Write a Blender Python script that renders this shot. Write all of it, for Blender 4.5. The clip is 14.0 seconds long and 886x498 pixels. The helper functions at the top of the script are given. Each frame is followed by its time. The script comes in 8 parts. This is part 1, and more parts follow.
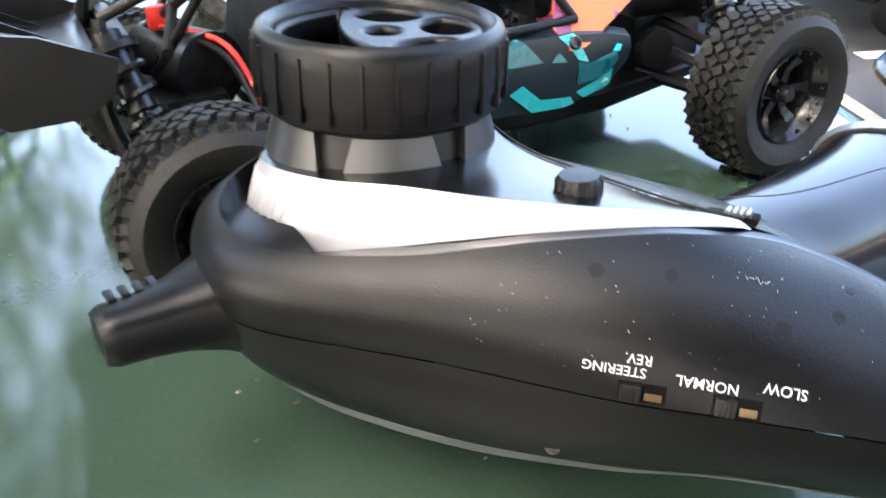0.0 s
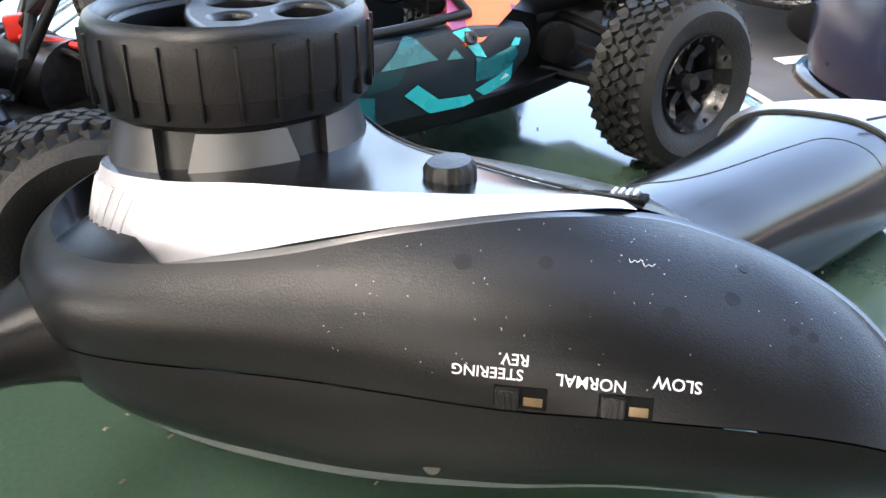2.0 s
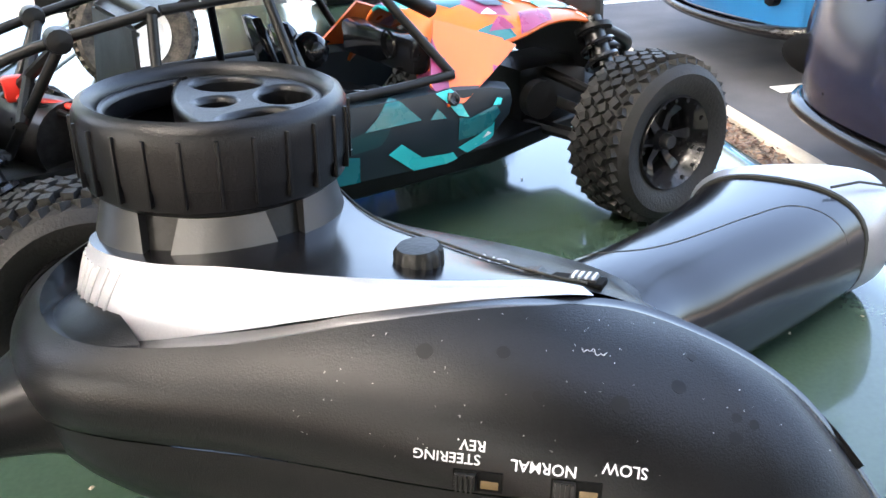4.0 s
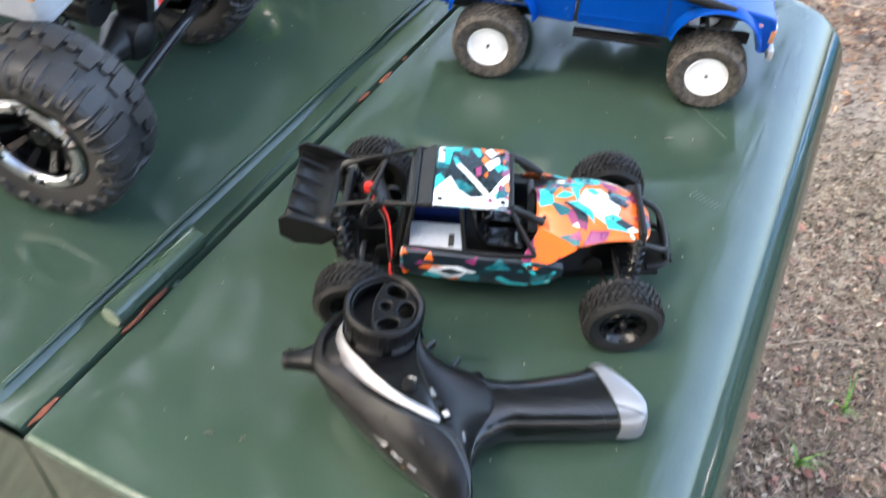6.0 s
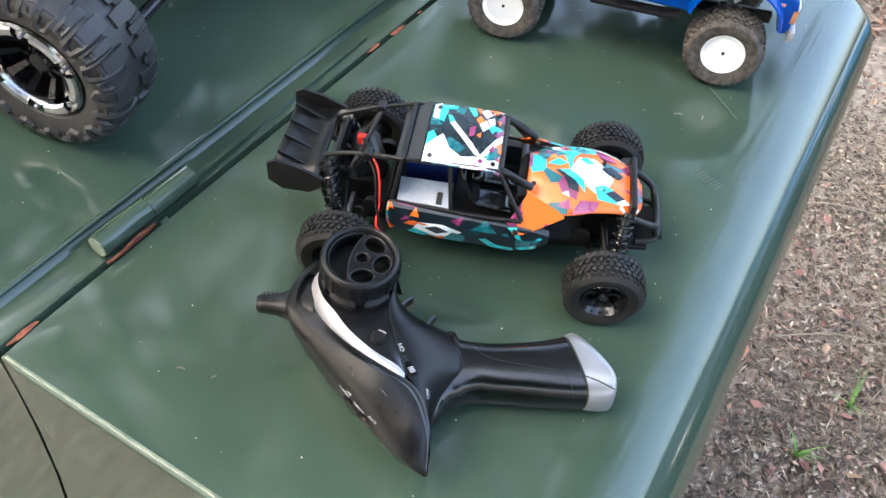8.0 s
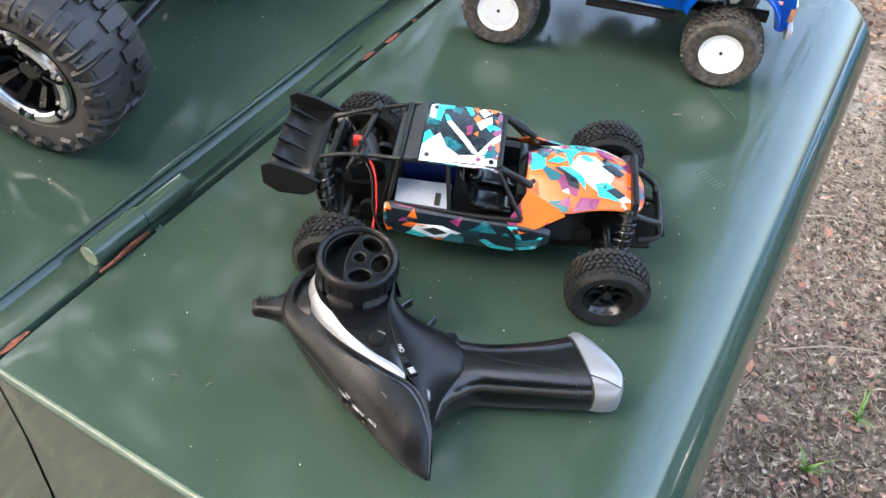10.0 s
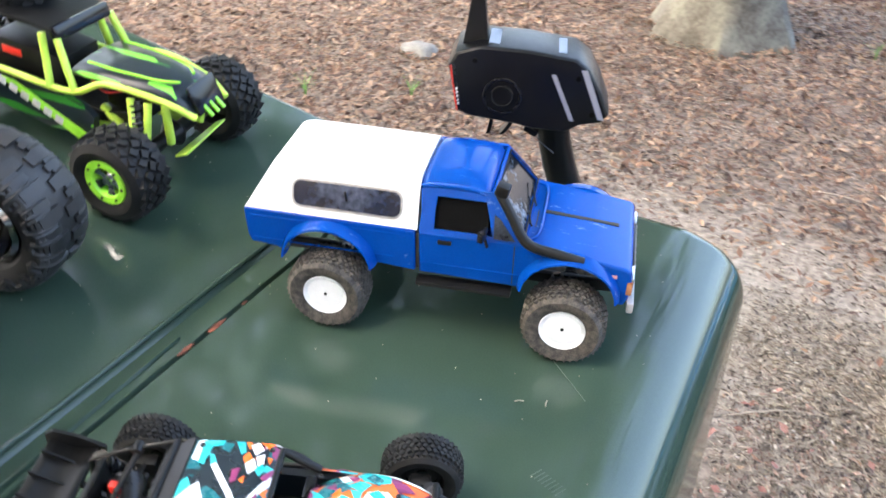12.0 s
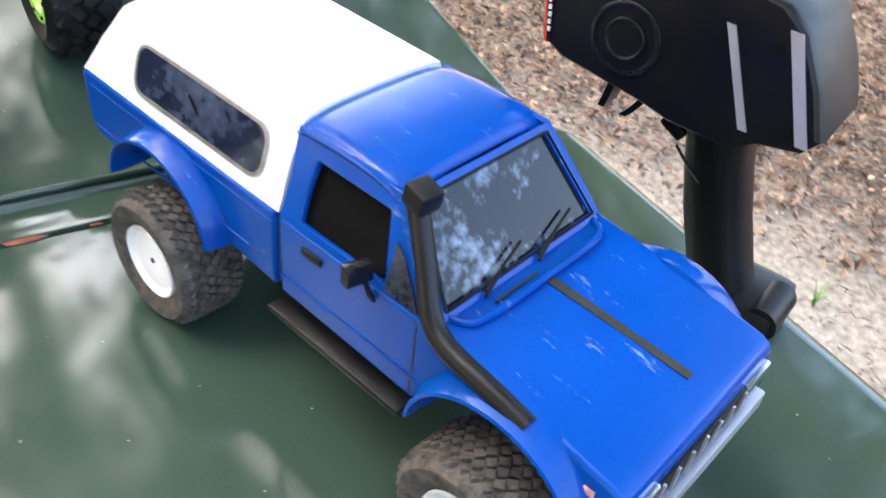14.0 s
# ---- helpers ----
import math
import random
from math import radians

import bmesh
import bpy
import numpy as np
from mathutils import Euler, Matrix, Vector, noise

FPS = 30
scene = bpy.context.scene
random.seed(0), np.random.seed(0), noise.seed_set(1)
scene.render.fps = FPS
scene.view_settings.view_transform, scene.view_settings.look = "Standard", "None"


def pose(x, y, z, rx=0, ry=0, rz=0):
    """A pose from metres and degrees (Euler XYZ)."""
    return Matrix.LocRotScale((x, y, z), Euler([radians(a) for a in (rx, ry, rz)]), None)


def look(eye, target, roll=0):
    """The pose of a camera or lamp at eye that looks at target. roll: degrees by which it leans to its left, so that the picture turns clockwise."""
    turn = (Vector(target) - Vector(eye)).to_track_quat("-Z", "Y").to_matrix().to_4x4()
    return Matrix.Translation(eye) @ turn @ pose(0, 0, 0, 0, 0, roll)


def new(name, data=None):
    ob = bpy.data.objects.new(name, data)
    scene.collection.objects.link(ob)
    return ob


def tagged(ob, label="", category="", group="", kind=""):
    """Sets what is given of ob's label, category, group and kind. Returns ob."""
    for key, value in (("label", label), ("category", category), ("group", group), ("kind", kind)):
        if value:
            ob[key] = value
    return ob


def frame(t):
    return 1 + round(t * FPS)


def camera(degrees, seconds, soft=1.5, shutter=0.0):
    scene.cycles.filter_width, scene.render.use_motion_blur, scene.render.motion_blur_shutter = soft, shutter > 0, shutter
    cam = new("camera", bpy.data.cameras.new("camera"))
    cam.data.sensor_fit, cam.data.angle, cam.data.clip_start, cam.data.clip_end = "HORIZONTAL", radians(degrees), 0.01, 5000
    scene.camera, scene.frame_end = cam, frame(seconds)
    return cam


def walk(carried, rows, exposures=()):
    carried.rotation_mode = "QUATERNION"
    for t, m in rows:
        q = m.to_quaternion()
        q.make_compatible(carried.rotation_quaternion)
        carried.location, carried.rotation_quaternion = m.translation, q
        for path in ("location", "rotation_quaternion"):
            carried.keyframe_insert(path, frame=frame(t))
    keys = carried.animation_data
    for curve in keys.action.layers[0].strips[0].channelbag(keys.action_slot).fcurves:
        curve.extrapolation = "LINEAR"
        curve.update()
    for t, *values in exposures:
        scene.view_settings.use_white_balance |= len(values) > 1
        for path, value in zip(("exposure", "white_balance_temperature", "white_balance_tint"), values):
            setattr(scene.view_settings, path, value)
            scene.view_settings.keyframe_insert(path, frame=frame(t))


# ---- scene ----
cam = camera(55.38, 14.0, soft=1.5, shutter=0.35)
PATH = [
    (0, (0.19532, -0.05391, 1.09643), (0.22318, 0.82705, 0.62404), -3.18),
    (0.5, (0.20104, -0.04316, 1.08173), (0.26954, 0.84557, 0.62844), -4.34),
    (1, (0.20430, -0.03977, 1.08378), (0.28862, 0.84664, 0.62863), -4.49),
    (1.5, (0.20545, -0.04141, 1.08533), (0.29693, 0.84503, 0.63163), -4.43),
    (2, (0.20591, -0.04549, 1.08749), (0.30116, 0.84056, 0.63378), -4.42),
    (2.2, (0.20578, -0.04728, 1.08773), (0.29824, 0.84038, 0.63660), -4.46),
    (4.3, (0.21218, -0.04842, 1.09801), (0.31229, 0.84933, 0.66992), -3.92),
    (4.5, (0.21328, -0.05093, 1.10186), (0.30280, 0.84713, 0.67118), -3.75),
    (4.7, (0.21334, -0.05790, 1.11654), (0.29058, 0.83463, 0.67221), -3.04),
    (4.9, (0.21311, -0.06946, 1.13434), (0.23764, 0.81277, 0.66416), -0.86),
    (5, (0.21903, -0.08159, 1.15277), (0.17317, 0.77917, 0.64582), -0.62),
    (5.2, (0.22717, -0.09875, 1.19455), (0.08409, 0.71242, 0.62750), 1.33),
    (5.5, (0.26171, -0.11254, 1.29171), (0.03356, 0.57961, 0.60696), 2.18),
    (5.8, (0.29643, -0.13743, 1.35335), (0.02980, 0.51888, 0.64754), 2.33),
    (6, (0.32375, -0.14921, 1.38103), (0.03938, 0.47841, 0.65631), 2.83),
    (6.2, (0.33284, -0.17580, 1.38853), (0.03144, 0.39872, 0.62755), 1.47),
    (6.5, (0.33604, -0.17978, 1.39481), (0.03391, 0.38271, 0.62519), 2.69),
    (7, (0.34698, -0.16154, 1.39243), (0.04417, 0.41607, 0.63436), 4.06),
    (7.5, (0.34442, -0.14087, 1.39209), (0.04566, 0.44821, 0.64127), 5.64),
    (7.7, (0.34425, -0.13786, 1.38716), (0.04888, 0.44632, 0.63119), 5.74),
    (9.8, (0.34373, -0.14230, 1.36343), (0.03723, 0.45587, 0.62299), 5.07),
    (10, (0.34743, -0.14050, 1.36282), (0.03912, 0.46255, 0.62711), 4.46),
    (10.3, (0.34656, -0.13187, 1.36666), (0.03835, 0.47315, 0.63252), 3.42),
    (10.5, (0.34256, -0.10580, 1.38353), (0.03471, 0.52007, 0.66692), 2.28),
    (10.7, (0.34573, -0.08371, 1.39463), (0.03625, 0.57733, 0.71107), 1.47),
    (11, (0.34642, -0.07164, 1.39982), (0.04538, 0.61351, 0.73654), 1.46),
    (11.5, (0.35388, -0.05839, 1.39564), (0.04849, 0.69252, 0.81010), 2.03),
    (11.7, (0.35941, -0.03241, 1.41501), (0.06279, 0.70174, 0.80425), 0.76),
    (12, (0.39305, -0.00984, 1.38630), (0.03058, 0.72314, 0.81067), 1.59),
    (12.3, (0.40877, 0.05456, 1.35355), (-0.01660, 0.72638, 0.74715), 5.28),
    (12.5, (0.42191, 0.11884, 1.34409), (-0.12331, 0.68149, 0.72267), 1.91),
    (12.6, (0.41286, 0.12873, 1.35192), (-0.13695, 0.67083, 0.71644), 1.41),
    (13, (0.39902, 0.16676, 1.32502), (-0.12034, 0.73602, 0.68768), 2.80),
    (13.4, (0.38958, 0.20997, 1.31304), (-0.06445, 0.80542, 0.65026), 6.74),
    (13.5, (0.39838, 0.22484, 1.29987), (-0.12628, 0.78928, 0.66258), 4.48),
    (13.7, (0.37930, 0.26430, 1.28645), (-0.18973, 0.75466, 0.62634), 5.62),
    (14, (0.37966, 0.30422, 1.25179), (-0.23644, 0.76846, 0.61548), 8.04),
]
walk(cam, [(t, look(eye, target, roll)) for t, eye, target, roll in PATH], [(0, 4.15), (4.5, 4.05), (5.5, 3.9), (7.5, 3.85), (10.5, 3.85), (12, 3.85), (14, 3.75)])

H = 1.0  # height of the bonnet over the ground

# ---- light ----
world = bpy.data.worlds.new("sky")
world.use_nodes = True
scene.world = world
wn = world.node_tree.nodes
sky = wn.new("ShaderNodeTexSky")
sky.sky_type, sky.sun_disc = "NISHITA", False
sky.sun_elevation, sky.sun_rotation = radians(50), radians(231)
sky.air_density, sky.dust_density, sky.ozone_density = 1.0, 7.0, 0.6
wn["Background"].inputs["Strength"].default_value = 0.15
world.node_tree.links.new(sky.outputs[0], wn["Background"].inputs["Color"])
sun = new("sun", bpy.data.lights.new("sun", "SUN"))
sun.data.energy, sun.data.angle, sun.data.color = 0.6, radians(30), (1.0, 0.95, 0.87)
sun.matrix_world = look((-3.0, -2.4, 4.6), (0, 0, 0))
scene.view_settings.exposure = 2.65
scene.view_settings.use_white_balance = True
scene.view_settings.white_balance_temperature = 6420


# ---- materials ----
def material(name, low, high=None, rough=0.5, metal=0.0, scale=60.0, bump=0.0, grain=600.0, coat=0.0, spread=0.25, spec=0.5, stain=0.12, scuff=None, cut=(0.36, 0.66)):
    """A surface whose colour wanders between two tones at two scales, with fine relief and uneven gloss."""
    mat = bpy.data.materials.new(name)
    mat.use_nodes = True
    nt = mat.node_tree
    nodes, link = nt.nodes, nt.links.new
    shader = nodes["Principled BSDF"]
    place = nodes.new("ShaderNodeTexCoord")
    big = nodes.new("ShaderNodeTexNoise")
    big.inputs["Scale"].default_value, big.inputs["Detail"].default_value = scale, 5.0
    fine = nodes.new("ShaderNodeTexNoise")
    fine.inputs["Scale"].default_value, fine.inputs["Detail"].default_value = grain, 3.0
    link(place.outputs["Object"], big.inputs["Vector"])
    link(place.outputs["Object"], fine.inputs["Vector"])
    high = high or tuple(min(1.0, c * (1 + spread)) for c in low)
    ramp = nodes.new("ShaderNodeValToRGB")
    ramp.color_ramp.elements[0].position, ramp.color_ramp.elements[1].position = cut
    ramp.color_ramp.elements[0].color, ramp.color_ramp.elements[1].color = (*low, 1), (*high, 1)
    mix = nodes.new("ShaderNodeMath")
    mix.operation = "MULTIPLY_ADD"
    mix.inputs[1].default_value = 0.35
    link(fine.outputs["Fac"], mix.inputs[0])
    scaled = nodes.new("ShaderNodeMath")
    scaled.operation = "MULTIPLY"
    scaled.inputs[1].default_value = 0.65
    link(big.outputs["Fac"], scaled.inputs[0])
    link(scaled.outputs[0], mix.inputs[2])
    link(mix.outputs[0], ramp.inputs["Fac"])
    if scuff:
        stretch = nodes.new("ShaderNodeMapping")
        stretch.inputs["Scale"].default_value, stretch.inputs["Rotation"].default_value = (1.0, 3.2, 1.0), (0, 0, 0.5)
        link(place.outputs["Object"], stretch.inputs["Vector"])
        wear = nodes.new("ShaderNodeTexNoise")
        wear.inputs["Scale"].default_value, wear.inputs["Detail"].default_value = 42.0, 9.0
        wear.inputs["Roughness"].default_value = 0.72
        link(stretch.outputs["Vector"], wear.inputs["Vector"])
        worn = nodes.new("ShaderNodeMapRange")
        worn.inputs["From Min"].default_value, worn.inputs["From Max"].default_value, worn.inputs["To Max"].default_value = 0.625, 0.80, 0.75
        link(wear.outputs["Fac"], worn.inputs["Value"])
        over = nodes.new("ShaderNodeMix")
        over.data_type = "RGBA"
        over.inputs["B"].default_value = (*scuff, 1)
        link(worn.outputs[0], over.inputs["Factor"])
        link(ramp.outputs["Color"], over.inputs["A"])
        link(over.outputs["Result"], shader.inputs["Base Color"])
    else:
        link(ramp.outputs["Color"], shader.inputs["Base Color"])
    gloss = nodes.new("ShaderNodeMapRange")
    gloss.inputs["To Min"].default_value = max(0.02, rough - stain)
    gloss.inputs["To Max"].default_value = min(1.0, rough + stain)
    link(big.outputs["Fac"], gloss.inputs["Value"])
    link(gloss.outputs[0], shader.inputs["Roughness"])
    shader.inputs["Metallic"].default_value = metal
    shader.inputs["Specular IOR Level"].default_value = spec
    shader.inputs["Coat Weight"].default_value = coat
    shader.inputs["Coat Roughness"].default_value = 0.08
    if bump:
        relief = nodes.new("ShaderNodeBump")
        relief.inputs["Strength"].default_value, relief.inputs["Distance"].default_value = bump, 0.0006
        link(fine.outputs["Fac"], relief.inputs["Height"])
        link(relief.outputs["Normal"], shader.inputs["Normal"])
    return mat


def angular(name, palette, scale, rough=0.3, stretch=(1.0, 1.0, 1.0)):
    """Printed film of flat, sharp-cornered patches in the palette's colours: rows of (share, colour)."""
    mat = bpy.data.materials.new(name)
    mat.use_nodes = True
    nodes, link = mat.node_tree.nodes, mat.node_tree.links.new
    shader = nodes["Principled BSDF"]
    place, turn = nodes.new("ShaderNodeTexCoord"), nodes.new("ShaderNodeMapping")
    turn.inputs["Scale"].default_value, turn.inputs["Rotation"].default_value = stretch, (0.2, 0.3, 0.6)
    cells = nodes.new("ShaderNodeTexVoronoi")
    cells.distance, cells.inputs["Scale"].default_value = "EUCLIDEAN", scale
    cells.inputs["Randomness"].default_value = 1.0
    ramp = nodes.new("ShaderNodeValToRGB")
    ramp.color_ramp.interpolation = "CONSTANT"
    at = 0.0
    for n, (share, colour) in enumerate(palette):
        spot = ramp.color_ramp.elements[n] if n < 2 else ramp.color_ramp.elements.new(at)
        spot.position, spot.color = at, (*colour, 1)
        at += share
    split = nodes.new("ShaderNodeSeparateColor")
    link(place.outputs["Object"], turn.inputs["Vector"])
    link(turn.outputs["Vector"], cells.inputs["Vector"])
    link(cells.outputs["Color"], split.inputs["Color"])
    link(split.outputs[0], ramp.inputs["Fac"])
    link(ramp.outputs["Color"], shader.inputs["Base Color"])
    dust = nodes.new("ShaderNodeTexNoise")
    dust.inputs["Scale"].default_value = 90
    link(place.outputs["Object"], dust.inputs["Vector"])
    gloss = nodes.new("ShaderNodeMapRange")
    gloss.inputs["To Min"].default_value, gloss.inputs["To Max"].default_value = rough - 0.1, rough + 0.2
    link(dust.outputs["Fac"], gloss.inputs["Value"])
    link(gloss.outputs[0], shader.inputs["Roughness"])
    return mat


def clear(name, tint=(0.9, 0.95, 1.0), rough=0.06, alpha=0.25):
    """Thin clear plastic: mostly see-through, with a glossy face."""
    mat = bpy.data.materials.new(name)
    mat.use_nodes = True
    shader = mat.node_tree.nodes["Principled BSDF"]
    shader.inputs["Base Color"].default_value = (*tint, 1)
    shader.inputs["Roughness"].default_value, shader.inputs["Alpha"].default_value = rough, alpha
    return mat


TEAL, DEEP, NAVY = (0.025, 0.40, 0.42), (0.008, 0.10, 0.12), (0.006, 0.012, 0.018)
ORANGE, WHITE, PLUM = (0.68, 0.125, 0.015), (0.72, 0.75, 0.76), (0.19, 0.03, 0.10)
PAINT = material("green_paint", (0.027, 0.047, 0.033), (0.037, 0.063, 0.045), 0.09, scale=7, bump=0.006, grain=900, coat=0.0, stain=0.035, spec=0.50)
RUST = material("rust", (0.08, 0.020, 0.009), (0.22, 0.07, 0.035), 0.85, scale=150, bump=0.6, grain=900)
# near-black tone that stands in for shade inside openings and recesses
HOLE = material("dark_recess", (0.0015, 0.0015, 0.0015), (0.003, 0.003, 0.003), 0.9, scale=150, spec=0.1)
# dark tone painted in for shade in gaps, also on small dark fittings
SHADOWGAP = material("shadow_gap", (0.006, 0.008, 0.006), (0.02, 0.02, 0.016), 0.8, scale=150)
BLACK = material("black_plastic", (0.003, 0.003, 0.0035), (0.006, 0.006, 0.0065), 0.30, scale=25, bump=0.14, grain=4200, stain=0.06, spec=0.22)
GRIP = material("smooth_black_plastic", (0.002, 0.002, 0.0025), (0.005, 0.005, 0.0055), 0.20, scale=18, bump=0.012, grain=2200, stain=0.06, spec=0.50)
MATT = material("matt_black_plastic", (0.004, 0.004, 0.004), (0.009, 0.009, 0.009), 0.38, scale=90, bump=0.12, grain=1500, spec=0.26)
GLOSS = material("gloss_black_plastic", (0.006, 0.006, 0.007), (0.011, 0.011, 0.012), 0.14, scale=60, spec=0.32)
SATIN = material("satin_black_plastic", (0.010, 0.010, 0.011), (0.016, 0.016, 0.017), 0.34, scale=40, bump=0.05, grain=3000, stain=0.05, spec=0.9)
SILVER = material("silver_paint", (0.36, 0.36, 0.38), (0.44, 0.44, 0.46), 0.36, metal=0.55, scale=40, bump=0.03, grain=3000, stain=0.06)
# darker copy of the silver, shade painted in for faces turned from the light
SHADESILVER = material("shaded_silver_paint", (0.24, 0.25, 0.27), (0.30, 0.31, 0.33), 0.34, metal=0.6, scale=40, bump=0.03, grain=3000, stain=0.06)
CHROME = material("chrome", (0.62, 0.62, 0.64), (0.75, 0.75, 0.77), 0.16, metal=1.0, scale=80)
DARKCHROME = material("smoked_chrome", (0.16, 0.16, 0.17), (0.30, 0.30, 0.31), 0.14, metal=1.0, scale=80)
STEEL = material("steel", (0.30, 0.30, 0.31), (0.48, 0.48, 0.49), 0.35, metal=1.0, scale=200)
LETTER = material("pale_print", (0.42, 0.43, 0.44), (0.56, 0.56, 0.57), 0.6, scale=500)
BRASS = material("brass", (0.07, 0.045, 0.018), (0.11, 0.075, 0.03), 0.5, metal=0.1, scale=300)
RUBBER = material("tyre_rubber", (0.005, 0.005, 0.005), (0.014, 0.0135, 0.013), 0.58, scale=70, bump=0.3, grain=1400, spec=0.28)
MUDDY = material("muddy_rubber", (0.016, 0.015, 0.014), (0.105, 0.090, 0.074), 0.85, scale=230, bump=0.5, grain=1100)
CRAWL = material("big_tyre_rubber", (0.007, 0.007, 0.008), (0.019, 0.018, 0.018), 0.52, scale=45, bump=0.25, grain=900)
BLUE = material("blue_body_plastic", (0.001, 0.043, 0.255), (0.002, 0.053, 0.30), 0.17, scale=24, bump=0.02, grain=900, coat=0.0, stain=0.10, spec=0.20, scuff=(0.30, 0.42, 0.66))
CAPWHITE = material("white_body_plastic", (0.78, 0.77, 0.75), (0.84, 0.83, 0.81), 0.32, scale=30, bump=0.02, grain=800)
RIMWHITE = material("white_rim_plastic", (0.74, 0.74, 0.74), (0.83, 0.83, 0.83), 0.4, scale=90)
WINDOW = material("smoked_window", (0.006, 0.007, 0.010), (0.05, 0.06, 0.08), 0.06, scale=45, stain=0.04)
# bluish reflection is painted into the canopy window's base colour
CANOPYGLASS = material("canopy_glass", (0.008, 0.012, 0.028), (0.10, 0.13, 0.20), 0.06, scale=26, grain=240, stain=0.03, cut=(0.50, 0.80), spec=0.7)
# pale patches in this glass colour are painted cloud reflections
CLOUDSCREEN = material("cloud_reflection_windscreen", (0.006, 0.007, 0.010), (0.27, 0.34, 0.43), 0.10, scale=48, grain=320, stain=0.06, cut=(0.51, 0.72), spec=0.28)
MARKER = material("faded_red_marker", (0.42, 0.13, 0.11), (0.60, 0.34, 0.30), 0.4, scale=300)
DULLAMBER = material("dull_amber_lens", (0.30, 0.11, 0.04), (0.42, 0.19, 0.09), 0.3, scale=200)
AMBER = material("amber_lens", (0.55, 0.18, 0.03), (0.7, 0.28, 0.06), 0.2, scale=200)
REDLENS = material("red_plastic", (0.50, 0.02, 0.015), (0.62, 0.04, 0.02), 0.35, scale=120)
LIME = material("lime_plastic", (0.26, 0.66, 0.03), (0.34, 0.78, 0.05), 0.35, scale=60)
YELLOWLIME = material("yellow_green_plastic", (0.48, 0.70, 0.06), (0.58, 0.80, 0.12), 0.38, scale=60)
GREY = material("grey_body_film", (0.30, 0.32, 0.35), (0.38, 0.40, 0.43), 0.25, scale=20, coat=0.3)
BLUEFILM = material("bright_blue_film", (0.01, 0.18, 0.72), (0.02, 0.24, 0.80), 0.25, scale=20)
SHOCK = material("dull_black_metal", (0.02, 0.02, 0.021), (0.05, 0.05, 0.052), 0.3, metal=0.7, scale=150)
WIRE = material("red_wire", (0.45, 0.012, 0.01), (0.55, 0.03, 0.02), 0.4, scale=200)
BATTERY = material("blue_battery_wrap", (0.01, 0.02, 0.10), (0.02, 0.04, 0.18), 0.22, scale=80)
TRAY = material("grey_tray", (0.30, 0.33, 0.36), (0.42, 0.45, 0.48), 0.4, scale=60)
ROOFPRINT = angular("roof_print", [(0.22, NAVY), (0.15, TEAL), (0.22, WHITE), (0.14, DEEP), (0.13, ORANGE), (0.14, PLUM)], 190, stretch=(1.0, 1.3, 1.0))
NOSEPRINT = angular("bonnet_print", [(0.78, ORANGE), (0.05, TEAL), (0.03, WHITE), (0.09, PLUM), (0.05, DEEP)], 80, stretch=(1.2, 1.0, 1.0))
SIDEPRINT = angular("side_print", [(0.9, NAVY), (0.1, (0.005, 0.03, 0.036))], 110, stretch=(0.75, 1.0, 1.5))
GREENPRINT = angular("green_streak_print", [(0.90, NAVY), (0.05, (0.03, 0.22, 0.02)), (0.04, (0.2, 0.62, 0.05)), (0.01, WHITE)], 75, stretch=(0.35, 2.0, 2.0))


# ---- shape helpers ----
def finish(bm, name, mat, parent=None, label="", angle=38, bevel=0.0):
    bmesh.ops.recalc_face_normals(bm, faces=bm.faces)
    me = bpy.data.meshes.new(name)
    bm.to_mesh(me)
    bm.free()
    me.materials.append(mat)
    me.polygons.foreach_set("use_smooth", [True] * len(me.polygons))
    me.set_sharp_from_angle(angle=radians(angle))
    ob = new(name, me)
    if parent is not None:
        ob.parent = parent
    if bevel:
        mod = ob.modifiers.new("edge", "BEVEL")
        mod.width, mod.segments, mod.limit_method, mod.angle_limit = bevel, 3, "ANGLE", radians(40)
        mod.harden_normals = False
    return tagged(ob, label) if label else ob


def part(name, bm, mat, parent, label="", angle=38, bevel=0.0):
    return finish(bm, name, mat, parent, label, angle, bevel)


def thing(name, m, label, category, group=""):
    ob = new(name)
    ob.empty_display_size = 0.02
    ob.matrix_world = m
    return tagged(ob, label, category, group)


def fresh():
    return bmesh.new()


def box(bm, sx, sy, sz, m=Matrix(), bevel=0.0):
    got = bmesh.ops.create_cube(bm, size=1.0, matrix=m @ Matrix.Diagonal((sx, sy, sz, 1)))
    if bevel:
        edges = {e for v in got["verts"] for e in v.link_edges}
        bmesh.ops.bevel(bm, geom=list(edges), offset=bevel, segments=2, affect="EDGES", profile=0.6)
    return bm


def cyl(bm, r, depth, m=Matrix(), seg=24, r2=None, caps=True):
    bmesh.ops.create_cone(bm, cap_ends=caps, segments=seg, radius1=r, radius2=r if r2 is None else r2, depth=depth, matrix=m)
    return bm


def lathe(bm, profile, seg=48, m=Matrix(), caps=True):
    rings = []
    for r, z in profile:
        rings.append([bm.verts.new(m @ Vector((r * math.cos(2 * math.pi * k / seg), r * math.sin(2 * math.pi * k / seg), z))) for k in range(seg)])
    for a, b in zip(rings, rings[1:]):
        for k in range(seg):
            bm.faces.new((a[k], a[(k + 1) % seg], b[(k + 1) % seg], b[k]))
    for ring in (rings[0], rings[-1]) if caps else ():
        if (ring[0].co - ring[seg // 2].co).length > 1e-5:
            bm.faces.new(ring)
    return bm


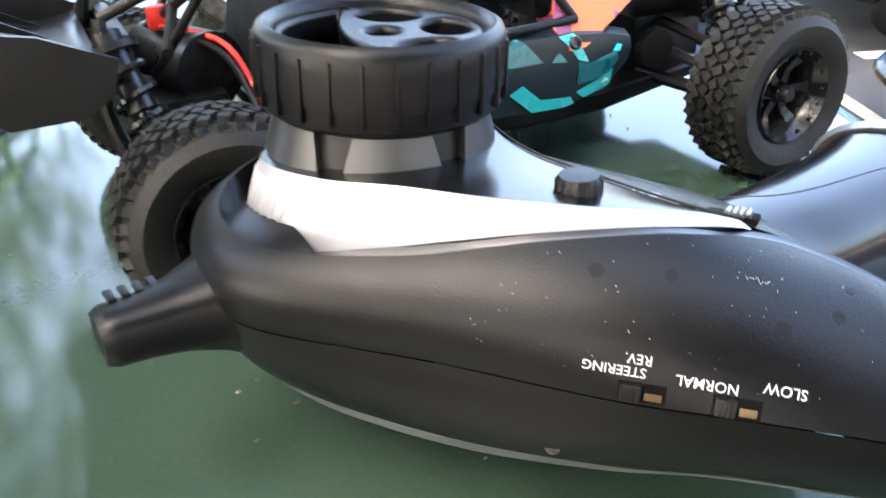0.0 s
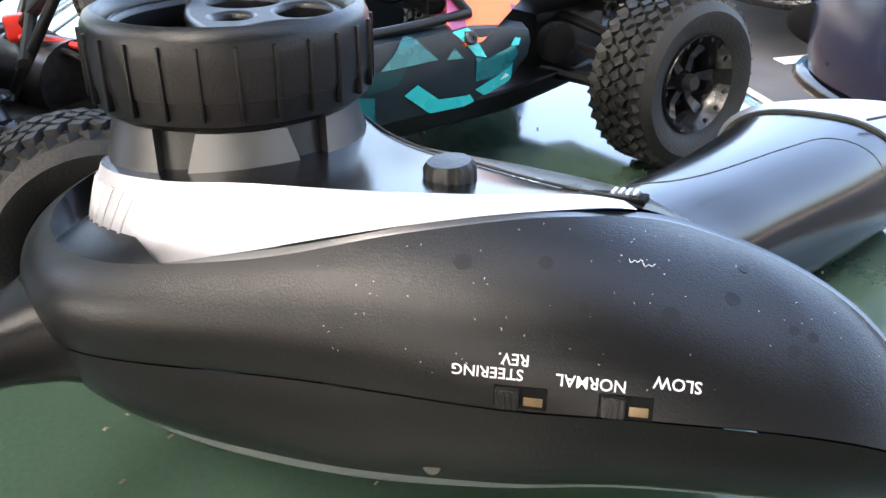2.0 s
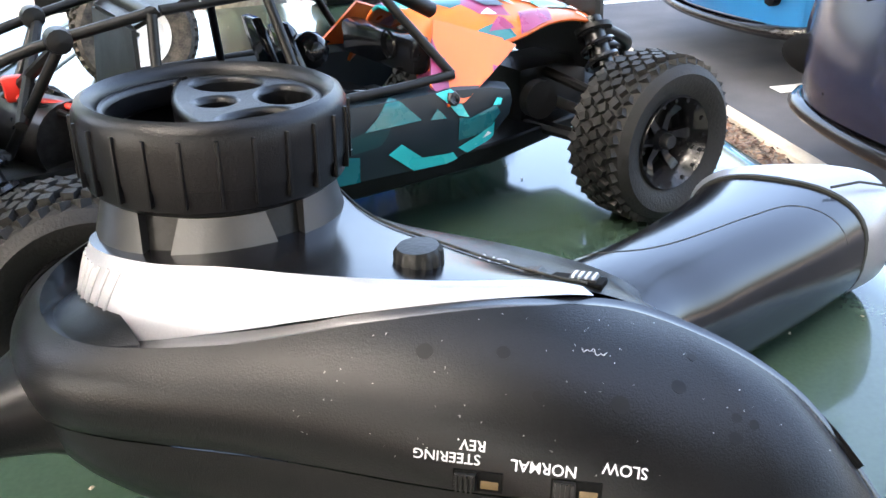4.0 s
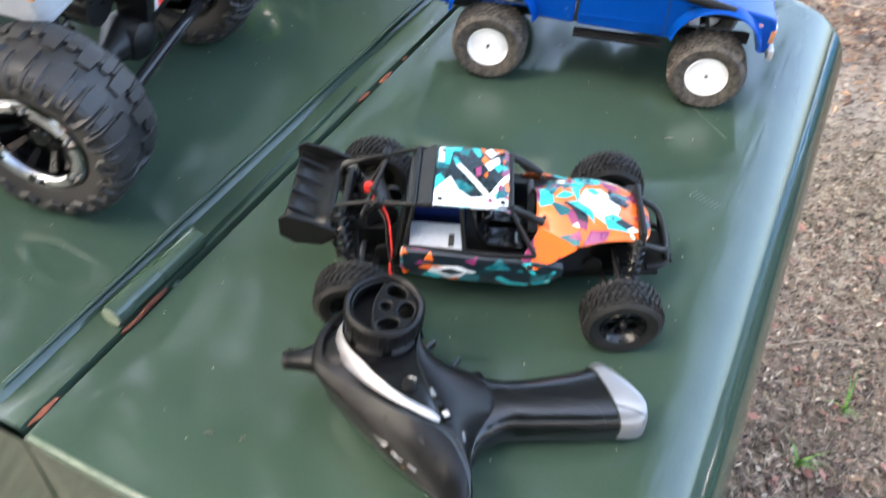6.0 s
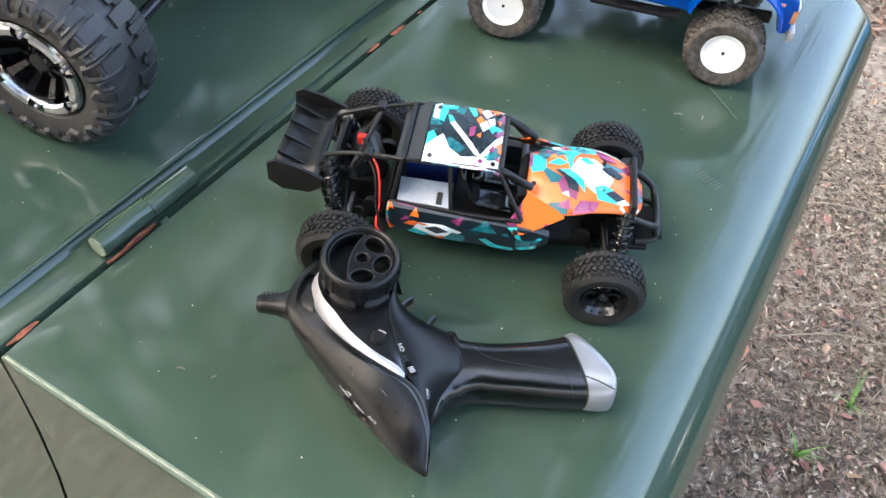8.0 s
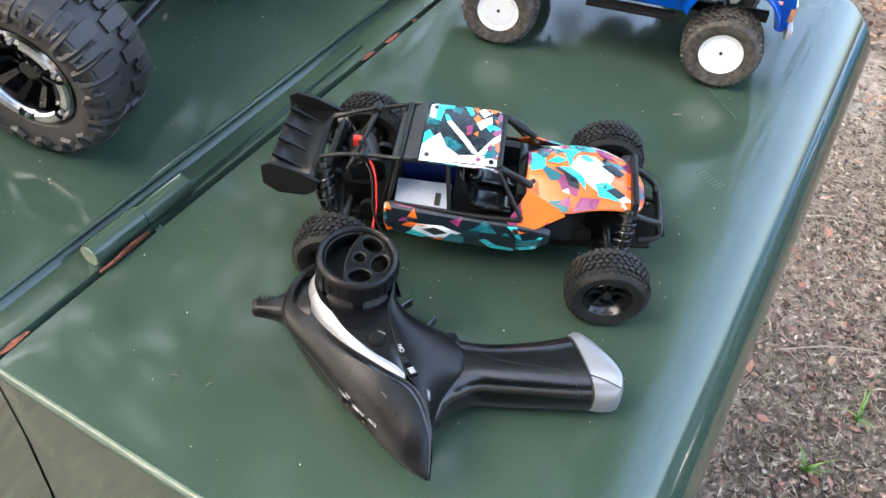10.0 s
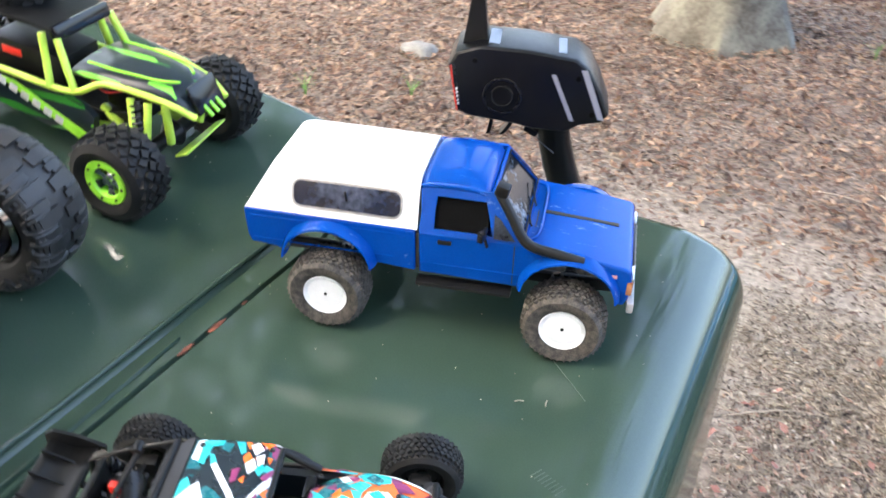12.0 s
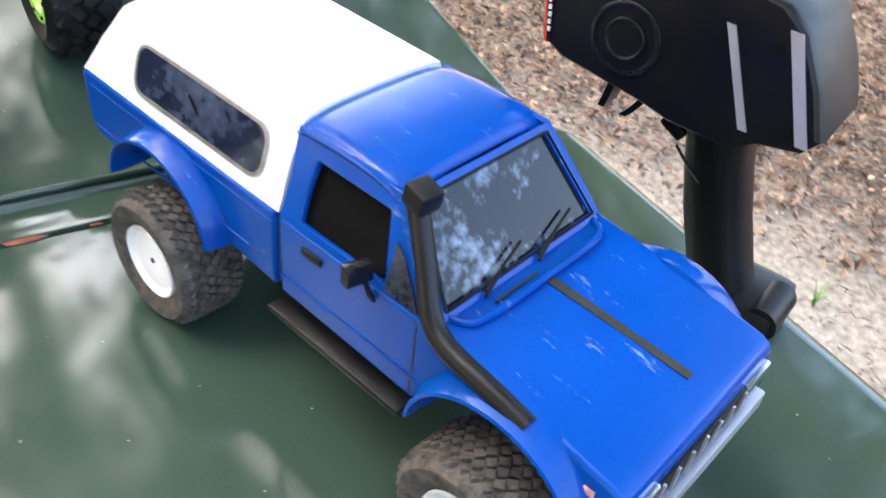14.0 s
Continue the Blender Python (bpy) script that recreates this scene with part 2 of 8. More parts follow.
def loft(bm, rings, closed=True, caps=True):
    vs = [[bm.verts.new(p) for p in ring] for ring in rings]
    n = len(vs[0])
    for a, b in zip(vs, vs[1:]):
        for k in range(n if closed else n - 1):
            bm.faces.new((a[k], a[(k + 1) % n], b[(k + 1) % n], b[k]))
    if caps and closed:
        bm.faces.new(vs[0])
        bm.faces.new(vs[-1])
    return bm


def tube(bm, pts, r, seg=10, caps=True):
    pts = [Vector(p) for p in pts]
    rings, side = [], None
    for n, p in enumerate(pts):
        way = (pts[min(n + 1, len(pts) - 1)] - pts[max(n - 1, 0)]).normalized()
        side = (side - way * side.dot(way)).normalized() if side else way.orthogonal().normalized()
        up = way.cross(side)
        rad = r[n] if isinstance(r, (list, tuple)) else r
        rings.append([p + rad * (math.cos(2 * math.pi * k / seg) * side + math.sin(2 * math.pi * k / seg) * up) for k in range(seg)])
    return loft(bm, rings, True, caps)


def spline(pts, n):
    """n points along a smooth curve through pts, even in the curve's parameter."""
    pts = [Vector(p) for p in pts]
    out = []
    for k in range(n):
        u = k / (n - 1) * (len(pts) - 1)
        i = min(int(u), len(pts) - 2)
        t = u - i
        a, b, c, d = pts[max(i - 1, 0)], pts[i], pts[i + 1], pts[min(i + 2, len(pts) - 1)]
        out.append(0.5 * (2 * b + (c - a) * t + (2 * a - 5 * b + 4 * c - d) * t * t + (3 * b - a - 3 * c + d) * t ** 3))
    return out


def prism(bm, outline, half, m=Matrix(), lean=0.0):
    """An outline in x and z, thick along y by half to either side. lean: how much narrower its top is, per metre of height."""
    low = min(p[1] for p in outline)
    front = [bm.verts.new(m @ Vector((x, -(half - lean * (z - low)), z))) for x, z in outline]
    back = [bm.verts.new(m @ Vector((x, half - lean * (z - low), z))) for x, z in outline]
    n = len(outline)
    bm.faces.new(front)
    bm.faces.new(back[::-1])
    for k in range(n):
        bm.faces.new((front[k], back[k], back[(k + 1) % n], front[(k + 1) % n]))
    return bm


def slab(bm, pts, depth):
    """A flat polygon in space given a thickness along its normal."""
    pts = [Vector(p) for p in pts]
    normal = sum(((pts[k] - pts[0]).cross(pts[k + 1] - pts[0]) for k in range(1, len(pts) - 1)), Vector()).normalized()
    loft(bm, [pts, [p - normal * depth for p in pts]])
    return bm


def ring_slab(bm, outer, inner, depth):
    """A flat frame: two outlines of one count with an opening through."""
    outer, inner = [Vector(p) for p in outer], [Vector(p) for p in inner]
    normal = (outer[1] - outer[0]).cross(outer[2] - outer[0]).normalized()
    a, b = [bm.verts.new(p) for p in outer], [bm.verts.new(p) for p in inner]
    c, d = [bm.verts.new(p - normal * depth) for p in outer], [bm.verts.new(p - normal * depth) for p in inner]
    n = len(a)
    for k in range(n):
        j = (k + 1) % n
        for q in ((a[k], a[j], b[j], b[k]), (c[k], d[k], d[j], c[j]), (a[k], c[k], c[j], a[j]), (b[k], b[j], d[j], d[k])):
            bm.faces.new(q)
    return bm


def rounded(cx, cz, w, h, r, n=5):
    """A rounded rectangle's outline in two dimensions."""
    out = []
    for sx, sz, a0 in ((1, 1, 0), (-1, 1, 90), (-1, -1, 180), (1, -1, 270)):
        for k in range(n):
            a = radians(a0 + 90 * k / (n - 1))
            out.append((cx + sx * (w / 2 - r) + r * math.cos(a), cz + sz * (h / 2 - r) + r * math.sin(a)))
    return out


def lettering(text, size, name, mat, parent, m, onto=None, depth=0.00006):
    """Flat letters from the built-in font, laid on the plane of m or dropped onto a surface along m's z."""
    curve = bpy.data.curves.new(name, "FONT")
    curve.body, curve.size, curve.align_x, curve.resolution_u = text, size, "LEFT", 3
    curve.offset = size * 0.006
    temp = new(name, curve)
    bpy.context.view_layer.update()
    me = bpy.data.meshes.new_from_object(temp.evaluated_get(bpy.context.evaluated_depsgraph_get()))
    bpy.data.objects.remove(temp)
    bpy.data.curves.remove(curve)
    normal = m.to_3x3().col[2].normalized()
    for v in me.vertices:
        p = m @ v.co
        if onto is not None:
            hit = onto.ray_cast(p + normal * 0.01, -normal)
            p = hit[0] if hit[0] else p
        v.co = p + normal * depth
    me.materials.clear()
    me.materials.append(mat)
    ob = new(name, me)
    ob.parent = parent
    return ob

# ---- ground, road and trees ----
def leafmat(name, dark, mid, pale, rough=0.8, lets=0.0):
    mat = bpy.data.materials.new(name)
    mat.use_nodes = True
    nodes, link = mat.node_tree.nodes, mat.node_tree.links.new
    shader, geo, ramp = nodes["Principled BSDF"], nodes.new("ShaderNodeNewGeometry"), nodes.new("ShaderNodeValToRGB")
    ramp.color_ramp.elements[0].color, ramp.color_ramp.elements[1].color = (*dark, 1), (*pale, 1)
    ramp.color_ramp.elements.new(0.5).color = (*mid, 1)
    link(geo.outputs["Random Per Island"], ramp.inputs["Fac"])
    link(ramp.outputs["Color"], shader.inputs["Base Color"])
    shader.inputs["Roughness"].default_value = rough
    if lets:
        thin, both = nodes.new("ShaderNodeBsdfTranslucent"), nodes.new("ShaderNodeMixShader")
        both.inputs["Fac"].default_value = lets
        link(ramp.outputs["Color"], thin.inputs["Color"])
        link(shader.outputs[0], both.inputs[1])
        link(thin.outputs[0], both.inputs[2])
        link(both.outputs[0], nodes["Material Output"].inputs["Surface"])
    return mat


def groundmat():
    mat = bpy.data.materials.new("sandy_soil")
    mat.use_nodes = True
    nodes, link = mat.node_tree.nodes, mat.node_tree.links.new
    shader, place = nodes["Principled BSDF"], nodes.new("ShaderNodeTexCoord")
    tones = []
    for scale, detail in ((2.2, 6), (45, 6), (260, 4)):
        tex = nodes.new("ShaderNodeTexNoise")
        tex.inputs["Scale"].default_value, tex.inputs["Detail"].default_value = scale, detail
        link(place.outputs["Object"], tex.inputs["Vector"])
        tones.append(tex)
    ramps = []
    for lo, hi, a, b in (((0.225, 0.190, 0.155), (0.410, 0.370, 0.318), 0.38, 0.62), ((0.080, 0.062, 0.048), (0.54, 0.48, 0.40), 0.32, 0.66)):
        ramp = nodes.new("ShaderNodeValToRGB")
        ramp.color_ramp.elements[0].position, ramp.color_ramp.elements[1].position = a, b
        ramp.color_ramp.elements[0].color, ramp.color_ramp.elements[1].color = (*lo, 1), (*hi, 1)
        ramps.append(ramp)
    link(tones[0].outputs["Fac"], ramps[0].inputs["Fac"])
    link(tones[1].outputs["Fac"], ramps[1].inputs["Fac"])
    mix = nodes.new("ShaderNodeMix")
    mix.data_type, mix.inputs["Factor"].default_value = "RGBA", 0.5
    link(ramps[0].outputs["Color"], mix.inputs["A"])
    link(ramps[1].outputs["Color"], mix.inputs["B"])
    # rotted leaf mould takes over from the sand a step away from the vehicle
    mould = nodes.new("ShaderNodeValToRGB")
    mould.color_ramp.elements[0].position, mould.color_ramp.elements[1].position = 0.36, 0.66
    mould.color_ramp.elements[0].color, mould.color_ramp.elements[1].color = (0.055, 0.034, 0.024, 1), (0.260, 0.190, 0.145, 1)
    link(tones[1].outputs["Fac"], mould.inputs["Fac"])
    reach = nodes.new("ShaderNodeVectorMath")
    reach.operation, reach.inputs[1].default_value = "DISTANCE", (0.1, 0.3, 0.0)
    link(place.outputs["Object"], reach.inputs[0])
    ragged = nodes.new("ShaderNodeMath")
    ragged.operation, ragged.inputs[1].default_value = "MULTIPLY_ADD", 1.3
    link(tones[0].outputs["Fac"], ragged.inputs[0])
    link(reach.outputs["Value"], ragged.inputs[2])
    belt = nodes.new("ShaderNodeValToRGB")
    scale_down = nodes.new("ShaderNodeMath")
    scale_down.operation, scale_down.inputs[1].default_value = "MULTIPLY", 0.1
    link(ragged.outputs[0], scale_down.inputs[0])
    link(scale_down.outputs[0], belt.inputs["Fac"])
    belt.color_ramp.elements[0].position, belt.color_ramp.elements[1].position = 0.225, 0.300
    belt.color_ramp.elements[0].color, belt.color_ramp.elements[1].color = (0, 0, 0, 1), (0.75, 0.75, 0.75, 1)
    belt.color_ramp.elements.new(0.54).color = (0.75, 0.75, 0.75, 1)
    belt.color_ramp.elements.new(0.68).color = (0.2, 0.2, 0.2, 1)
    # damp mulch covers the soil along the front of the vehicle
    axes, edge, damp, cover = nodes.new("ShaderNodeSeparateXYZ"), nodes.new("ShaderNodeMath"), nodes.new("ShaderNodeMapRange"), nodes.new("ShaderNodeMath")
    link(place.outputs["Object"], axes.inputs[0])
    edge.operation, edge.inputs[1].default_value = "MULTIPLY_ADD", 0.9
    link(tones[0].outputs["Fac"], edge.inputs[0])
    link(axes.outputs["Y"], edge.inputs[2])
    damp.inputs["From Min"].default_value, damp.inputs["From Max"].default_value = 1.60, 2.00
    damp.inputs["To Min"].default_value, damp.inputs["To Max"].default_value = 0.6, 0.0
    link(edge.outputs[0], damp.inputs["Value"])
    cover.operation = "MAXIMUM"
    link(damp.outputs[0], cover.inputs[0])
    link(belt.outputs["Color"], cover.inputs[1])
    over = nodes.new("ShaderNodeMix")
    over.data_type = "RGBA"
    link(cover.outputs[0], over.inputs["Factor"])
    link(mix.outputs["Result"], over.inputs["A"])
    link(mould.outputs["Color"], over.inputs["B"])
    link(over.outputs["Result"], shader.inputs["Base Color"])
    bump = nodes.new("ShaderNodeBump")
    bump.inputs["Strength"].default_value, bump.inputs["Distance"].default_value = 0.8, 0.01
    link(tones[2].outputs["Fac"], bump.inputs["Height"])
    link(bump.outputs["Normal"], shader.inputs["Normal"])
    shader.inputs["Roughness"].default_value = 0.95
    return mat


SOIL = groundmat()
ASPHALT = material("asphalt", (0.035, 0.036, 0.040), (0.075, 0.075, 0.080), 0.85, scale=3, bump=0.8, grain=220)
ROADPAINT = material("road_paint", (0.55, 0.55, 0.53), (0.74, 0.74, 0.72), 0.7, scale=9, bump=0.3, grain=220)
KERB = material("pale_edging", (0.36, 0.30, 0.22), (0.52, 0.45, 0.35), 0.85, scale=8, bump=0.5, grain=150)
BARK = material("bark", (0.055, 0.045, 0.034), (0.20, 0.19, 0.15), 0.95, scale=9, bump=1.0, grain=60)
STONE = material("grey_stone", (0.12, 0.115, 0.105), (0.24, 0.235, 0.22), 0.9, scale=20, bump=0.6, grain=150)
LEAVES = leafmat("brown_leaves", (0.032, 0.016, 0.010), (0.140, 0.074, 0.045), (0.34, 0.235, 0.155))
STRAW = leafmat("dry_straw", (0.075, 0.056, 0.042), (0.27, 0.220, 0.168), (0.56, 0.49, 0.40))
GRASS = leafmat("grass", (0.05, 0.12, 0.02), (0.10, 0.22, 0.04), (0.18, 0.32, 0.07), 0.6)
FOLIAGE = leafmat("tree_leaves", (0.025, 0.05, 0.012), (0.05, 0.095, 0.025), (0.12, 0.19, 0.06), 0.55, 0.55)

bm = fresh()
bmesh.ops.create_grid(bm, x_segments=60, y_segments=60, size=60)
for v in bm.verts:
    near = math.hypot(v.co.x, v.co.y)
    v.co.z = (0.05 * noise.noise(v.co * 0.3) * min(1.0, max(0.0, near - 6) / 10))
tagged(finish(bm, "ground", SOIL), "sandy forest soil under leaf litter", "ground", kind="structure")
bm = box(fresh(), 16.0, 44.0, 0.10, pose(9.86, 18.2, -0.032), 0.004)
road = tagged(finish(bm, "road", ASPHALT), "dark asphalt of a car park with painted bays", "road", kind="structure")
bm = fresh()
for k in range(40):
    box(bm, 0.07, 1.48, 0.10, pose(1.825, -19.5 + 1.5 * k, -0.029), 0.006)
tagged(finish(bm, "trim", KERB), "pale weathered edging strip beside the asphalt", "edging", kind="structure")
for k in range(7):
    bm = box(fresh(), 4.6, 0.10, 0.004, pose(4.45, -4.05 + 2.5 * k, 0.0205))
    tagged(finish(bm, "bay_line", ROADPAINT), "white painted parking bay line on asphalt", "road marking", "parking bay lines", "structure")


def litter(name, count, area, size, mat, label, category, keep, flat=0.5, slim=0.5, lift=0.012):
    """Loose bits scattered over the ground, thinned out where keep(x, y) is low."""
    verts, faces = [], []
    rng = random.Random(name)
    x0, x1, y0, y1 = area
    while len(faces) < count * 2:
        x, y = rng.uniform(x0, x1), rng.uniform(y0, y1)
        rim = min(1.0, 5 * min(x - x0, x1 - x + 0.1, y - y0, y1 - y + 0.1))  # thins out raggedly at its own borders
        if rng.random() > keep(x, y) * rim:
            continue
        s = size * rng.uniform(0.5, 1.5)
        m = Matrix.Translation((x, y, rng.uniform(0.002, lift))) @ Euler((rng.gauss(0, flat), rng.gauss(0, flat), rng.uniform(0, 6.3))).to_matrix().to_4x4()
        curl = rng.uniform(-0.12, 0.22) * s
        base = len(verts)
        for px, py, pz in ((-0.5, 0, 0), (0, -slim / 2, curl), (0.5, 0, curl * 0.4), (0, slim / 2, curl)):
            verts.append(m @ Vector((px * s, py * s, pz)))
        faces += [(base, base + 1, base + 2), (base, base + 2, base + 3)]
    me = bpy.data.meshes.new(name)
    me.from_pydata(verts, [], faces)
    me.materials.append(mat)
    return tagged(new(name, me), label, category, kind="stuff")


def fade(x, y):
    """Thins the litter out with distance from the bonnet, raggedly."""
    return min(1.0, max(0.0, (5.6 - math.hypot(x + 0.6, y - 1.6) + 1.2 * noise.noise(Vector((x * 0.7, y * 0.7, 5.0)))) / 2.2))


def leafy(x, y):
    far = math.hypot(x - 0.1, (y - 0.3))
    bare = 0.5 + 0.5 * noise.noise(Vector((x * 1.3, y * 1.3, 3.1)))
    return 0.0 if x > 1.78 else min(1.0, max(0.02, (far - 1.72) * 1.8)) * (0.50 + 0.7 * bare) * fade(x, y)


def mulchy(x, y):
    """The damp bed of bark along the front of the vehicle."""
    return 0.0 if x > 1.78 else min(1.0, max(0.0, (1.50 - y + 0.45 * noise.noise(Vector((x * 1.6, y * 1.6, 9.2)))) / 0.35))


def strawy(x, y):
    bed = 1.0 - 0.7 * min(1.0, max(0.0, (math.hypot(x - 0.1, y - 0.3) - 1.35) / 0.5))
    return 0.0 if x > 1.8 else (0.5 + 0.5 * noise.noise(Vector((x * 2, y * 2, 7.7)))) * fade(x, y) * bed * (1 - 0.6 * mulchy(x, y))


litter("leaf_litter", 150000, (-6.0, 1.8, -3.0, 6.8), 0.028, LEAVES, "fallen brown and russet leaves on the soil", "leaf litter", leafy, 0.35, 0.42, 0.03)
litter("leaf_litter", 9000, (-6, 1.8, 4.6, 14.0), 0.075, LEAVES, "fallen brown leaves further off among the trees", "leaf litter", leafy, 0.3, 0.6, 0.03)
litter("dry_straw", 52000, (-4.0, 1.8, -2.0, 5.4), 0.024, STRAW, "bleached pine straw and bark crumbs on sand", "straw", strawy, 0.12, 0.07, 0.010)
litter("pine_needles", 45000, (0.28, 1.5, -0.3, 2.0), 0.017, STRAW, "short bleached needles and grit covering sand", "needles", strawy, 0.10, 0.09, 0.007)
litter("wood_chips", 16000, (-2.4, 1.8, -0.6, 3.4), 0.010, STRAW, "small pale bark chips and grit on sand", "wood chips", strawy, 0.3, 0.5, 0.012)

TWIG = leafmat("dark_twigs", (0.03, 0.022, 0.016), (0.07, 0.05, 0.036), (0.16, 0.12, 0.09))
litter("twigs", 3000, (-2.4, 1.8, -0.6, 4.4), 0.032, TWIG, "thin dark twigs and needles on sand", "twigs", strawy, 0.1, 0.05, 0.012)
litter("bark_chips", 12000, (0.28, 1.8, -0.5, 2.6), 0.013, TWIG, "small dark bark chips strewn over sand", "bark chips", strawy, 0.2, 0.45, 0.010)
MULCH = leafmat("bark_mulch", (0.022, 0.014, 0.011), (0.120, 0.078, 0.060), (0.34, 0.23, 0.18))
litter("bark_mulch", 21000, (0.30, 1.5, -0.5, 1.75), 0.013, MULCH, "damp dark bark mulch and rotted leaves", "mulch", mulchy, 0.4, 0.5, 0.014)
litter("mulch_fibres", 9000, (0.30, 1.5, -0.5, 1.75), 0.026, STRAW, "greyish curled plant fibres over dark mulch", "straw", mulchy, 0.25, 0.07, 0.020)
litter("pale_chips", 3200, (0.30, 1.5, -0.5, 1.75), 0.012, STRAW, "pale wood chips among dark mulch", "wood chips", mulchy, 0.35, 0.5, 0.018)
RUSSET = leafmat("russet_leaves", (0.08, 0.030, 0.022), (0.20, 0.085, 0.065), (0.36, 0.19, 0.15))
litter("red_leaves", 480, (0.30, 1.6, -0.5, 2.0), 0.024, RUSSET, "russet leaves fallen on dark mulch", "leaf litter", mulchy, 0.4, 0.6, 0.02)
bm, rng = fresh(), random.Random(77)
for _ in range(34):
    x, y, a, l = rng.uniform(0.40, 1.5), rng.uniform(0.3, 3.0), rng.uniform(0, 6.3), rng.uniform(0.05, 0.17)
    bend = rng.uniform(-0.5, 0.5) * l
    way, side = Vector((math.cos(a), math.sin(a), 0)), Vector((-math.sin(a), math.cos(a), 0))
    tube(bm, spline([Vector((x, y, 0.012)) - way * l, Vector((x, y, 0.020)) + side * bend, Vector((x, y, 0.014)) + way * l + side * rng.uniform(-0.3, 0.3) * l], 9), [0.0022 - 0.00015 * k for k in range(9)], 6)
tagged(finish(bm, "fallen_twigs", STRAW, angle=60), "thin bent pale twigs lying on the soil", "twigs", kind="stuff")
litter("curled_leaves", 2600, (-5.0, 1.8, -3.0, 6.0), 0.045, LEAVES, "larger curled oak leaves lying loose", "leaf litter", leafy, 0.4, 0.45, 0.03)


def grass_tuft(x, y, seed, size):
    rng, bm = random.Random(seed), fresh()
    for _ in range(9):
        a, lean, h = rng.uniform(0, 6.3), rng.uniform(0.2, 0.9), size * rng.uniform(0.5, 1.0)
        way = Vector((math.cos(a), math.sin(a), 0))
        side = Vector((-way.y, way.x, 0)) * 0.004
        row = [(way * h * lean * t * t + Vector((0, 0, h * t * (1 - 0.35 * t * lean))), side * (1 - t)) for t in (0, 0.35, 0.7, 1.0)]
        vs = [[bm.verts.new(p - s), bm.verts.new(p + s)] for p, s in row]
        for q, r in zip(vs, vs[1:]):
            bm.faces.new((q[0], q[1], r[1], r[0]))
    ob = finish(bm, "grass_tuft", GRASS)
    ob.matrix_world = pose(x, y, 0)
    return tagged(ob, "small tuft of fresh green grass in sand", "grass", "grass tufts")


for n, (gx, gy, gs) in enumerate(((0.66, 1.02, 0.10), (0.74, 1.16, 0.07), (0.60, 0.86, 0.08), (0.86, 1.25, 0.09), (-0.72, 1.55, 0.08), (-0.3, 1.9, 0.10), (0.95, 1.7, 0.08), (-1.4, 2.4, 0.14), (-1.05, 2.6, 0.12), (0.5, 3.9, 0.15))):
    grass_tuft(gx, gy, n, gs)


def tree(x, y, height, girth, seed, crown, label, leaves=2600, base=0.38, leaf=0.28):
    rng = random.Random(seed)
    ob = thing("tree", pose(x, y, 0), label, "tree", "trees round the car park")
    bm = fresh()
    trunk = [Vector((0.06 * rng.uniform(-1, 1) * k, 0.06 * rng.uniform(-1, 1) * k, height * 0.6 * k / 6)) for k in range(7)]
    trunk[0].z = -0.05
    rings, seg = [], 18
    for k, p in enumerate(spline(trunk, 22)):
        t = k / 21
        r = girth * (1 - 0.55 * t) * (1 + 0.9 * math.exp(-t * 26))
        rings.append([p + Vector((math.cos(2 * math.pi * j / seg), math.sin(2 * math.pi * j / seg), 0)) * r * (1 + 0.16 * noise.noise(Vector((j * 0.9, p.z * 2, seed))) + (0.12 * math.sin(j * 2.1 + seed) * math.exp(-t * 20))) for j in range(seg)])
    loft(bm, rings)
    part("trunk", bm, BARK, ob, "grey mossy bark flaring at the roots")
    bm, tips = fresh(), []
    for k in range(9):
        a, z = k * 2.4 + rng.uniform(-0.4, 0.4), height * rng.uniform(base, 0.6)
        reach = crown * rng.uniform(0.5, 0.95)
        start = Vector((trunk[-1].x * z / (height * 0.6), trunk[-1].y * z / (height * 0.6), z))
        end = start + Vector((math.cos(a) * reach, math.sin(a) * reach, height * rng.uniform(0.08, 0.32)))
        mid = start.lerp(end, 0.5) + Vector((0, 0, height * 0.05))
        tube(bm, spline([start, mid, end], 7), [girth * 0.32 * (1 - 0.8 * j / 6) for j in range(7)], 7)
        tips += [mid, end, start.lerp(end, 0.75), end + Vector((0, 0, height * 0.1))]
    tips += [Vector((rng.uniform(-0.4, 0.4) * crown, rng.uniform(-0.4, 0.4) * crown, height * rng.uniform(0.7, 0.95))) for _ in range(8)]
    part("limbs", bm, BARK, ob)
    verts, faces = [], []
    for _ in range(leaves):
        c = rng.choice(tips) + Vector((rng.gauss(0, 0.26), rng.gauss(0, 0.26), rng.gauss(0, 0.20))) * crown
        s = rng.uniform(0.10, 0.24) * crown * leaf
        m = Matrix.Translation(c) @ Euler((rng.uniform(0, 6.3), rng.uniform(0, 6.3), rng.uniform(0, 6.3))).to_matrix().to_4x4()
        base_v = len(verts)
        verts += [m @ (Vector(q) * s) for q in ((-1, 0, 0), (-0.1, -0.6, 0.2), (1, 0, 0.1), (0.1, 0.6, 0.25))]
        faces += [(base_v, base_v + 1, base_v + 2), (base_v, base_v + 2, base_v + 3)]
    me = bpy.data.meshes.new("crown")
    me.from_pydata(verts, [], faces)
    me.materials.append(FOLIAGE)
    new("crown", me).parent = ob
    return ob


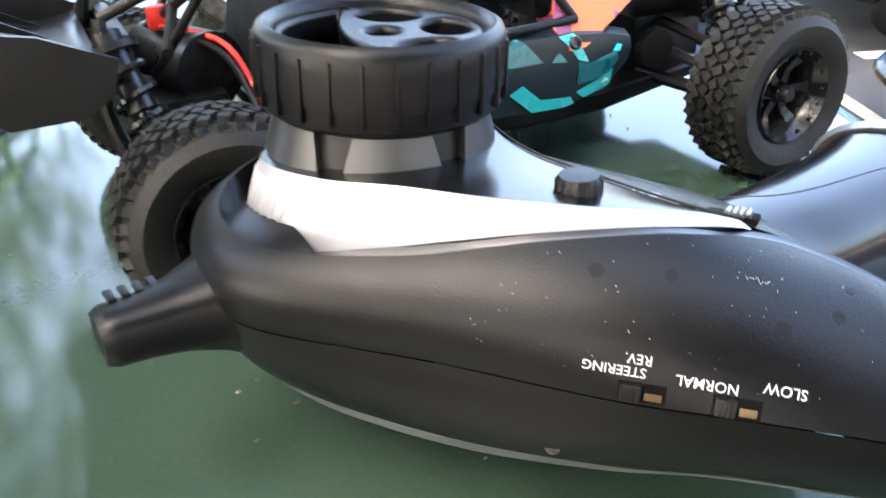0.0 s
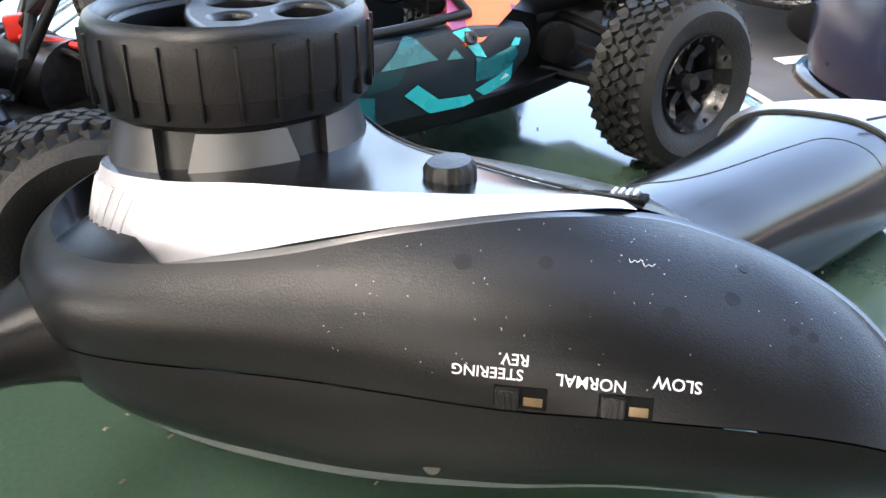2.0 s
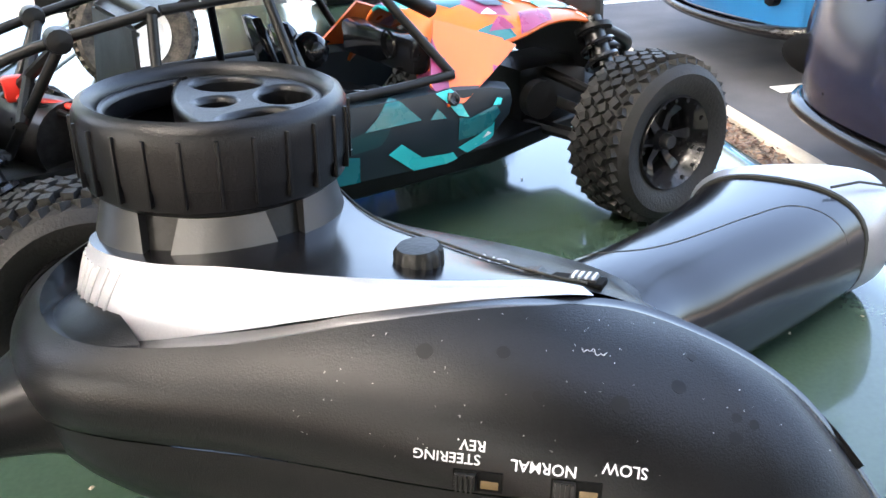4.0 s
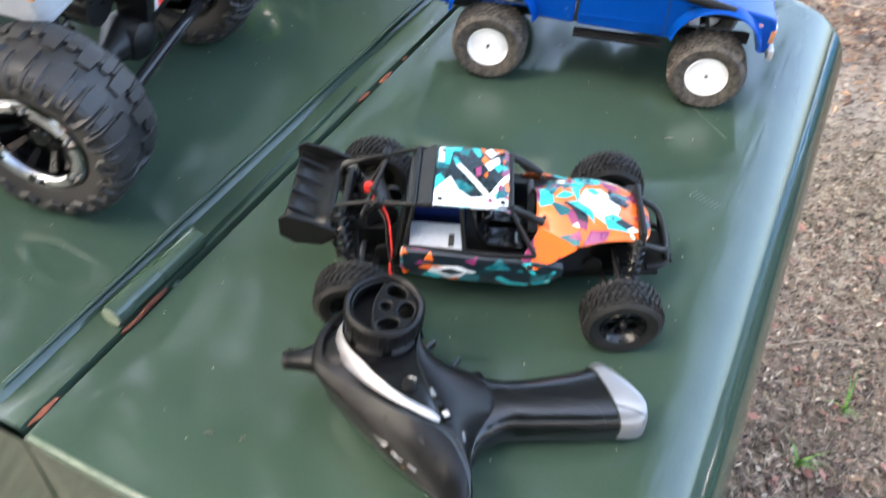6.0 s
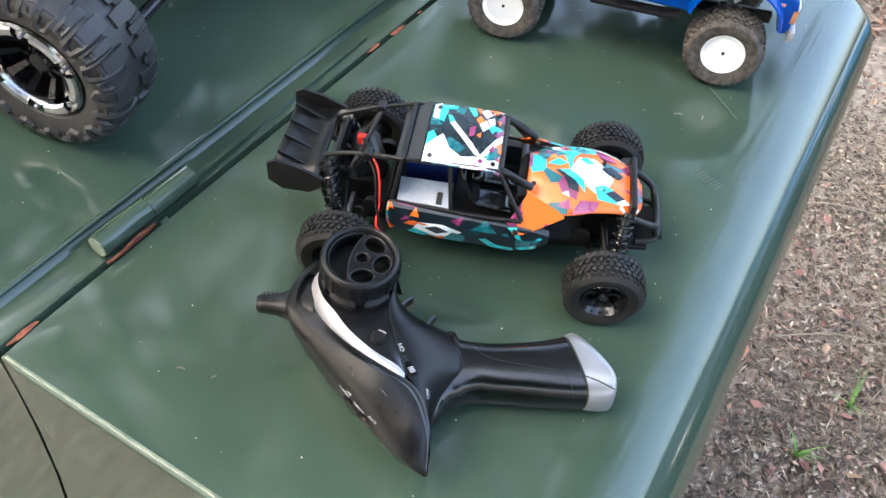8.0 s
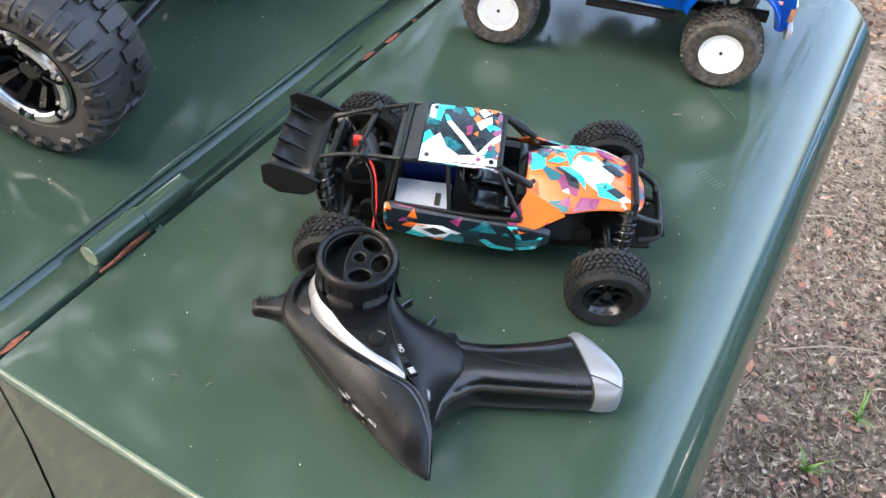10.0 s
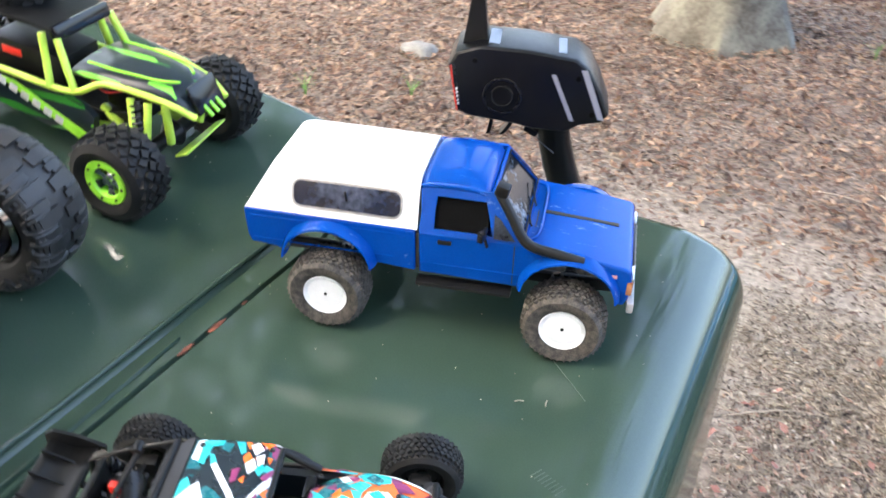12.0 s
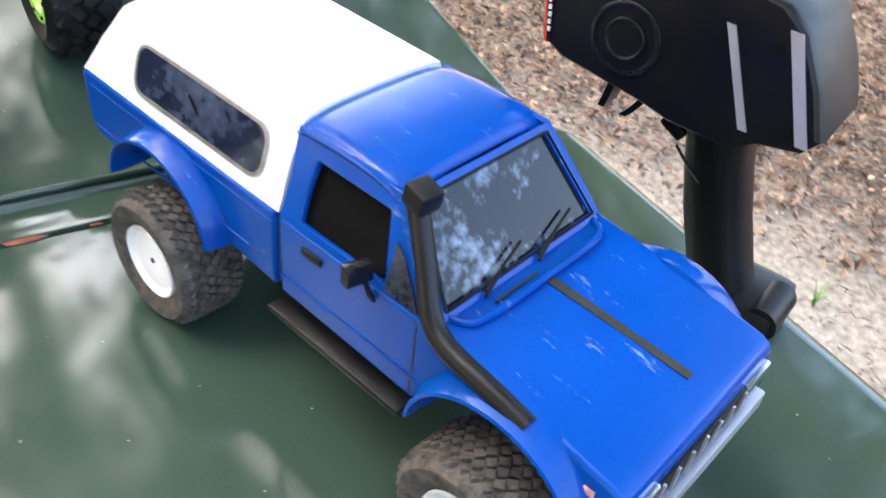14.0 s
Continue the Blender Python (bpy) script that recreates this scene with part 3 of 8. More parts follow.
tree(-0.16, 3.92, 10.5, 0.19, 3, 4.4, "large tree with grey mossy trunk in leaf litter", 6500, 0.46, 0.19)
for n, (tx_, ty_, tc) in enumerate(((-4.4, 0.4, 4.3), (-4.8, 6.2, 4.2))):
    tree(tx_, ty_, 10.5, 0.18, 41 + n, tc, "tall woodland tree spreading over the clearing", 5200, 0.46, 0.19)
# added trees out of view; they block sky and darken reflections
for n, (tx_, ty_, th, tc) in enumerate(((-9.5, 11.0, 11, 3.8), (-5.6, -4.6, 9, 3.2), (1.3, -5.4, 10, 3.4), (-1.2, -7.5, 10, 3.0), (1.8, -6.0, 10, 3.2), (4.8, -6.6, 11, 3.2), (7.8, -6.2, 10, 3.2), (0.4, -9.5, 12, 3.6), (3.4, -9.5, 12, 3.6), (-14, -1, 12, 4))):
    tree(tx_, ty_, th, 0.17, 11 + n, tc, "unseen leafy tree added to shape light and reflections", 5000 if ty_ < 0 else 3200, 0.16)

bm = fresh()
bmesh.ops.create_icosphere(bm, subdivisions=3, radius=1)
for v in bm.verts:
    v.co = Vector((v.co.x * 0.085, v.co.y * 0.06, v.co.z * 0.04)) * (1 + 0.25 * noise.noise(v.co * 1.7))
rock = finish(bm, "rock", STONE, angle=60)
rock.matrix_world = pose(-1.22, 2.98, 0.015)
tagged(rock, "small grey stone half sunk in leaf litter", "rock")


# ---- parked cars ----
def parked_car(m, paint, label, seed):
    ob = thing("car", m, label, "car", "cars in the car park")
    side = [(0.0, 0.30), (-0.02, 0.42), (0.02, 0.60), (0.10, 0.72), (0.45, 0.84), (0.95, 0.93), (1.15, 0.96), (1.75, 1.38), (2.2, 1.44), (3.2, 1.38), (3.95, 1.0), (4.15, 0.92), (4.2, 0.5), (4.15, 0.3)]
    top = spline([(x, 0, z) for x, z in side], 60)
    rings = []
    for p in top:
        x, z = p.x, p.z
        nose = min(1.0, max(0.0, (x + 0.05) / 0.55))
        half = 0.86 * (0.80 + 0.20 * math.sqrt(nose)) if x < 3.7 else 0.84
        roof = max(0.0, (z - 0.95) / 0.5)
        w = half * (1 - 0.26 * roof)
        row = []
        for k in range(21):
            a = -1 + 2 * k / 20
            curve = abs(a) ** 5
            row.append(Vector((x + 0.22 * abs(a) ** 3 * (1 - min(1, max(0, x) / 0.8)), a * w, z - curve * (0.16 if z > 0.7 else 0.05))))
        rings.append(row)
    bm = fresh()
    loft(bm, rings, closed=False)
    low = [[Vector((p.x, p.y, 0.24)) for p in (row[0], row[-1])] for row in rings]
    for s in (0, 1):
        loft(bm, [[row[-s], row[-s].lerp(Vector((row[-s].x, row[-s].y * 1.03, 0.55)), 0.6), Vector((row[-s].x, row[-s].y * 0.98, 0.22))] for row in rings], closed=False)
    part("body", bm, paint, ob, angle=50)
    part("bumper_lip", tube(fresh(), spline([(0.40, -0.80, 0.25), (0.14, -0.66, 0.25), (0.03, 0, 0.25), (0.14, 0.66, 0.25), (0.40, 0.80, 0.25)], 24), 0.03, 10), GLOSS, ob, "black lower bumper lip")
    part("lower_grille", box(fresh(), 0.06, 0.80, 0.11, pose(0.045, 0, 0.40), 0.02), HOLE, ob, "black lower grille")
    part("grille", box(fresh(), 0.05, 0.62, 0.10, pose(0.068, 0, 0.615), 0.02), HOLE, ob, "black upper grille")
    for s in (-1, 1):
        bm = fresh()
        lathe(bm, [(0.0, 0.07), (0.07, 0.06), (0.115, 0.02), (0.12, -0.05)], 24, pose(0.22, s * 0.60, 0.66, 0, -70, s * -18) @ Matrix.Diagonal((0.75, 1.35, 1, 1)))
        part("headlight", bm, CHROME, ob, "clear bright headlight")
        part("fog_light", lathe(fresh(), [(0.0, 0.02), (0.08, 0.015), (0.10, 0.0), (0.10, -0.03)], 24, pose(0.135, s * 0.56, 0.42, 0, -90, s * 14) @ Matrix.Diagonal((0.7, 1.6, 1, 1))), HOLE, ob, "dark oval fog light recess")
        part("side_window", slab(fresh(), [(1.35, s * 0.80, 0.97), (3.6, s * 0.80, 0.97), (3.15, s * 0.70, 1.30), (1.85, s * 0.70, 1.30)], 0.01 * s), WINDOW, ob)
        for wx in (0.85, 3.35):
            wheel = part("wheel", lathe(fresh(), [(0.0, 0.02), (0.17, 0.03), (0.2, 0.09), (0.28, 0.10), (0.31, 0.06), (0.31, -0.09), (0.2, -0.1)], 32, pose(wx, s * 0.76, 0.31, -90 * s, 0, 0)), RUBBER, ob)
            part("rim", lathe(fresh(), [(0.0, 0.085), (0.05, 0.085), (0.17, 0.06), (0.195, 0.095)], 24, pose(wx, s * 0.762, 0.31, -90 * s, 0, 0)), STEEL, wheel)
    part("windscreen", slab(fresh(), [(1.18, -0.68, 0.985), (1.18, 0.68, 0.985), (1.74, 0.56, 1.38), (1.74, -0.56, 1.38)], -0.008), WINDOW, ob)
    return ob


CARBLUE = material("light_blue_car_paint", (0.02, 0.17, 0.42), (0.025, 0.20, 0.47), 0.22, metal=0.3, scale=3, coat=0.8)
CARDARK = material("dark_blue_car_paint", (0.008, 0.010, 0.022), (0.011, 0.014, 0.03), 0.22, metal=0.0, scale=3, coat=0.0, spec=0.3)
parked_car(pose(1.62, 1.80, 0.02, 0, 0, 6), CARDARK, "dark blue car parked nose-in on asphalt", 1)
parked_car(pose(2.00, 4.15, 0.02, 0, 0, 0), CARBLUE, "bright light blue car parked nose-in on asphalt", 2)


# ---- the vehicle whose bonnet carries the models ----
def panel(outline, radii, z, skirt, name, parent, label, slope=0.0):
    """A pressed sheet: a flat top inside the outline, rolled over its edge by each corner's radius, with a skirt below."""
    n = len(outline)
    pts = [Vector((x, y, 0)) for x, y in outline]
    outs = []
    for k in range(n):
        a, b = (pts[k] - pts[k - 1]).normalized(), (pts[(k + 1) % n] - pts[k]).normalized()
        t = (a + b).normalized()
        outs.append(Vector((t.y, -t.x, 0)))
    rings = []
    mid = sum(pts, Vector()) / n
    for s in (0.0, 0.5, 0.86):
        rings.append([mid.lerp(p, s) + Vector((0, 0, z)) for p in pts])
    for k in range(15):
        a = radians(90 * k / 14)
        rings.append([p + o * r * math.sin(a) + Vector((0, 0, z - r * (1 - math.cos(a)))) for p, o, r in zip(pts, outs, radii)])
    rings.append([p + o * (r + 0.02 * d) + Vector((0, 0, z - r - d)) for p, o, r, d in zip(pts, outs, radii, skirt)])
    rings = [[q + Vector((0, 0, (0.015 - q.x) * slope)) for q in ring] for ring in rings]
    bm = fresh()
    first = [bm.verts.new(q) for q in rings[1]]
    bm.faces.new(first)
    prev = first
    for ring in rings[2:]:
        row = [bm.verts.new(q) for q in ring]
        for k in range(n):
            bm.faces.new((prev[k], prev[(k + 1) % n], row[(k + 1) % n], row[k]))
        prev = row
    return part(name, bm, PAINT, parent, label, angle=50)


def run(a, b, n, r, d):
    """n points from a to b with a radius and a skirt depth."""
    return [((a[0] + (b[0] - a[0]) * k / n, a[1] + (b[1] - a[1]) * k / n), r, d) for k in range(n)]


def corner(c, rad, a0, a1, n, r0, r1, d):
    return [((c[0] + rad * math.cos(radians(a0 + (a1 - a0) * k / n)), c[1] + rad * math.sin(radians(a0 + (a1 - a0) * k / n))), r0 + (r1 - r0) * k / n, d) for k in range(n)]


def square_corner(c, rad, n, r0, r1, d):
    """A right-hand corner whose rounded edge runs out squarely from depth r0 to depth r1."""
    out = []
    for k in range(n):
        a = radians(90 * (k / n) ** 1.5)
        r = ((math.cos(a) / r0) ** 4 + (math.sin(a) / r1) ** 4) ** -0.25
        out.append(((c[0] + rad * math.cos(a), c[1] + rad * math.sin(a)), r, d))
    return out


truck_hull = thing("military_vehicle", pose(0, 0, H), "dark green painted vehicle bonnet with worn edges", "vehicle")
rows = run((0.0475, -0.034), (0.3140, -0.0345), 30, 0.004, 0.40) + corner((0.3140, -0.0245), 0.010, -90, 0, 6, 0.004, 0.056, 0.40)
rows += run((0.3240, -0.0245), (0.3170, 0.592), 40, 0.056, 0.40) + square_corner((0.309, 0.592), 0.008, 24, 0.056, 0.020, 0.40)
rows += run((0.309, 0.600), (0.0675, 0.606), 26, 0.018, 0.40) + run((0.0645, 0.604), (0.0462, -0.032), 60, 0.0016, 0.012)
panel([q[0] for q in rows], [q[1] for q in rows], 0.0, [q[2] for q in rows], "front_panel", truck_hull, "glossy dark green bonnet panel")
rows = run((-0.90, -0.030), (0.006, -0.030), 40, 0.004, 0.40) + corner((0.006, -0.024), 0.006, -90, 0, 4, 0.004, 0.010, 0.40)
rows += run((0.012, -0.024), (0.031, 0.594), 50, 0.010, 0.004) + run((0.029, 0.600), (-0.90, 0.60), 40, 0.010, 0.40) + run((-0.905, 0.6), (-0.905, -0.03), 10, 0.004, 0.40)
STEP, SLOPE = 0.0030, 0.1763  # the cowl rises towards the cab
panel([q[0] for q in rows], [q[1] for q in rows], STEP, [q[2] for q in rows], "cowl_panel", truck_hull, "glossy dark green cowl panel behind the seam", SLOPE)
bm = fresh()
strip = []
for k in range(61):
    y = -0.034 + 0.634 * k / 60
    xs = 0.0435 + 0.031 * (y + 0.034)
    strip.append([Vector((xs - 0.0285, y, -0.0022)), Vector((xs - 0.017, y, -0.0010)), Vector((xs - 0.0075, y, -0.0002)), Vector((xs - 0.0036, y, -0.0004)), Vector((xs - 0.0024, y, -0.0030)), Vector((xs - 0.0024, y, -0.014))])
loft(bm, strip, closed=False)
part("seam_flange", bm, PAINT, truck_hull, "narrow green flange beside the seam", angle=60)
# dark strip below the gap, its shade put in as colour
part("seam_shade_strip", slab(fresh(), [(0.040, -0.03, -0.007), (0.05, -0.03, -0.007), (0.068, 0.598, -0.007), (0.058, 0.598, -0.007)], 0.002), SHADOWGAP, truck_hull, "dark strip standing in for shade in the seam gap")
bm = box(fresh(), 0.0855, 0.012, 0.40, pose(-0.0005, -0.026, -0.21))
for x0, x1, name in ((0.0475, 0.365, "front_side_panel"), (-0.90, 0.0440, "cowl_side_panel")):
    bm = fresh()
    loft(bm, [[Vector((x, -0.0375 - 0.10 * (1 - math.cos(min(1.0, d / 0.5) * 1.4)), -0.0045 - d)) for x in (x0, x1)] for d in (0, 0.02, 0.06, 0.12, 0.2, 0.3, 0.4, 0.5)], closed=False)
    part(name, bm, PAINT, truck_hull, "dark green side sheet below the bonnet edge", angle=60)
part("hull_box", box(fresh(), 1.22, 0.60, 0.50, pose(-0.26, 0.285, -0.40), 0.02), PAINT, truck_hull, "dark green lower body")
for wx in (-0.62, -0.04):
    for s in (-1, 1):
        part("road_wheel", lathe(fresh(), [(0.0, 0.06), (0.17, 0.07), (0.19, 0.10), (0.30, 0.10), (0.33, 0.06), (0.33, -0.08), (0.2, -0.09)], 36, pose(wx, 0.285 + s * 0.20, -0.668, -90 * s, 0, 0)), RUBBER, truck_hull, "black road tyre")

part("cowl_bead", tube(fresh(), [(0.0165 + 0.0245 * y, y, STEP + 0.0002) for y in [-0.02 + 0.0305 * k for k in range(21)]], 0.0018, 12), PAINT, truck_hull, "raised bead along the cowl edge")

# hinge with its two knuckles and pin
hinge = part("hinge", tube(fresh(), [(0.0372, 0.0400, 0.0072), (0.0382, 0.0765, 0.0072)], 0.0074, 24), PAINT, truck_hull, "green painted hinge barrel")
part("knuckle", tube(fresh(), [(0.0386, 0.0775, 0.0060), (0.0396, 0.1130, 0.0060)], 0.0067, 24), PAINT, hinge)
WORN = material("worn_green_paint", (0.09, 0.12, 0.085), (0.20, 0.23, 0.17), 0.45, scale=160, bump=0.2, grain=900)
part("hinge_pin", tube(fresh(), [(0.03718, 0.0392, 0.0072), (0.0373, 0.044, 0.0072)], 0.0062, 20), WORN, hinge, "paint-worn end of the hinge pin")
bm = fresh()
loft(bm, [[Vector((0.0405 + s * w, y, z)) for s, z in ((-1, 0.0), (-0.6, h), (0.6, h), (1, 0.0))] for y, w, h in ((0.112, 0.0040, 0.0056), (0.118, 0.0022, 0.0036), (0.170, 0.0019, 0.0030), (0.300, 0.0012, 0.0016))])
part("hinge_tail", bm, PAINT, hinge)
part("rust_strip", tube(fresh(), spline([(0.0452, 0.0375, 0.0006), (0.0470, 0.0480, 0.0022), (0.0466, 0.0600, 0.0030), (0.0462, 0.0740, 0.0012)], 14), 0.0011, 6), RUST, hinge, "flaking orange rust under the hinge barrel")
for y in (0.0790, 0.0815):
    part("weld_bead", lathe(fresh(), [(0.0, 0.0011), (0.0012, 0.0009), (0.0020, 0.0)], 10, pose(0.0478, y, 0.0)), PAINT, hinge)

for x0, x1 in ((0.0480, 0.2800), (-0.30, 0.004)):
    part("worn_edge", tube(fresh(), [(x0 + (x1 - x0) * k / 24, -0.0352 if x0 > 0 else -0.0312, -0.0006 + (0.0 if x0 > 0 else STEP + (0.015 - x0 - (x1 - x0) * k / 24) * SLOPE)) for k in range(25)], 0.0011, 6), WORN, truck_hull, "paint worn pale along the front edge")


def flake(x, y, l, w, turn, mat, name, label, seed, z=0.0):
    rng = random.Random(seed)
    pts = []
    for k in range(12):
        a = 2 * math.pi * k / 12
        pts.append(pose(x, y, H + z, 0, 0, turn) @ Vector((math.cos(a) * l * rng.uniform(0.6, 1.0), math.sin(a) * w * rng.uniform(0.6, 1.0), 0)))
    return tagged(finish(slab(fresh(), pts[::-1], 0.0002), name, mat), label, "stain")


for n, (rx, ry, rl, rw) in enumerate(((0.0545, 0.322, 0.011, 0.0022), (0.0525, 0.293, 0.009, 0.0022), (0.0462, 0.0555, 0.017, 0.0019), (0.0440, -0.020, 0.012, 0.0022), (0.0555, 0.352, 0.004, 0.0014))):
    flake(rx, ry, rl, rw, 88, RUST, "rust_flake", "flaking orange rust along the bonnet seam", n, 0.0004 if n != 2 else 0.0006)

# ---- pistol-grip transmitter lying on its side ----
from mathutils.bvhtree import BVHTree

tx = thing("transmitter", pose(0.0065, 0.0088, H + 0.0006), "black pistol-grip transmitter with silver trim lying on its side", "transmitter")
SEAM = [(0.182, 0.094, 0.0305), (0.167, 0.084, 0.0315), (0.1585, 0.066, 0.0330), (0.160, 0.049, 0.0333), (0.168, 0.036, 0.0333), (0.190, 0.0255, 0.0318), (0.209, 0.0168, 0.0302), (0.223, 0.012, 0.0294), (0.240, 0.0080, 0.0274), (0.253, 0.0068, 0.0240), (0.262, 0.0085, 0.0185)]
RIDGE = [(0.1842, 0.0900, 0.0433), (0.1675, 0.0810, 0.0430), (0.1593, 0.0660, 0.0430), (0.1603, 0.0500, 0.0435), (0.1690, 0.0375, 0.0440), (0.1870, 0.0310, 0.0450), (0.2050, 0.0286, 0.0470), (0.2225, 0.0288, 0.0464), (0.2381, 0.0303, 0.0422), (0.2529, 0.0208, 0.0350), (0.2622, 0.0080, 0.0200)]
BAND = [(0.1854, 0.0860, 0.0383), (0.1723, 0.0770, 0.0376), (0.1635, 0.0660, 0.0372), (0.1624, 0.0565, 0.0373), (0.1700, 0.0475, 0.0382), (0.1865, 0.0393, 0.0420), (0.2060, 0.0343, 0.0452), (0.2240, 0.0336, 0.0448), (0.2405, 0.0338, 0.0408), (0.2548, 0.0225, 0.0338), (0.2626, 0.0088, 0.0205)]
TRIM_LOW = [(0.1854, 0.0860, 0.0383), (0.1723, 0.0770, 0.0376), (0.1635, 0.0660, 0.0372), (0.1624, 0.0565, 0.0373), (0.1700, 0.0475, 0.0382), (0.1835, 0.0405, 0.0414), (0.1959, 0.0362, 0.0440), (0.2060, 0.0343, 0.0452), (0.2170, 0.0336, 0.0454), (0.2283, 0.0338, 0.0445), (0.2328, 0.0345, 0.0434)]
TRIM_TOP = [(0.1878, 0.0840, 0.0473), (0.1771, 0.0760, 0.0472), (0.1658, 0.0660, 0.0475), (0.1672, 0.0568, 0.0482), (0.1760, 0.0486, 0.0487), (0.1866, 0.0442, 0.0488), (0.1954, 0.0404, 0.0486), (0.2036, 0.0384, 0.0479), (0.2150, 0.0371, 0.0466), (0.2261, 0.0374, 0.0451), (0.2318, 0.0364, 0.0439)]
PLATE = [(0.1926, 0.0860, 0.0469), (0.1902, 0.0840, 0.0469), (0.1926, 0.0820, 0.0469), (0.1974, 0.0780, 0.0470), (0.2016, 0.0720, 0.0470), (0.2045, 0.0645, 0.0464), (0.2085, 0.0582, 0.0458), (0.2150, 0.0520, 0.0450), (0.2215, 0.0457, 0.0443), (0.2280, 0.0400, 0.0438), (0.2322, 0.0366, 0.0438)]
LOWER = [(0.184, 0.092, 0.020), (0.170, 0.082, 0.020), (0.162, 0.066, 0.021), (0.164, 0.051, 0.021), (0.172, 0.039, 0.0200), (0.190, 0.0280, 0.0175), (0.209, 0.0205, 0.0165), (0.223, 0.0165, 0.0165), (0.240, 0.0120, 0.0155), (0.253, 0.0105, 0.0145), (0.2618, 0.0095, 0.0170)]
UNDER = [(0.190, 0.084, 0.010), (0.178, 0.076, 0.0085), (0.171, 0.065, 0.008), (0.174, 0.054, 0.008), (0.182, 0.045, 0.0075), (0.196, 0.0365, 0.0070), (0.211, 0.0320, 0.0070), (0.223, 0.0290, 0.0080), (0.239, 0.0230, 0.0090), (0.251, 0.0165, 0.0105), (0.2614, 0.0100, 0.0165)]
FOOT = [(0.198, 0.076, 0.0), (0.190, 0.070, 0.0), (0.187, 0.064, 0.0), (0.188, 0.057, 0.0), (0.193, 0.051, 0.0), (0.202, 0.0465, 0.0), (0.213, 0.0430, 0.0), (0.223, 0.0400, 0.0), (0.236, 0.0330, 0.002), (0.248, 0.0230, 0.006), (0.2606, 0.0105, 0.0160)]
N = 110


def longer(pts):
    """Draws the antenna end of a long curve out by a few millimetres."""
    return [(x - 0.0042 * min(1.0, max(0.0, (0.196 - x) / 0.030)), y, z) for x, y, z in pts]


def drawn(x, y, z):
    """Draws the middle of the head towards the grip and a little upwards."""
    mid = min(1.0, max(0.0, (x - 0.168) / 0.055)) * min(1.0, max(0.0, (0.2615 - x) / 0.024))
    return x + 0.0028 * mid, y, z + 0.0010 * mid


SEAM, LOWER, UNDER = ([drawn(*p) for p in longer(c)] for c in (SEAM, LOWER, UNDER))


def skin(low, high, rows, bulge=0.0, lift=0.0, start=0.0, end=1.0):
    """Rows of points between two long curves, swelling outwards in the middle."""
    a, b = spline(low, N), spline(high, N)
    grid = []
    for r in range(rows + 1):
        t = r / rows
        swell = 4 * t * (1 - t)
        row = []
        for k in range(N):
            way = (b[k] - a[k])
            along = (a[min(k + 1, N - 1)] - a[max(k - 1, 0)])
            out = along.cross(way)
            out = out.normalized() if out.length > 1e-12 else Vector((0, 0, 1))
            fade = min(1.0, (N - 1 - k) / 18)
            row.append(a[k].lerp(b[k], t) + out * swell * bulge * fade + Vector((0, 0, lift * swell * fade)))
        grid.append(row)
    return grid


def sheet(grid, name, mat, parent, label=""):
    bm = fresh()
    loft(bm, grid, closed=False)
    bmesh.ops.remove_doubles(bm, verts=bm.verts, dist=0.00003)
    return part(name, bm, mat, parent, label, angle=70)


near = skin(SEAM, RIDGE, 12, 0.0026)
shell = sheet(near, "upper_shell", BLACK, tx, "grained black upper shell")
low_seam = [(x + 0.0001, y + 0.0003, z - 0.0005) for x, y, z in SEAM]
sheet(skin(low_seam, LOWER, 8, -0.0012), "lower_shell", BLACK, tx, "grained black lower shell")
sheet(skin([(x, y + 0.001, z + 0.0002) for x, y, z in SEAM], [(x, y + 0.001, z - 0.0008) for x, y, z in SEAM], 1), "parting_line", HOLE, tx, "dark parting line")
sheet(skin(LOWER, UNDER, 5, -0.0010), "lower_trim", SHADESILVER, tx, "silver lower trim in the shaded tone")
sheet(skin(UNDER, FOOT, 4, 0.0), "underside", GRIP, tx)
sheet(skin(RIDGE, BAND, 5, -0.0006), "rim_band", GRIP, tx, "smooth black band round the trim")
sheet(skin(TRIM_LOW, TRIM_TOP, 6, 0.0006), "trim", SILVER, tx, "satin silver trim")
sheet(skin(TRIM_TOP, PLATE, 4, 0.0, 0.0003), "top_plate", GRIP, tx, "smooth black top plate")
sheet(skin(PLATE, [(x + 0.004, y + 0.004, 0.020) for x, y, z in PLATE], 3), "plate_wall", GRIP, tx)
bm = fresh()
tube(bm, [Vector(p) + Vector((0.0004, 0.0004, 0.0001)) for p in spline(PLATE[4:], 40)], 0.00022, 6)
part("plate_groove", bm, SHADOWGAP, tx)
# serrated band where the trim meets the nose
teeth = skin(TRIM_LOW, TRIM_TOP, 6, 0.0006)
for k in range(9):
    j = 24 + 2 * k
    bm = fresh()
    tube(bm, [teeth[r][j] for r in range(1, 6)], 0.00032, 6)
    part("serration", bm, SILVER, tx)

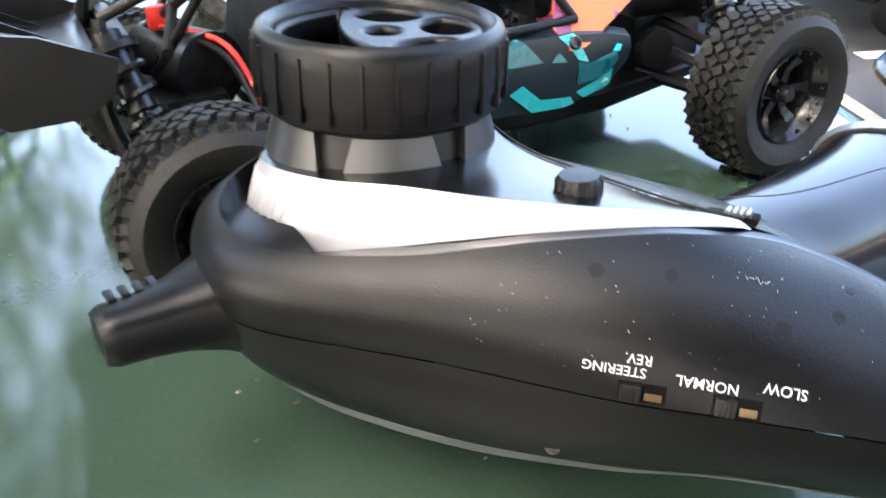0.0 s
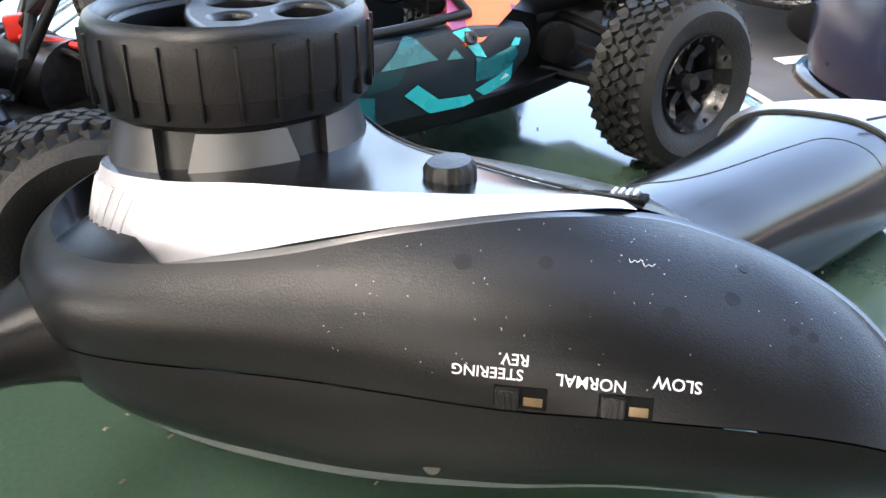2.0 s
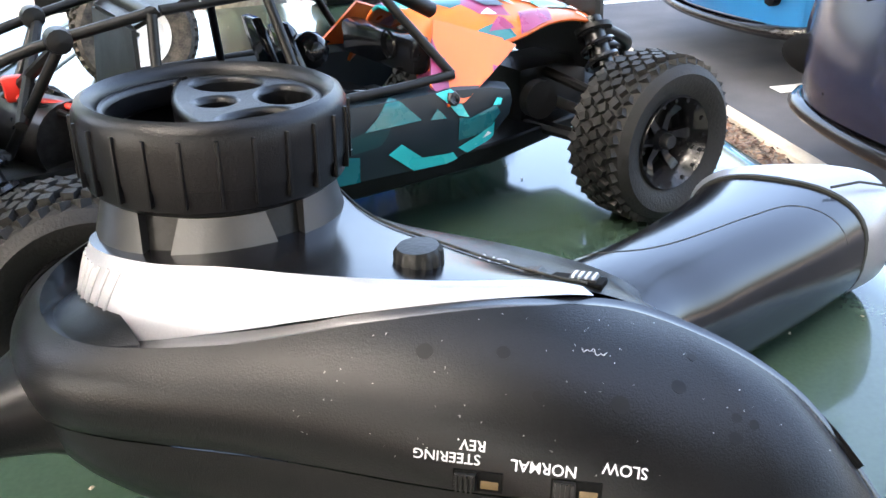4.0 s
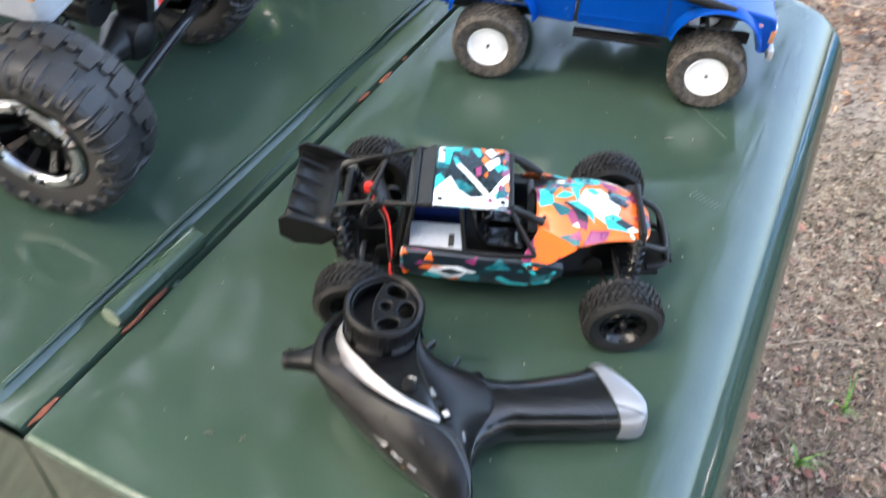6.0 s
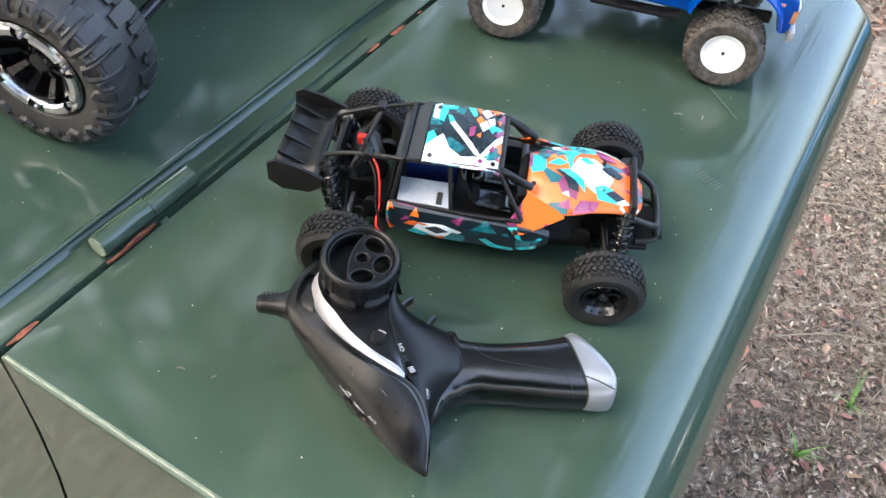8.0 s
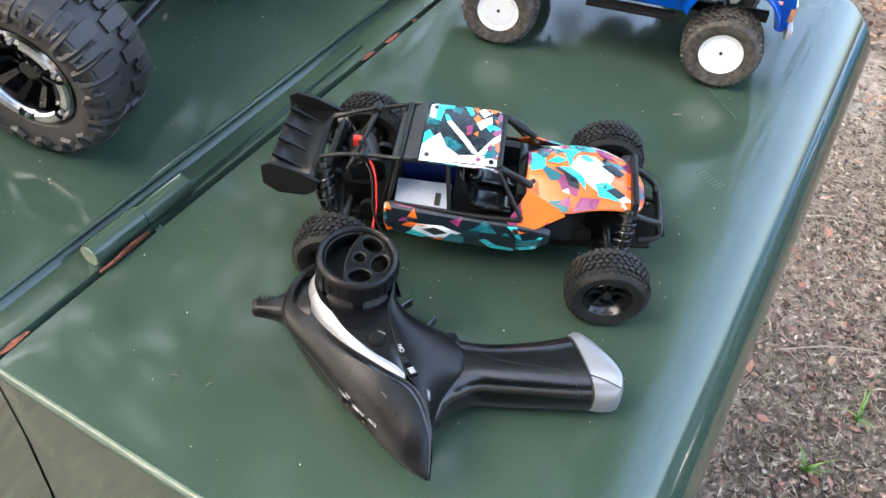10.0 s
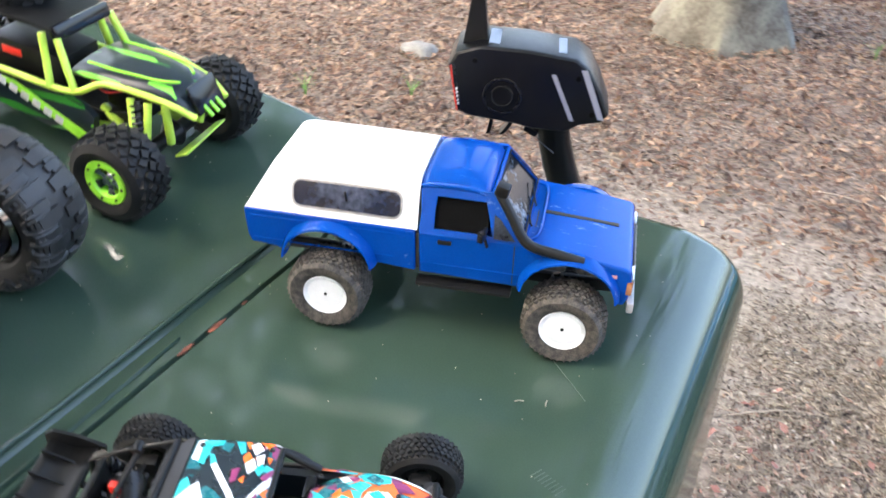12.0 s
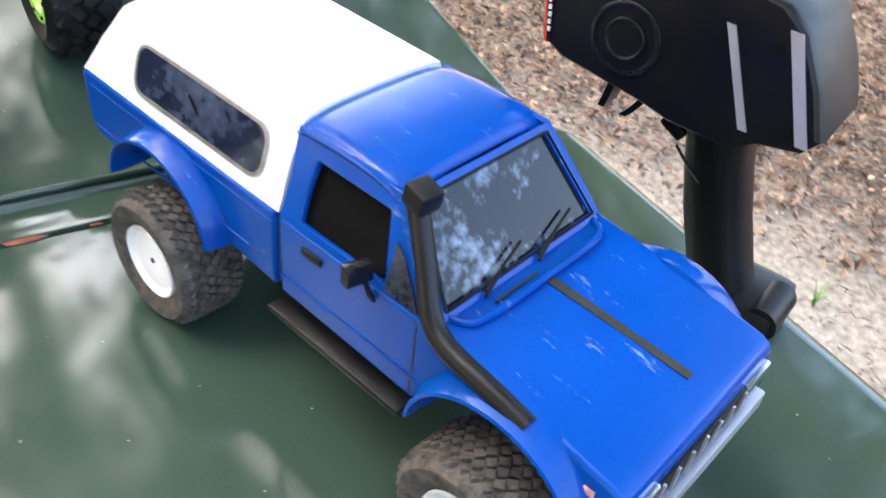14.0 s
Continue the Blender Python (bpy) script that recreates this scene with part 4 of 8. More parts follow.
# antenna stub
bm = fresh()
stub = [((0.1440, 0.0362, 0.0325), 0.0036, 0.0036), ((0.1452, 0.0368, 0.0326), 0.0043, 0.0042), ((0.1495, 0.0390, 0.0326), 0.0046, 0.0044), ((0.1535, 0.0412, 0.0326), 0.0054, 0.0050), ((0.1575, 0.0440, 0.0324), 0.0074, 0.0064), ((0.1620, 0.0478, 0.0318), 0.0115, 0.0090), ((0.1680, 0.053, 0.0310), 0.0160, 0.0110)]
rings = []
fwd = Vector((0.86, 0.51, 0.0)).normalized()
sidev = Vector((-0.51, 0.86, 0.0)).normalized()
for c, w, h in stub:
    ring = []
    for k in range(28):
        a = 2 * math.pi * k / 28
        ca, sa = math.cos(a), math.sin(a)
        e = 0.72
        ring.append(Vector(c) + sidev * w * math.copysign(abs(ca) ** e, ca) + Vector((0, 0, h * math.copysign(abs(sa) ** e, sa))))
    rings.append(ring)
loft(bm, [[a.lerp(b, t) for a, b in zip(p, q)] for p, q in zip(rings, rings[1:]) for t in (0, 0.33, 0.66)] + [rings[-1]])
antenna = part("antenna_stub", bm, BLACK, tx, "short tapered antenna stub", angle=50)
bm = fresh()
for k in range(4):
    p = Vector((0.1462, 0.0388, 0.0370)) + fwd * 0.0020 * k
    box(bm, 0.0012, 0.0032, 0.0007, Matrix.Translation(p + sidev * 0.0015) @ pose(0, 0, 0, 0, 0, 31), 0.0002)
part("ridge_bar", bm, MATT, antenna)

# grip, from the trigger to the end cap
PAIRS = [((0.195, 0.084), (0.244, 0.029), 0.022), ((0.208, 0.079), (0.2495, 0.037), 0.0262), ((0.217, 0.079), (0.25, 0.0445), 0.0272), ((0.2255, 0.0815), (0.251, 0.0495), 0.0276), ((0.231, 0.085), (0.2535, 0.053), 0.0278), ((0.2352, 0.082), (0.2564, 0.0573), 0.0279), ((0.2414, 0.0835), (0.2607, 0.0612), 0.0279), ((0.2494, 0.0878), (0.2687, 0.0654), 0.0278), ((0.2584, 0.094), (0.2787, 0.071), 0.0277), ((0.2709, 0.1042), (0.2957, 0.0802), 0.0277), ((0.2794, 0.1128), (0.3072, 0.0872), 0.0278)]


def grip_ring(t, b, top, power=0.76, n=40):
    t, b = Vector((*t, 0)), Vector((*b, 0))
    mid, arm, half = (t + b) / 2, (t - b) / 2, top / 2
    ring = []
    for k in range(n):
        a = 2 * math.pi * k / n
        ca, sa = math.cos(a), math.sin(a)
        ring.append(mid + arm * math.copysign(abs(ca) ** power, ca) + Vector((0, 0, half + half * math.copysign(abs(sa) ** power, sa))))
    return ring


def smooth_pairs(pairs, n):
    ts, bs = spline([(*p[0], p[2]) for p in pairs], n), spline([(*p[1], 0) for p in pairs], n)
    return [((t.x, t.y), (b.x, b.y), t.z) for t, b in zip(ts, bs)]


bm = fresh()
loft(bm, [grip_ring(*p) for p in smooth_pairs(PAIRS, 60)])
grip = part("grip", bm, GRIP, tx, "smooth black pistol grip", angle=60)
CAP = [((0.2795, 0.1130), (0.3074, 0.0872), 0.0281), ((0.2826, 0.1182), (0.3110, 0.0884), 0.0284), ((0.2900, 0.1172), (0.3146, 0.0906), 0.0284), ((0.2985, 0.1138), (0.3174, 0.0932), 0.0282), ((0.3050, 0.1104), (0.3184, 0.0960), 0.0276), ((0.3092, 0.1077), (0.3174, 0.0994), 0.0262), ((0.3112, 0.1060), (0.3154, 0.1022), 0.0235)]
bm = fresh()
loft(bm, [grip_ring(*p) for p in smooth_pairs(CAP, 24)])
cap = part("end_cap", bm, SHADESILVER, tx, "silver end cap in the shaded tone", angle=60)
bm = fresh()
a, b = grip_ring((0.2794, 0.1129), (0.3073, 0.0871), 0.0284), grip_ring((0.2800, 0.1136), (0.3080, 0.0874), 0.0285)
loft(bm, [a, b])
part("cap_joint", bm, SHADOWGAP, tx)
part("cap_split", tube(fresh(), [(0.3010, 0.0925, 0.0283), (0.3080, 0.0938, 0.0282), (0.3168, 0.0955, 0.0255)], 0.0003, 6), SHADOWGAP, cap)
rings = [grip_ring(*p) for p in smooth_pairs(PAIRS, 60)]
bm = loft(fresh(), rings)
grip_bvh = BVHTree.FromBMesh(bm)
bm.free()
line = []
for p in spline([(0.2440, 0.0800, 0), (0.2500, 0.0766, 0), (0.2600, 0.0768, 0), (0.2795, 0.0848, 0), (0.2900, 0.0884, 0), (0.2985, 0.0858, 0), (0.3035, 0.0812, 0)], 40):
    hit = grip_bvh.ray_cast(Vector((p.x, p.y, 0.1)), Vector((0, 0, -1)))
    if hit[0]:
        line.append(hit[0])
part("grip_joint", tube(fresh(), line, 0.00014, 6), SHADOWGAP, tx, "fine joint line round the grip panel")

# the deck that carries the power switch, falling from the top plate to the grip
high = spline([Vector(p) - Vector((0, 0, 0.0006)) for p in PLATE[4:] + BAND[8:10]] + [(0.2595, 0.0145, 0.0275)], 48)
low_edge = spline([(0.2080, 0.0745, 0.0270), (0.2140, 0.0760, 0.0276), (0.2220, 0.0765, 0.0279), (0.2310, 0.0765, 0.0281), (0.2390, 0.0735, 0.0282), (0.2450, 0.0690, 0.0281), (0.2485, 0.0620, 0.0280), (0.2478, 0.0545, 0.0275), (0.2472, 0.0450, 0.0250), (0.2500, 0.0335, 0.0210), (0.2585, 0.0165, 0.0190)], 48)
rows = []
for r in range(15):
    t = r / 14
    ease = 0.1 * t + 0.9 * t * t * (1.6 - 0.6 * t)
    rows.append([Vector((*a.lerp(b, t).xy, a.z + (b.z - a.z) * ease)) for a, b in zip(high, low_edge)])
deck_rows = rows[:]
rows.append([p - Vector((0.0006, 0.0006, 0.012)) for p in low_edge])
bm = loft(fresh(), rows, closed=False)
loft(bm, [[row[0] for row in rows], [Vector((row[0].x, row[0].y, 0.010)) for row in rows]], closed=False)
part("switch_deck", bm, BLACK, tx, "smooth black deck between plate and grip", angle=60)
bm = loft(fresh(), deck_rows, closed=False)
bm.normal_update()
deck_bvh = BVHTree.FromBMesh(bm)
bm.free()


def deck_frame(x, y, turn):
    """Axes on the deck at a spot, turned about the deck's normal."""
    spot, normal = deck_bvh.ray_cast(Vector((x, y, 0.1)), Vector((0, 0, -1)))[:2]
    normal = normal if normal.z > 0 else -normal
    right = Vector((math.cos(radians(turn)), math.sin(radians(turn)), 0))
    right = (right - normal * right.dot(normal)).normalized()
    mm = Matrix((right, normal.cross(right), normal)).transposed().to_4x4()
    mm.translation = spot
    return mm


# triggers
def trigger(name, path):
    rows = []
    for k, p in enumerate(spline(path, 18)):
        q = spline(path, 18)
        way = (q[min(k + 1, 17)] - q[max(k - 1, 0)]).normalized()
        side, w = Vector((-way.y, way.x, 0)), 0.0019 - 0.0008 * k / 17
        rows.append([p + side * w * math.cos(t) + Vector((0, 0, 0.0034 * math.sin(t))) for t in [2 * math.pi * j / 12 for j in range(12)]])
    part(name, loft(fresh(), rows), GRIP, tx, "curved glossy black trigger", angle=60)


trigger("brake_trigger", [(0.2070, 0.0640, 0.022), (0.2045, 0.0735, 0.022), (0.2015, 0.0815, 0.022), (0.2035, 0.0885, 0.022)])
trigger("throttle_trigger", [(0.2085, 0.0660, 0.022), (0.2140, 0.0712, 0.022), (0.2185, 0.0765, 0.022), (0.2195, 0.0850, 0.022)])

# steering wheel on its collar
WX, WY = 0.1842, 0.0680
m = pose(WX, WY, 0.050) @ pose(0, 0, 0, 0, 4, 0) @ Matrix.Translation((0, 0, -0.050))
bm = lathe(fresh(), [(0.0155, 0.0532), (0.0178, 0.0536), (0.0190, 0.0546), (0.01925, 0.0576), (0.01925, 0.0577), (0.0195, 0.0578), (0.0196, 0.0628), (0.0194, 0.0650), (0.0188, 0.0662), (0.0178, 0.0667), (0.0168, 0.0662), (0.0162, 0.0650), (0.0158, 0.0600), (0.0152, 0.0555), (0.004, 0.0548)], 96, m)
wheel = part("steering_wheel", bm, BLACK, tx, "black ribbed steering wheel")
for k in range(26):
    a = 2 * math.pi * k / 26
    mm = m @ pose(0, 0, 0, 0, 0, math.degrees(a)) @ Matrix.Translation((0.0194, 0, 0.0600))
    bm = box(fresh(), 0.0011, 0.00055, 0.0092, mm, 0.00018)
    part("grip_rib", bm, BLACK, wheel)
def oval(cx, cy, ra, rb, turn, n=20):
    c, s = math.cos(radians(turn)), math.sin(radians(turn))
    return [(cx + ra * math.cos(2 * math.pi * k / n) * c - rb * math.sin(2 * math.pi * k / n) * s, cy + ra * math.cos(2 * math.pi * k / n) * s + rb * math.sin(2 * math.pi * k / n) * c) for k in range(n)]


# the wheel's face: a plate with one half-moon opening, three finger holes and a screw hole
loops = [oval(0, 0, 1.0, 1.0, 0, 72), oval(0.02, 0.05, 0.17, 0.17, 0)]
for turn in (84, 16, -52):
    loops.append(oval(0.66 * math.cos(radians(turn)), 0.66 * math.sin(radians(turn)), 0.235, 0.325, turn))
moon = [(0.92 * math.cos(radians(q)), 0.92 * math.sin(radians(q))) for q in range(118, 279, 8)]
(ax, ay), (bx, by) = moon[-1], moon[0]
for k in range(1, 12):
    t = k / 12
    moon.append((ax + (bx - ax) * t - 0.72 * t * (1 - t), ay + (by - ay) * t - 0.1 * t * (1 - t)))
loops.append(moon)
bm = fresh()
edges = []
for loop in loops:
    vs = [bm.verts.new(m @ Vector((x * 0.0163, y * 0.0163, 0.0644 + 0.0006 * (x * x + y * y)))) for x, y in loop]
    edges += [bm.edges.new((vs[k], vs[(k + 1) % len(vs)])) for k in range(len(vs))]
bmesh.ops.triangle_fill(bm, edges=edges, use_beauty=True)
grown = bmesh.ops.extrude_face_region(bm, geom=bm.faces[:])
bmesh.ops.translate(bm, verts=[q for q in grown["geom"] if isinstance(q, bmesh.types.BMVert)], vec=(0, 0, -0.0042))
part("wheel_face", bm, BLACK, wheel, "black plate with finger holes", bevel=0.0009)
bm = lathe(fresh(), [(0.0190, 0.0430), (0.0189, 0.0460), (0.0172, 0.0470), (0.0155, 0.0534), (0.010, 0.0536)], 96, m)
collar = part("collar", bm, MATT, tx, "black cone collar under the wheel")
for k in range(6):
    a = radians(-84 + 60 * k)
    rows = []
    for z, r, da in ((0.0469, 0.01850, 0.42), (0.0500, 0.01770, 0.385), (0.0532, 0.01690, 0.34)):
        row = [(r + 0.0003, a + s * da) for s in (-1, -0.5, 0, 0.5, 1)] + [(r - 0.0016, a + s * da * 0.96) for s in (1, 0.5, 0, -0.5, -1)]
        rows.append([m @ Vector((q * math.cos(b), q * math.sin(b), z)) for q, b in row])
    bm = fresh()
    loft(bm, rows)
    part("collar_pad", bm, SATIN, collar)

# trim knob and its dial
KX, KY = 0.2116, 0.0440
bm = fresh()
prof = []
for z, r in ((0.0430, 0.0031), (0.0438, 0.0034), (0.0480, 0.0034), (0.0488, 0.0028), (0.0489, 0.0001)):
    prof.append([Vector((KX + (r - (0.00038 if (k % 4 == 0 and z < 0.0484) else 0.0)) * math.cos(2 * math.pi * k / 48), KY + (r - (0.00038 if (k % 4 == 0 and z < 0.0484) else 0.0)) * math.sin(2 * math.pi * k / 48), z)) for k in range(48)])
loft(bm, prof)
part("trim_knob", bm, MATT, tx, "notched black trim knob", angle=40)
bm = fresh()
arc = [Vector((KX + 0.0049 * math.cos(a), KY + 0.0049 * math.sin(a), 0.0466 - 0.00012 * abs(a))) for a in [radians(70 + 8 * k) for k in range(18)]]
tube(bm, arc, 0.00020, 5)
part("dial_scale", bm, LETTER, tx, "pale printed dial arc")

# printed words and the two slide switches on the near side
tree_bvh = BVHTree.FromPolygons([p for row in near for p in row], [(r * N + k, r * N + k + 1, (r + 1) * N + k + 1, (r + 1) * N + k) for r in range(12) for k in range(N - 1)])


def face_frame(x, y, z):
    """Axes on the near face for print read upside down: right runs towards the antenna, up runs downwards."""
    hit = tree_bvh.find_nearest(Vector((x, y, z)))
    normal = hit[1] if hit[1].y < 0 else -hit[1]
    right = Vector((-0.93, 0.36, 0.06))
    right = (right - normal * right.dot(normal)).normalized()
    up = normal.cross(right)
    mm = Matrix((right, up, normal)).transposed().to_4x4()
    mm.translation = hit[0]
    return mm


for text, spot, size in (("REV.", (0.2128, 0.0160, 0.0365), 0.00172), ("STEERING", (0.2122, 0.0164, 0.0347), 0.00172), ("NORMAL", (0.2217, 0.0125, 0.0339), 0.00176), ("SLOW", (0.2293, 0.0106, 0.0341), 0.00178)):
    lettering(text, size, "lettering", LETTER, tx, face_frame(*drawn(*spot)), None if text == "NORMAL" else tree_bvh, 0.00012)
for sx_ in (0.2116, 0.2214):
    sy_, sz_ = 0.0168 - (sx_ - 0.209) * 0.345, 0.0311 - (sx_ - 0.209) * 0.09
    f = face_frame(*drawn(sx_, sy_, sz_ + 0.0008)) @ Matrix.Diagonal((1.12, 1.15, 1.0, 1.0))
    f = f @ Matrix.Translation((0, 0, -0.0001))
    slot = part("switch_slot", box(fresh(), 0.0050, 0.0022, 0.0004, f, 0.0001), HOLE, tx, "dark switch slot")
    part("switch_floor", box(fresh(), 0.0018, 0.0009, 0.0003, f @ Matrix.Translation((-0.0012, 0.0003, 0.00010)), 0.0001), BRASS, slot, "brass contact")
    slider = part("slider", box(fresh(), 0.0022, 0.0019, 0.0010, f @ Matrix.Translation((0.0012, 0, 0.0004)), 0.0002), MATT, slot, "ribbed black slider")
    for k in range(4):
        box_m = f @ Matrix.Translation((0.0005 + 0.0005 * k, 0, 0.0010))
        part("slider_rib", box(fresh(), 0.00022, 0.0017, 0.0004, box_m), MATT, slot)
hole = part("screw_hole", cyl(fresh(), 0.0011, 0.0012, pose(0.2045, 0.0218, 0.0202, 70, 0, -24), 16), SHADOWGAP, tx, "dark screw hole")
part("screw", cyl(fresh(), 0.0005, 0.0008, pose(0.2048, 0.0216, 0.0203, 70, 0, -24), 10), SHOCK, hole, "bright screw")
# power switch with its words on the flat behind the trim
f = deck_frame(0.2312, 0.0410, -30) @ Matrix.Translation((0, 0, -0.0004))
slot = part("power_switch", box(fresh(), 0.0100, 0.0040, 0.0010, f, 0.0003), HOLE, tx, "black power slide switch")
part("thumb_ramp", loft(fresh(), [[f @ Vector((x, y, z)) for y, z in ((-0.0019, 0), (-0.0013, h), (0.0013, h), (0.0019, 0))] for x, h in ((-0.0078, 0.0002), (-0.0062, 0.0010), (-0.0040, 0.0012), (-0.0030, 0.0004))]), BLACK, slot)
part("slider", box(fresh(), 0.0038, 0.0030, 0.0016, f @ Matrix.Translation((0.0022, 0, 0.0001)), 0.0003), MATT, slot)
for k in range(4):
    part("slider_rib", box(fresh(), 0.0004, 0.0028, 0.0005, f @ Matrix.Translation((0.0009 + 0.0009 * k, 0, 0.0009))), LETTER, slot, "pale slider rib")
for text, x, y in (("ON", 0.2249, 0.0471), ("OFF", 0.2462, 0.0352)):
    lettering(text, 0.0029, "lettering", LETTER, tx, deck_frame(x, y, 146), deck_bvh)
# dried drops and lint on the near face
DROP = material("dried_drop", (0.003, 0.003, 0.003), (0.005, 0.005, 0.005), 0.42, scale=400, spec=0.16)
LINT = material("pale_lint", (0.5, 0.5, 0.5), (0.7, 0.7, 0.7), 0.9, scale=900)
rng = random.Random(5)
for x, y, z, r in ((0.2186, 0.0246, 0.0420, 0.0008), (0.2216, 0.0193, 0.0400, 0.0007), (0.2306, 0.0174, 0.0390, 0.0011), (0.2380, 0.0198, 0.0380, 0.0009), (0.2406, 0.0242, 0.0370, 0.0006), (0.2428, 0.0146, 0.0340, 0.0008), (0.2435, 0.0173, 0.0340, 0.0006), (0.2453, 0.0168, 0.0330, 0.0006), (0.2099, 0.0250, 0.0440, 0.0010)):
    f = face_frame(x, y, z)
    part("dried_drop", cyl(fresh(), r, 0.00004, f, 16), DROP, tx)
verts, faces = [], []
for _ in range(90):
    p = near[rng.randint(2, 11)][rng.randint(58, 104)]
    f = face_frame(*p) @ Matrix.Translation((rng.gauss(0, 0.0006), rng.gauss(0, 0.0006), 0.00012)) @ pose(0, 0, 0, 0, 0, rng.uniform(0, 180))
    l, w = rng.uniform(0.00003, 0.00014), 0.00002
    b = len(verts)
    verts += [f @ Vector(q) for q in ((-l, -w, 0), (l, -w, 0), (l, w, 0), (-l, w, 0))]
    faces.append((b, b + 1, b + 2, b + 3))
me = bpy.data.meshes.new("lint")
me.from_pydata(verts, [], faces)
me.materials.append(LINT)
new("lint", me).parent = tx
f = face_frame(*drawn(0.2262, 0.0235, 0.0405))
part("thread", tube(fresh(), [f @ Vector((0.0015 - 0.0030 * k / 16, 0.0005 * math.sin(k * 1.1) * math.cos(k * 0.37), 0.0001)) for k in range(17)], 0.00003, 5), LINT, tx, "pale curled lint thread")

# ---- model wheels ----
def tyre_mesh(r, w, rim_r, lugs, rows, lug_h, seg=56, slant=0.35, block=0.7, seed=0, shoulder=0.22, tread=None):
    """A tyre about the z axis with raised tread blocks; tread: True for the blocks alone, False for the bare tyre."""
    bm = fresh()
    h = w / 2
    sh = w * shoulder
    prof = [(rim_r, -h * 0.80), (rim_r + (r - rim_r) * 0.30, -h * 0.97), (r - sh * 0.9, -h), (r - lug_h - sh * 0.15, -h * 0.84), (r - lug_h, -h * 0.55), (r - lug_h, 0), (r - lug_h, h * 0.55), (r - lug_h - sh * 0.15, h * 0.84), (r - sh * 0.9, h), (rim_r + (r - rim_r) * 0.30, h * 0.97), (rim_r, h * 0.80), (rim_r * 0.97, 0)]
    rings = [[Vector((pr * math.cos(2 * math.pi * k / seg), pr * math.sin(2 * math.pi * k / seg), z)) for k in range(seg)] for pr, z in prof]
    if not tread:
        loft(bm, rings + [rings[0]], closed=True, caps=False)
    rng = random.Random(seed)
    for row in range(rows if tread is not False else 0):
        zc = h * (-0.80 + 1.6 * (row + 0.5) / rows)
        for k in range(lugs):
            a = 2 * math.pi * (k + (0.5 if row % 2 else 0.0) + rng.uniform(-0.06, 0.06)) / lugs
            length = 2 * math.pi * r / lugs * block
            width = 1.6 * h / rows * rng.uniform(0.74, 0.92)
            edge = abs(zc) > h * 0.5
            drop = sh * 0.20 if edge else 0.0
            m = pose(0, 0, 0, 0, 0, math.degrees(a)) @ Matrix.Translation((r - lug_h * 0.62 - drop, 0, zc)) @ Euler((slant * (1 if row % 2 else -1), 0.30 * (1 if zc > 0 else -1) if edge else 0, 0)).to_matrix().to_4x4()
            bmesh.ops.create_cube(bm, size=1.0, matrix=m @ Matrix.Diagonal((lug_h * 1.5, length, width, 1)))
    return bm


def spoked_rim(bm, rim_r, w, spokes, depth):
    h = w / 2
    lathe(bm, [(rim_r * 0.72, -h * 0.3), (rim_r * 0.74, h * 0.45), (rim_r * 0.88, h * 0.70), (rim_r * 0.99, h * 0.92), (rim_r * 1.03, h * 0.84), (rim_r * 1.0, -h * 0.8)], 40, caps=False)
    lathe(bm, [(0.0, h * 0.55), (rim_r * 0.16, h * 0.55), (rim_r * 0.24, h * 0.40), (rim_r * 0.26, -h * 0.2)], 20)
    for k in range(spokes):
        m = pose(0, 0, 0, 0, 0, 360 * k / spokes)
        loft(bm, [[m @ Vector((x, y, z)) for y, z in ((-wd, zt - depth), (-wd, zt), (wd, zt), (wd, zt - depth))] for x, wd, zt in ((rim_r * 0.18, rim_r * 0.10, h * 0.40), (rim_r * 0.5, rim_r * 0.075, h * 0.34), (rim_r * 0.82, rim_r * 0.13, h * 0.55))])
    for k in range(16):
        a = 2 * math.pi * k / 16
        cyl(bm, rim_r * 0.045, 0.0008, pose(rim_r * 0.92 * math.cos(a), rim_r * 0.92 * math.sin(a), h * 0.82), 6)
    return bm


def share(name, mesh, parent, m, label=""):
    ob = new(name, mesh)
    ob.parent = parent
    ob.matrix_local = m
    return tagged(ob, label) if label else ob


def stored(bm, name, mat, angle=38):
    ob = finish(bm, name, mat, angle=angle)
    me = ob.data
    bpy.data.objects.remove(ob)
    return me


def coil_shock(parent, a, b, r, turns=6, name="shock_absorber"):
    a, b = Vector(a), Vector(b)
    ob = part(name, tube(fresh(), [a, a.lerp(b, 0.45), a.lerp(b, 0.46), b], [r * 0.62, r * 0.62, r * 0.30, r * 0.30], 12), SHOCK, parent, "black oil shock absorber")
    way = (b - a)
    side = way.orthogonal().normalized()
    up = way.normalized().cross(side)
    pts = []
    for k in range(turns * 10 + 1):
        t = 0.12 + 0.80 * k / (turns * 10)
        ang = 2 * math.pi * k / 10
        pts.append(a + way * t + (side * math.cos(ang) + up * math.sin(ang)) * r * 0.9)
    part("spring", tube(fresh(), pts, r * 0.16, 5), GLOSS, ob, "glossy black coil spring")
    for t in (0.10, 0.93):
        part("spring_cup", tube(fresh(), [a + way * (t - 0.02), a + way * (t + 0.02)], r * 1.08, 14), MATT, ob)
    return ob


def screw(parent, p, r, normal=(0, 0, 1)):
    m = Matrix.Translation(p) @ Vector(normal).to_track_quat("Z", "Y").to_matrix().to_4x4()
    return part("screw", lathe(fresh(), [(r * 0.35, -0.0001), (r * 0.4, 0.0003), (r * 0.8, 0.0005), (r, 0.0001), (r, -0.0006)], 14, m), SHOCK, parent)


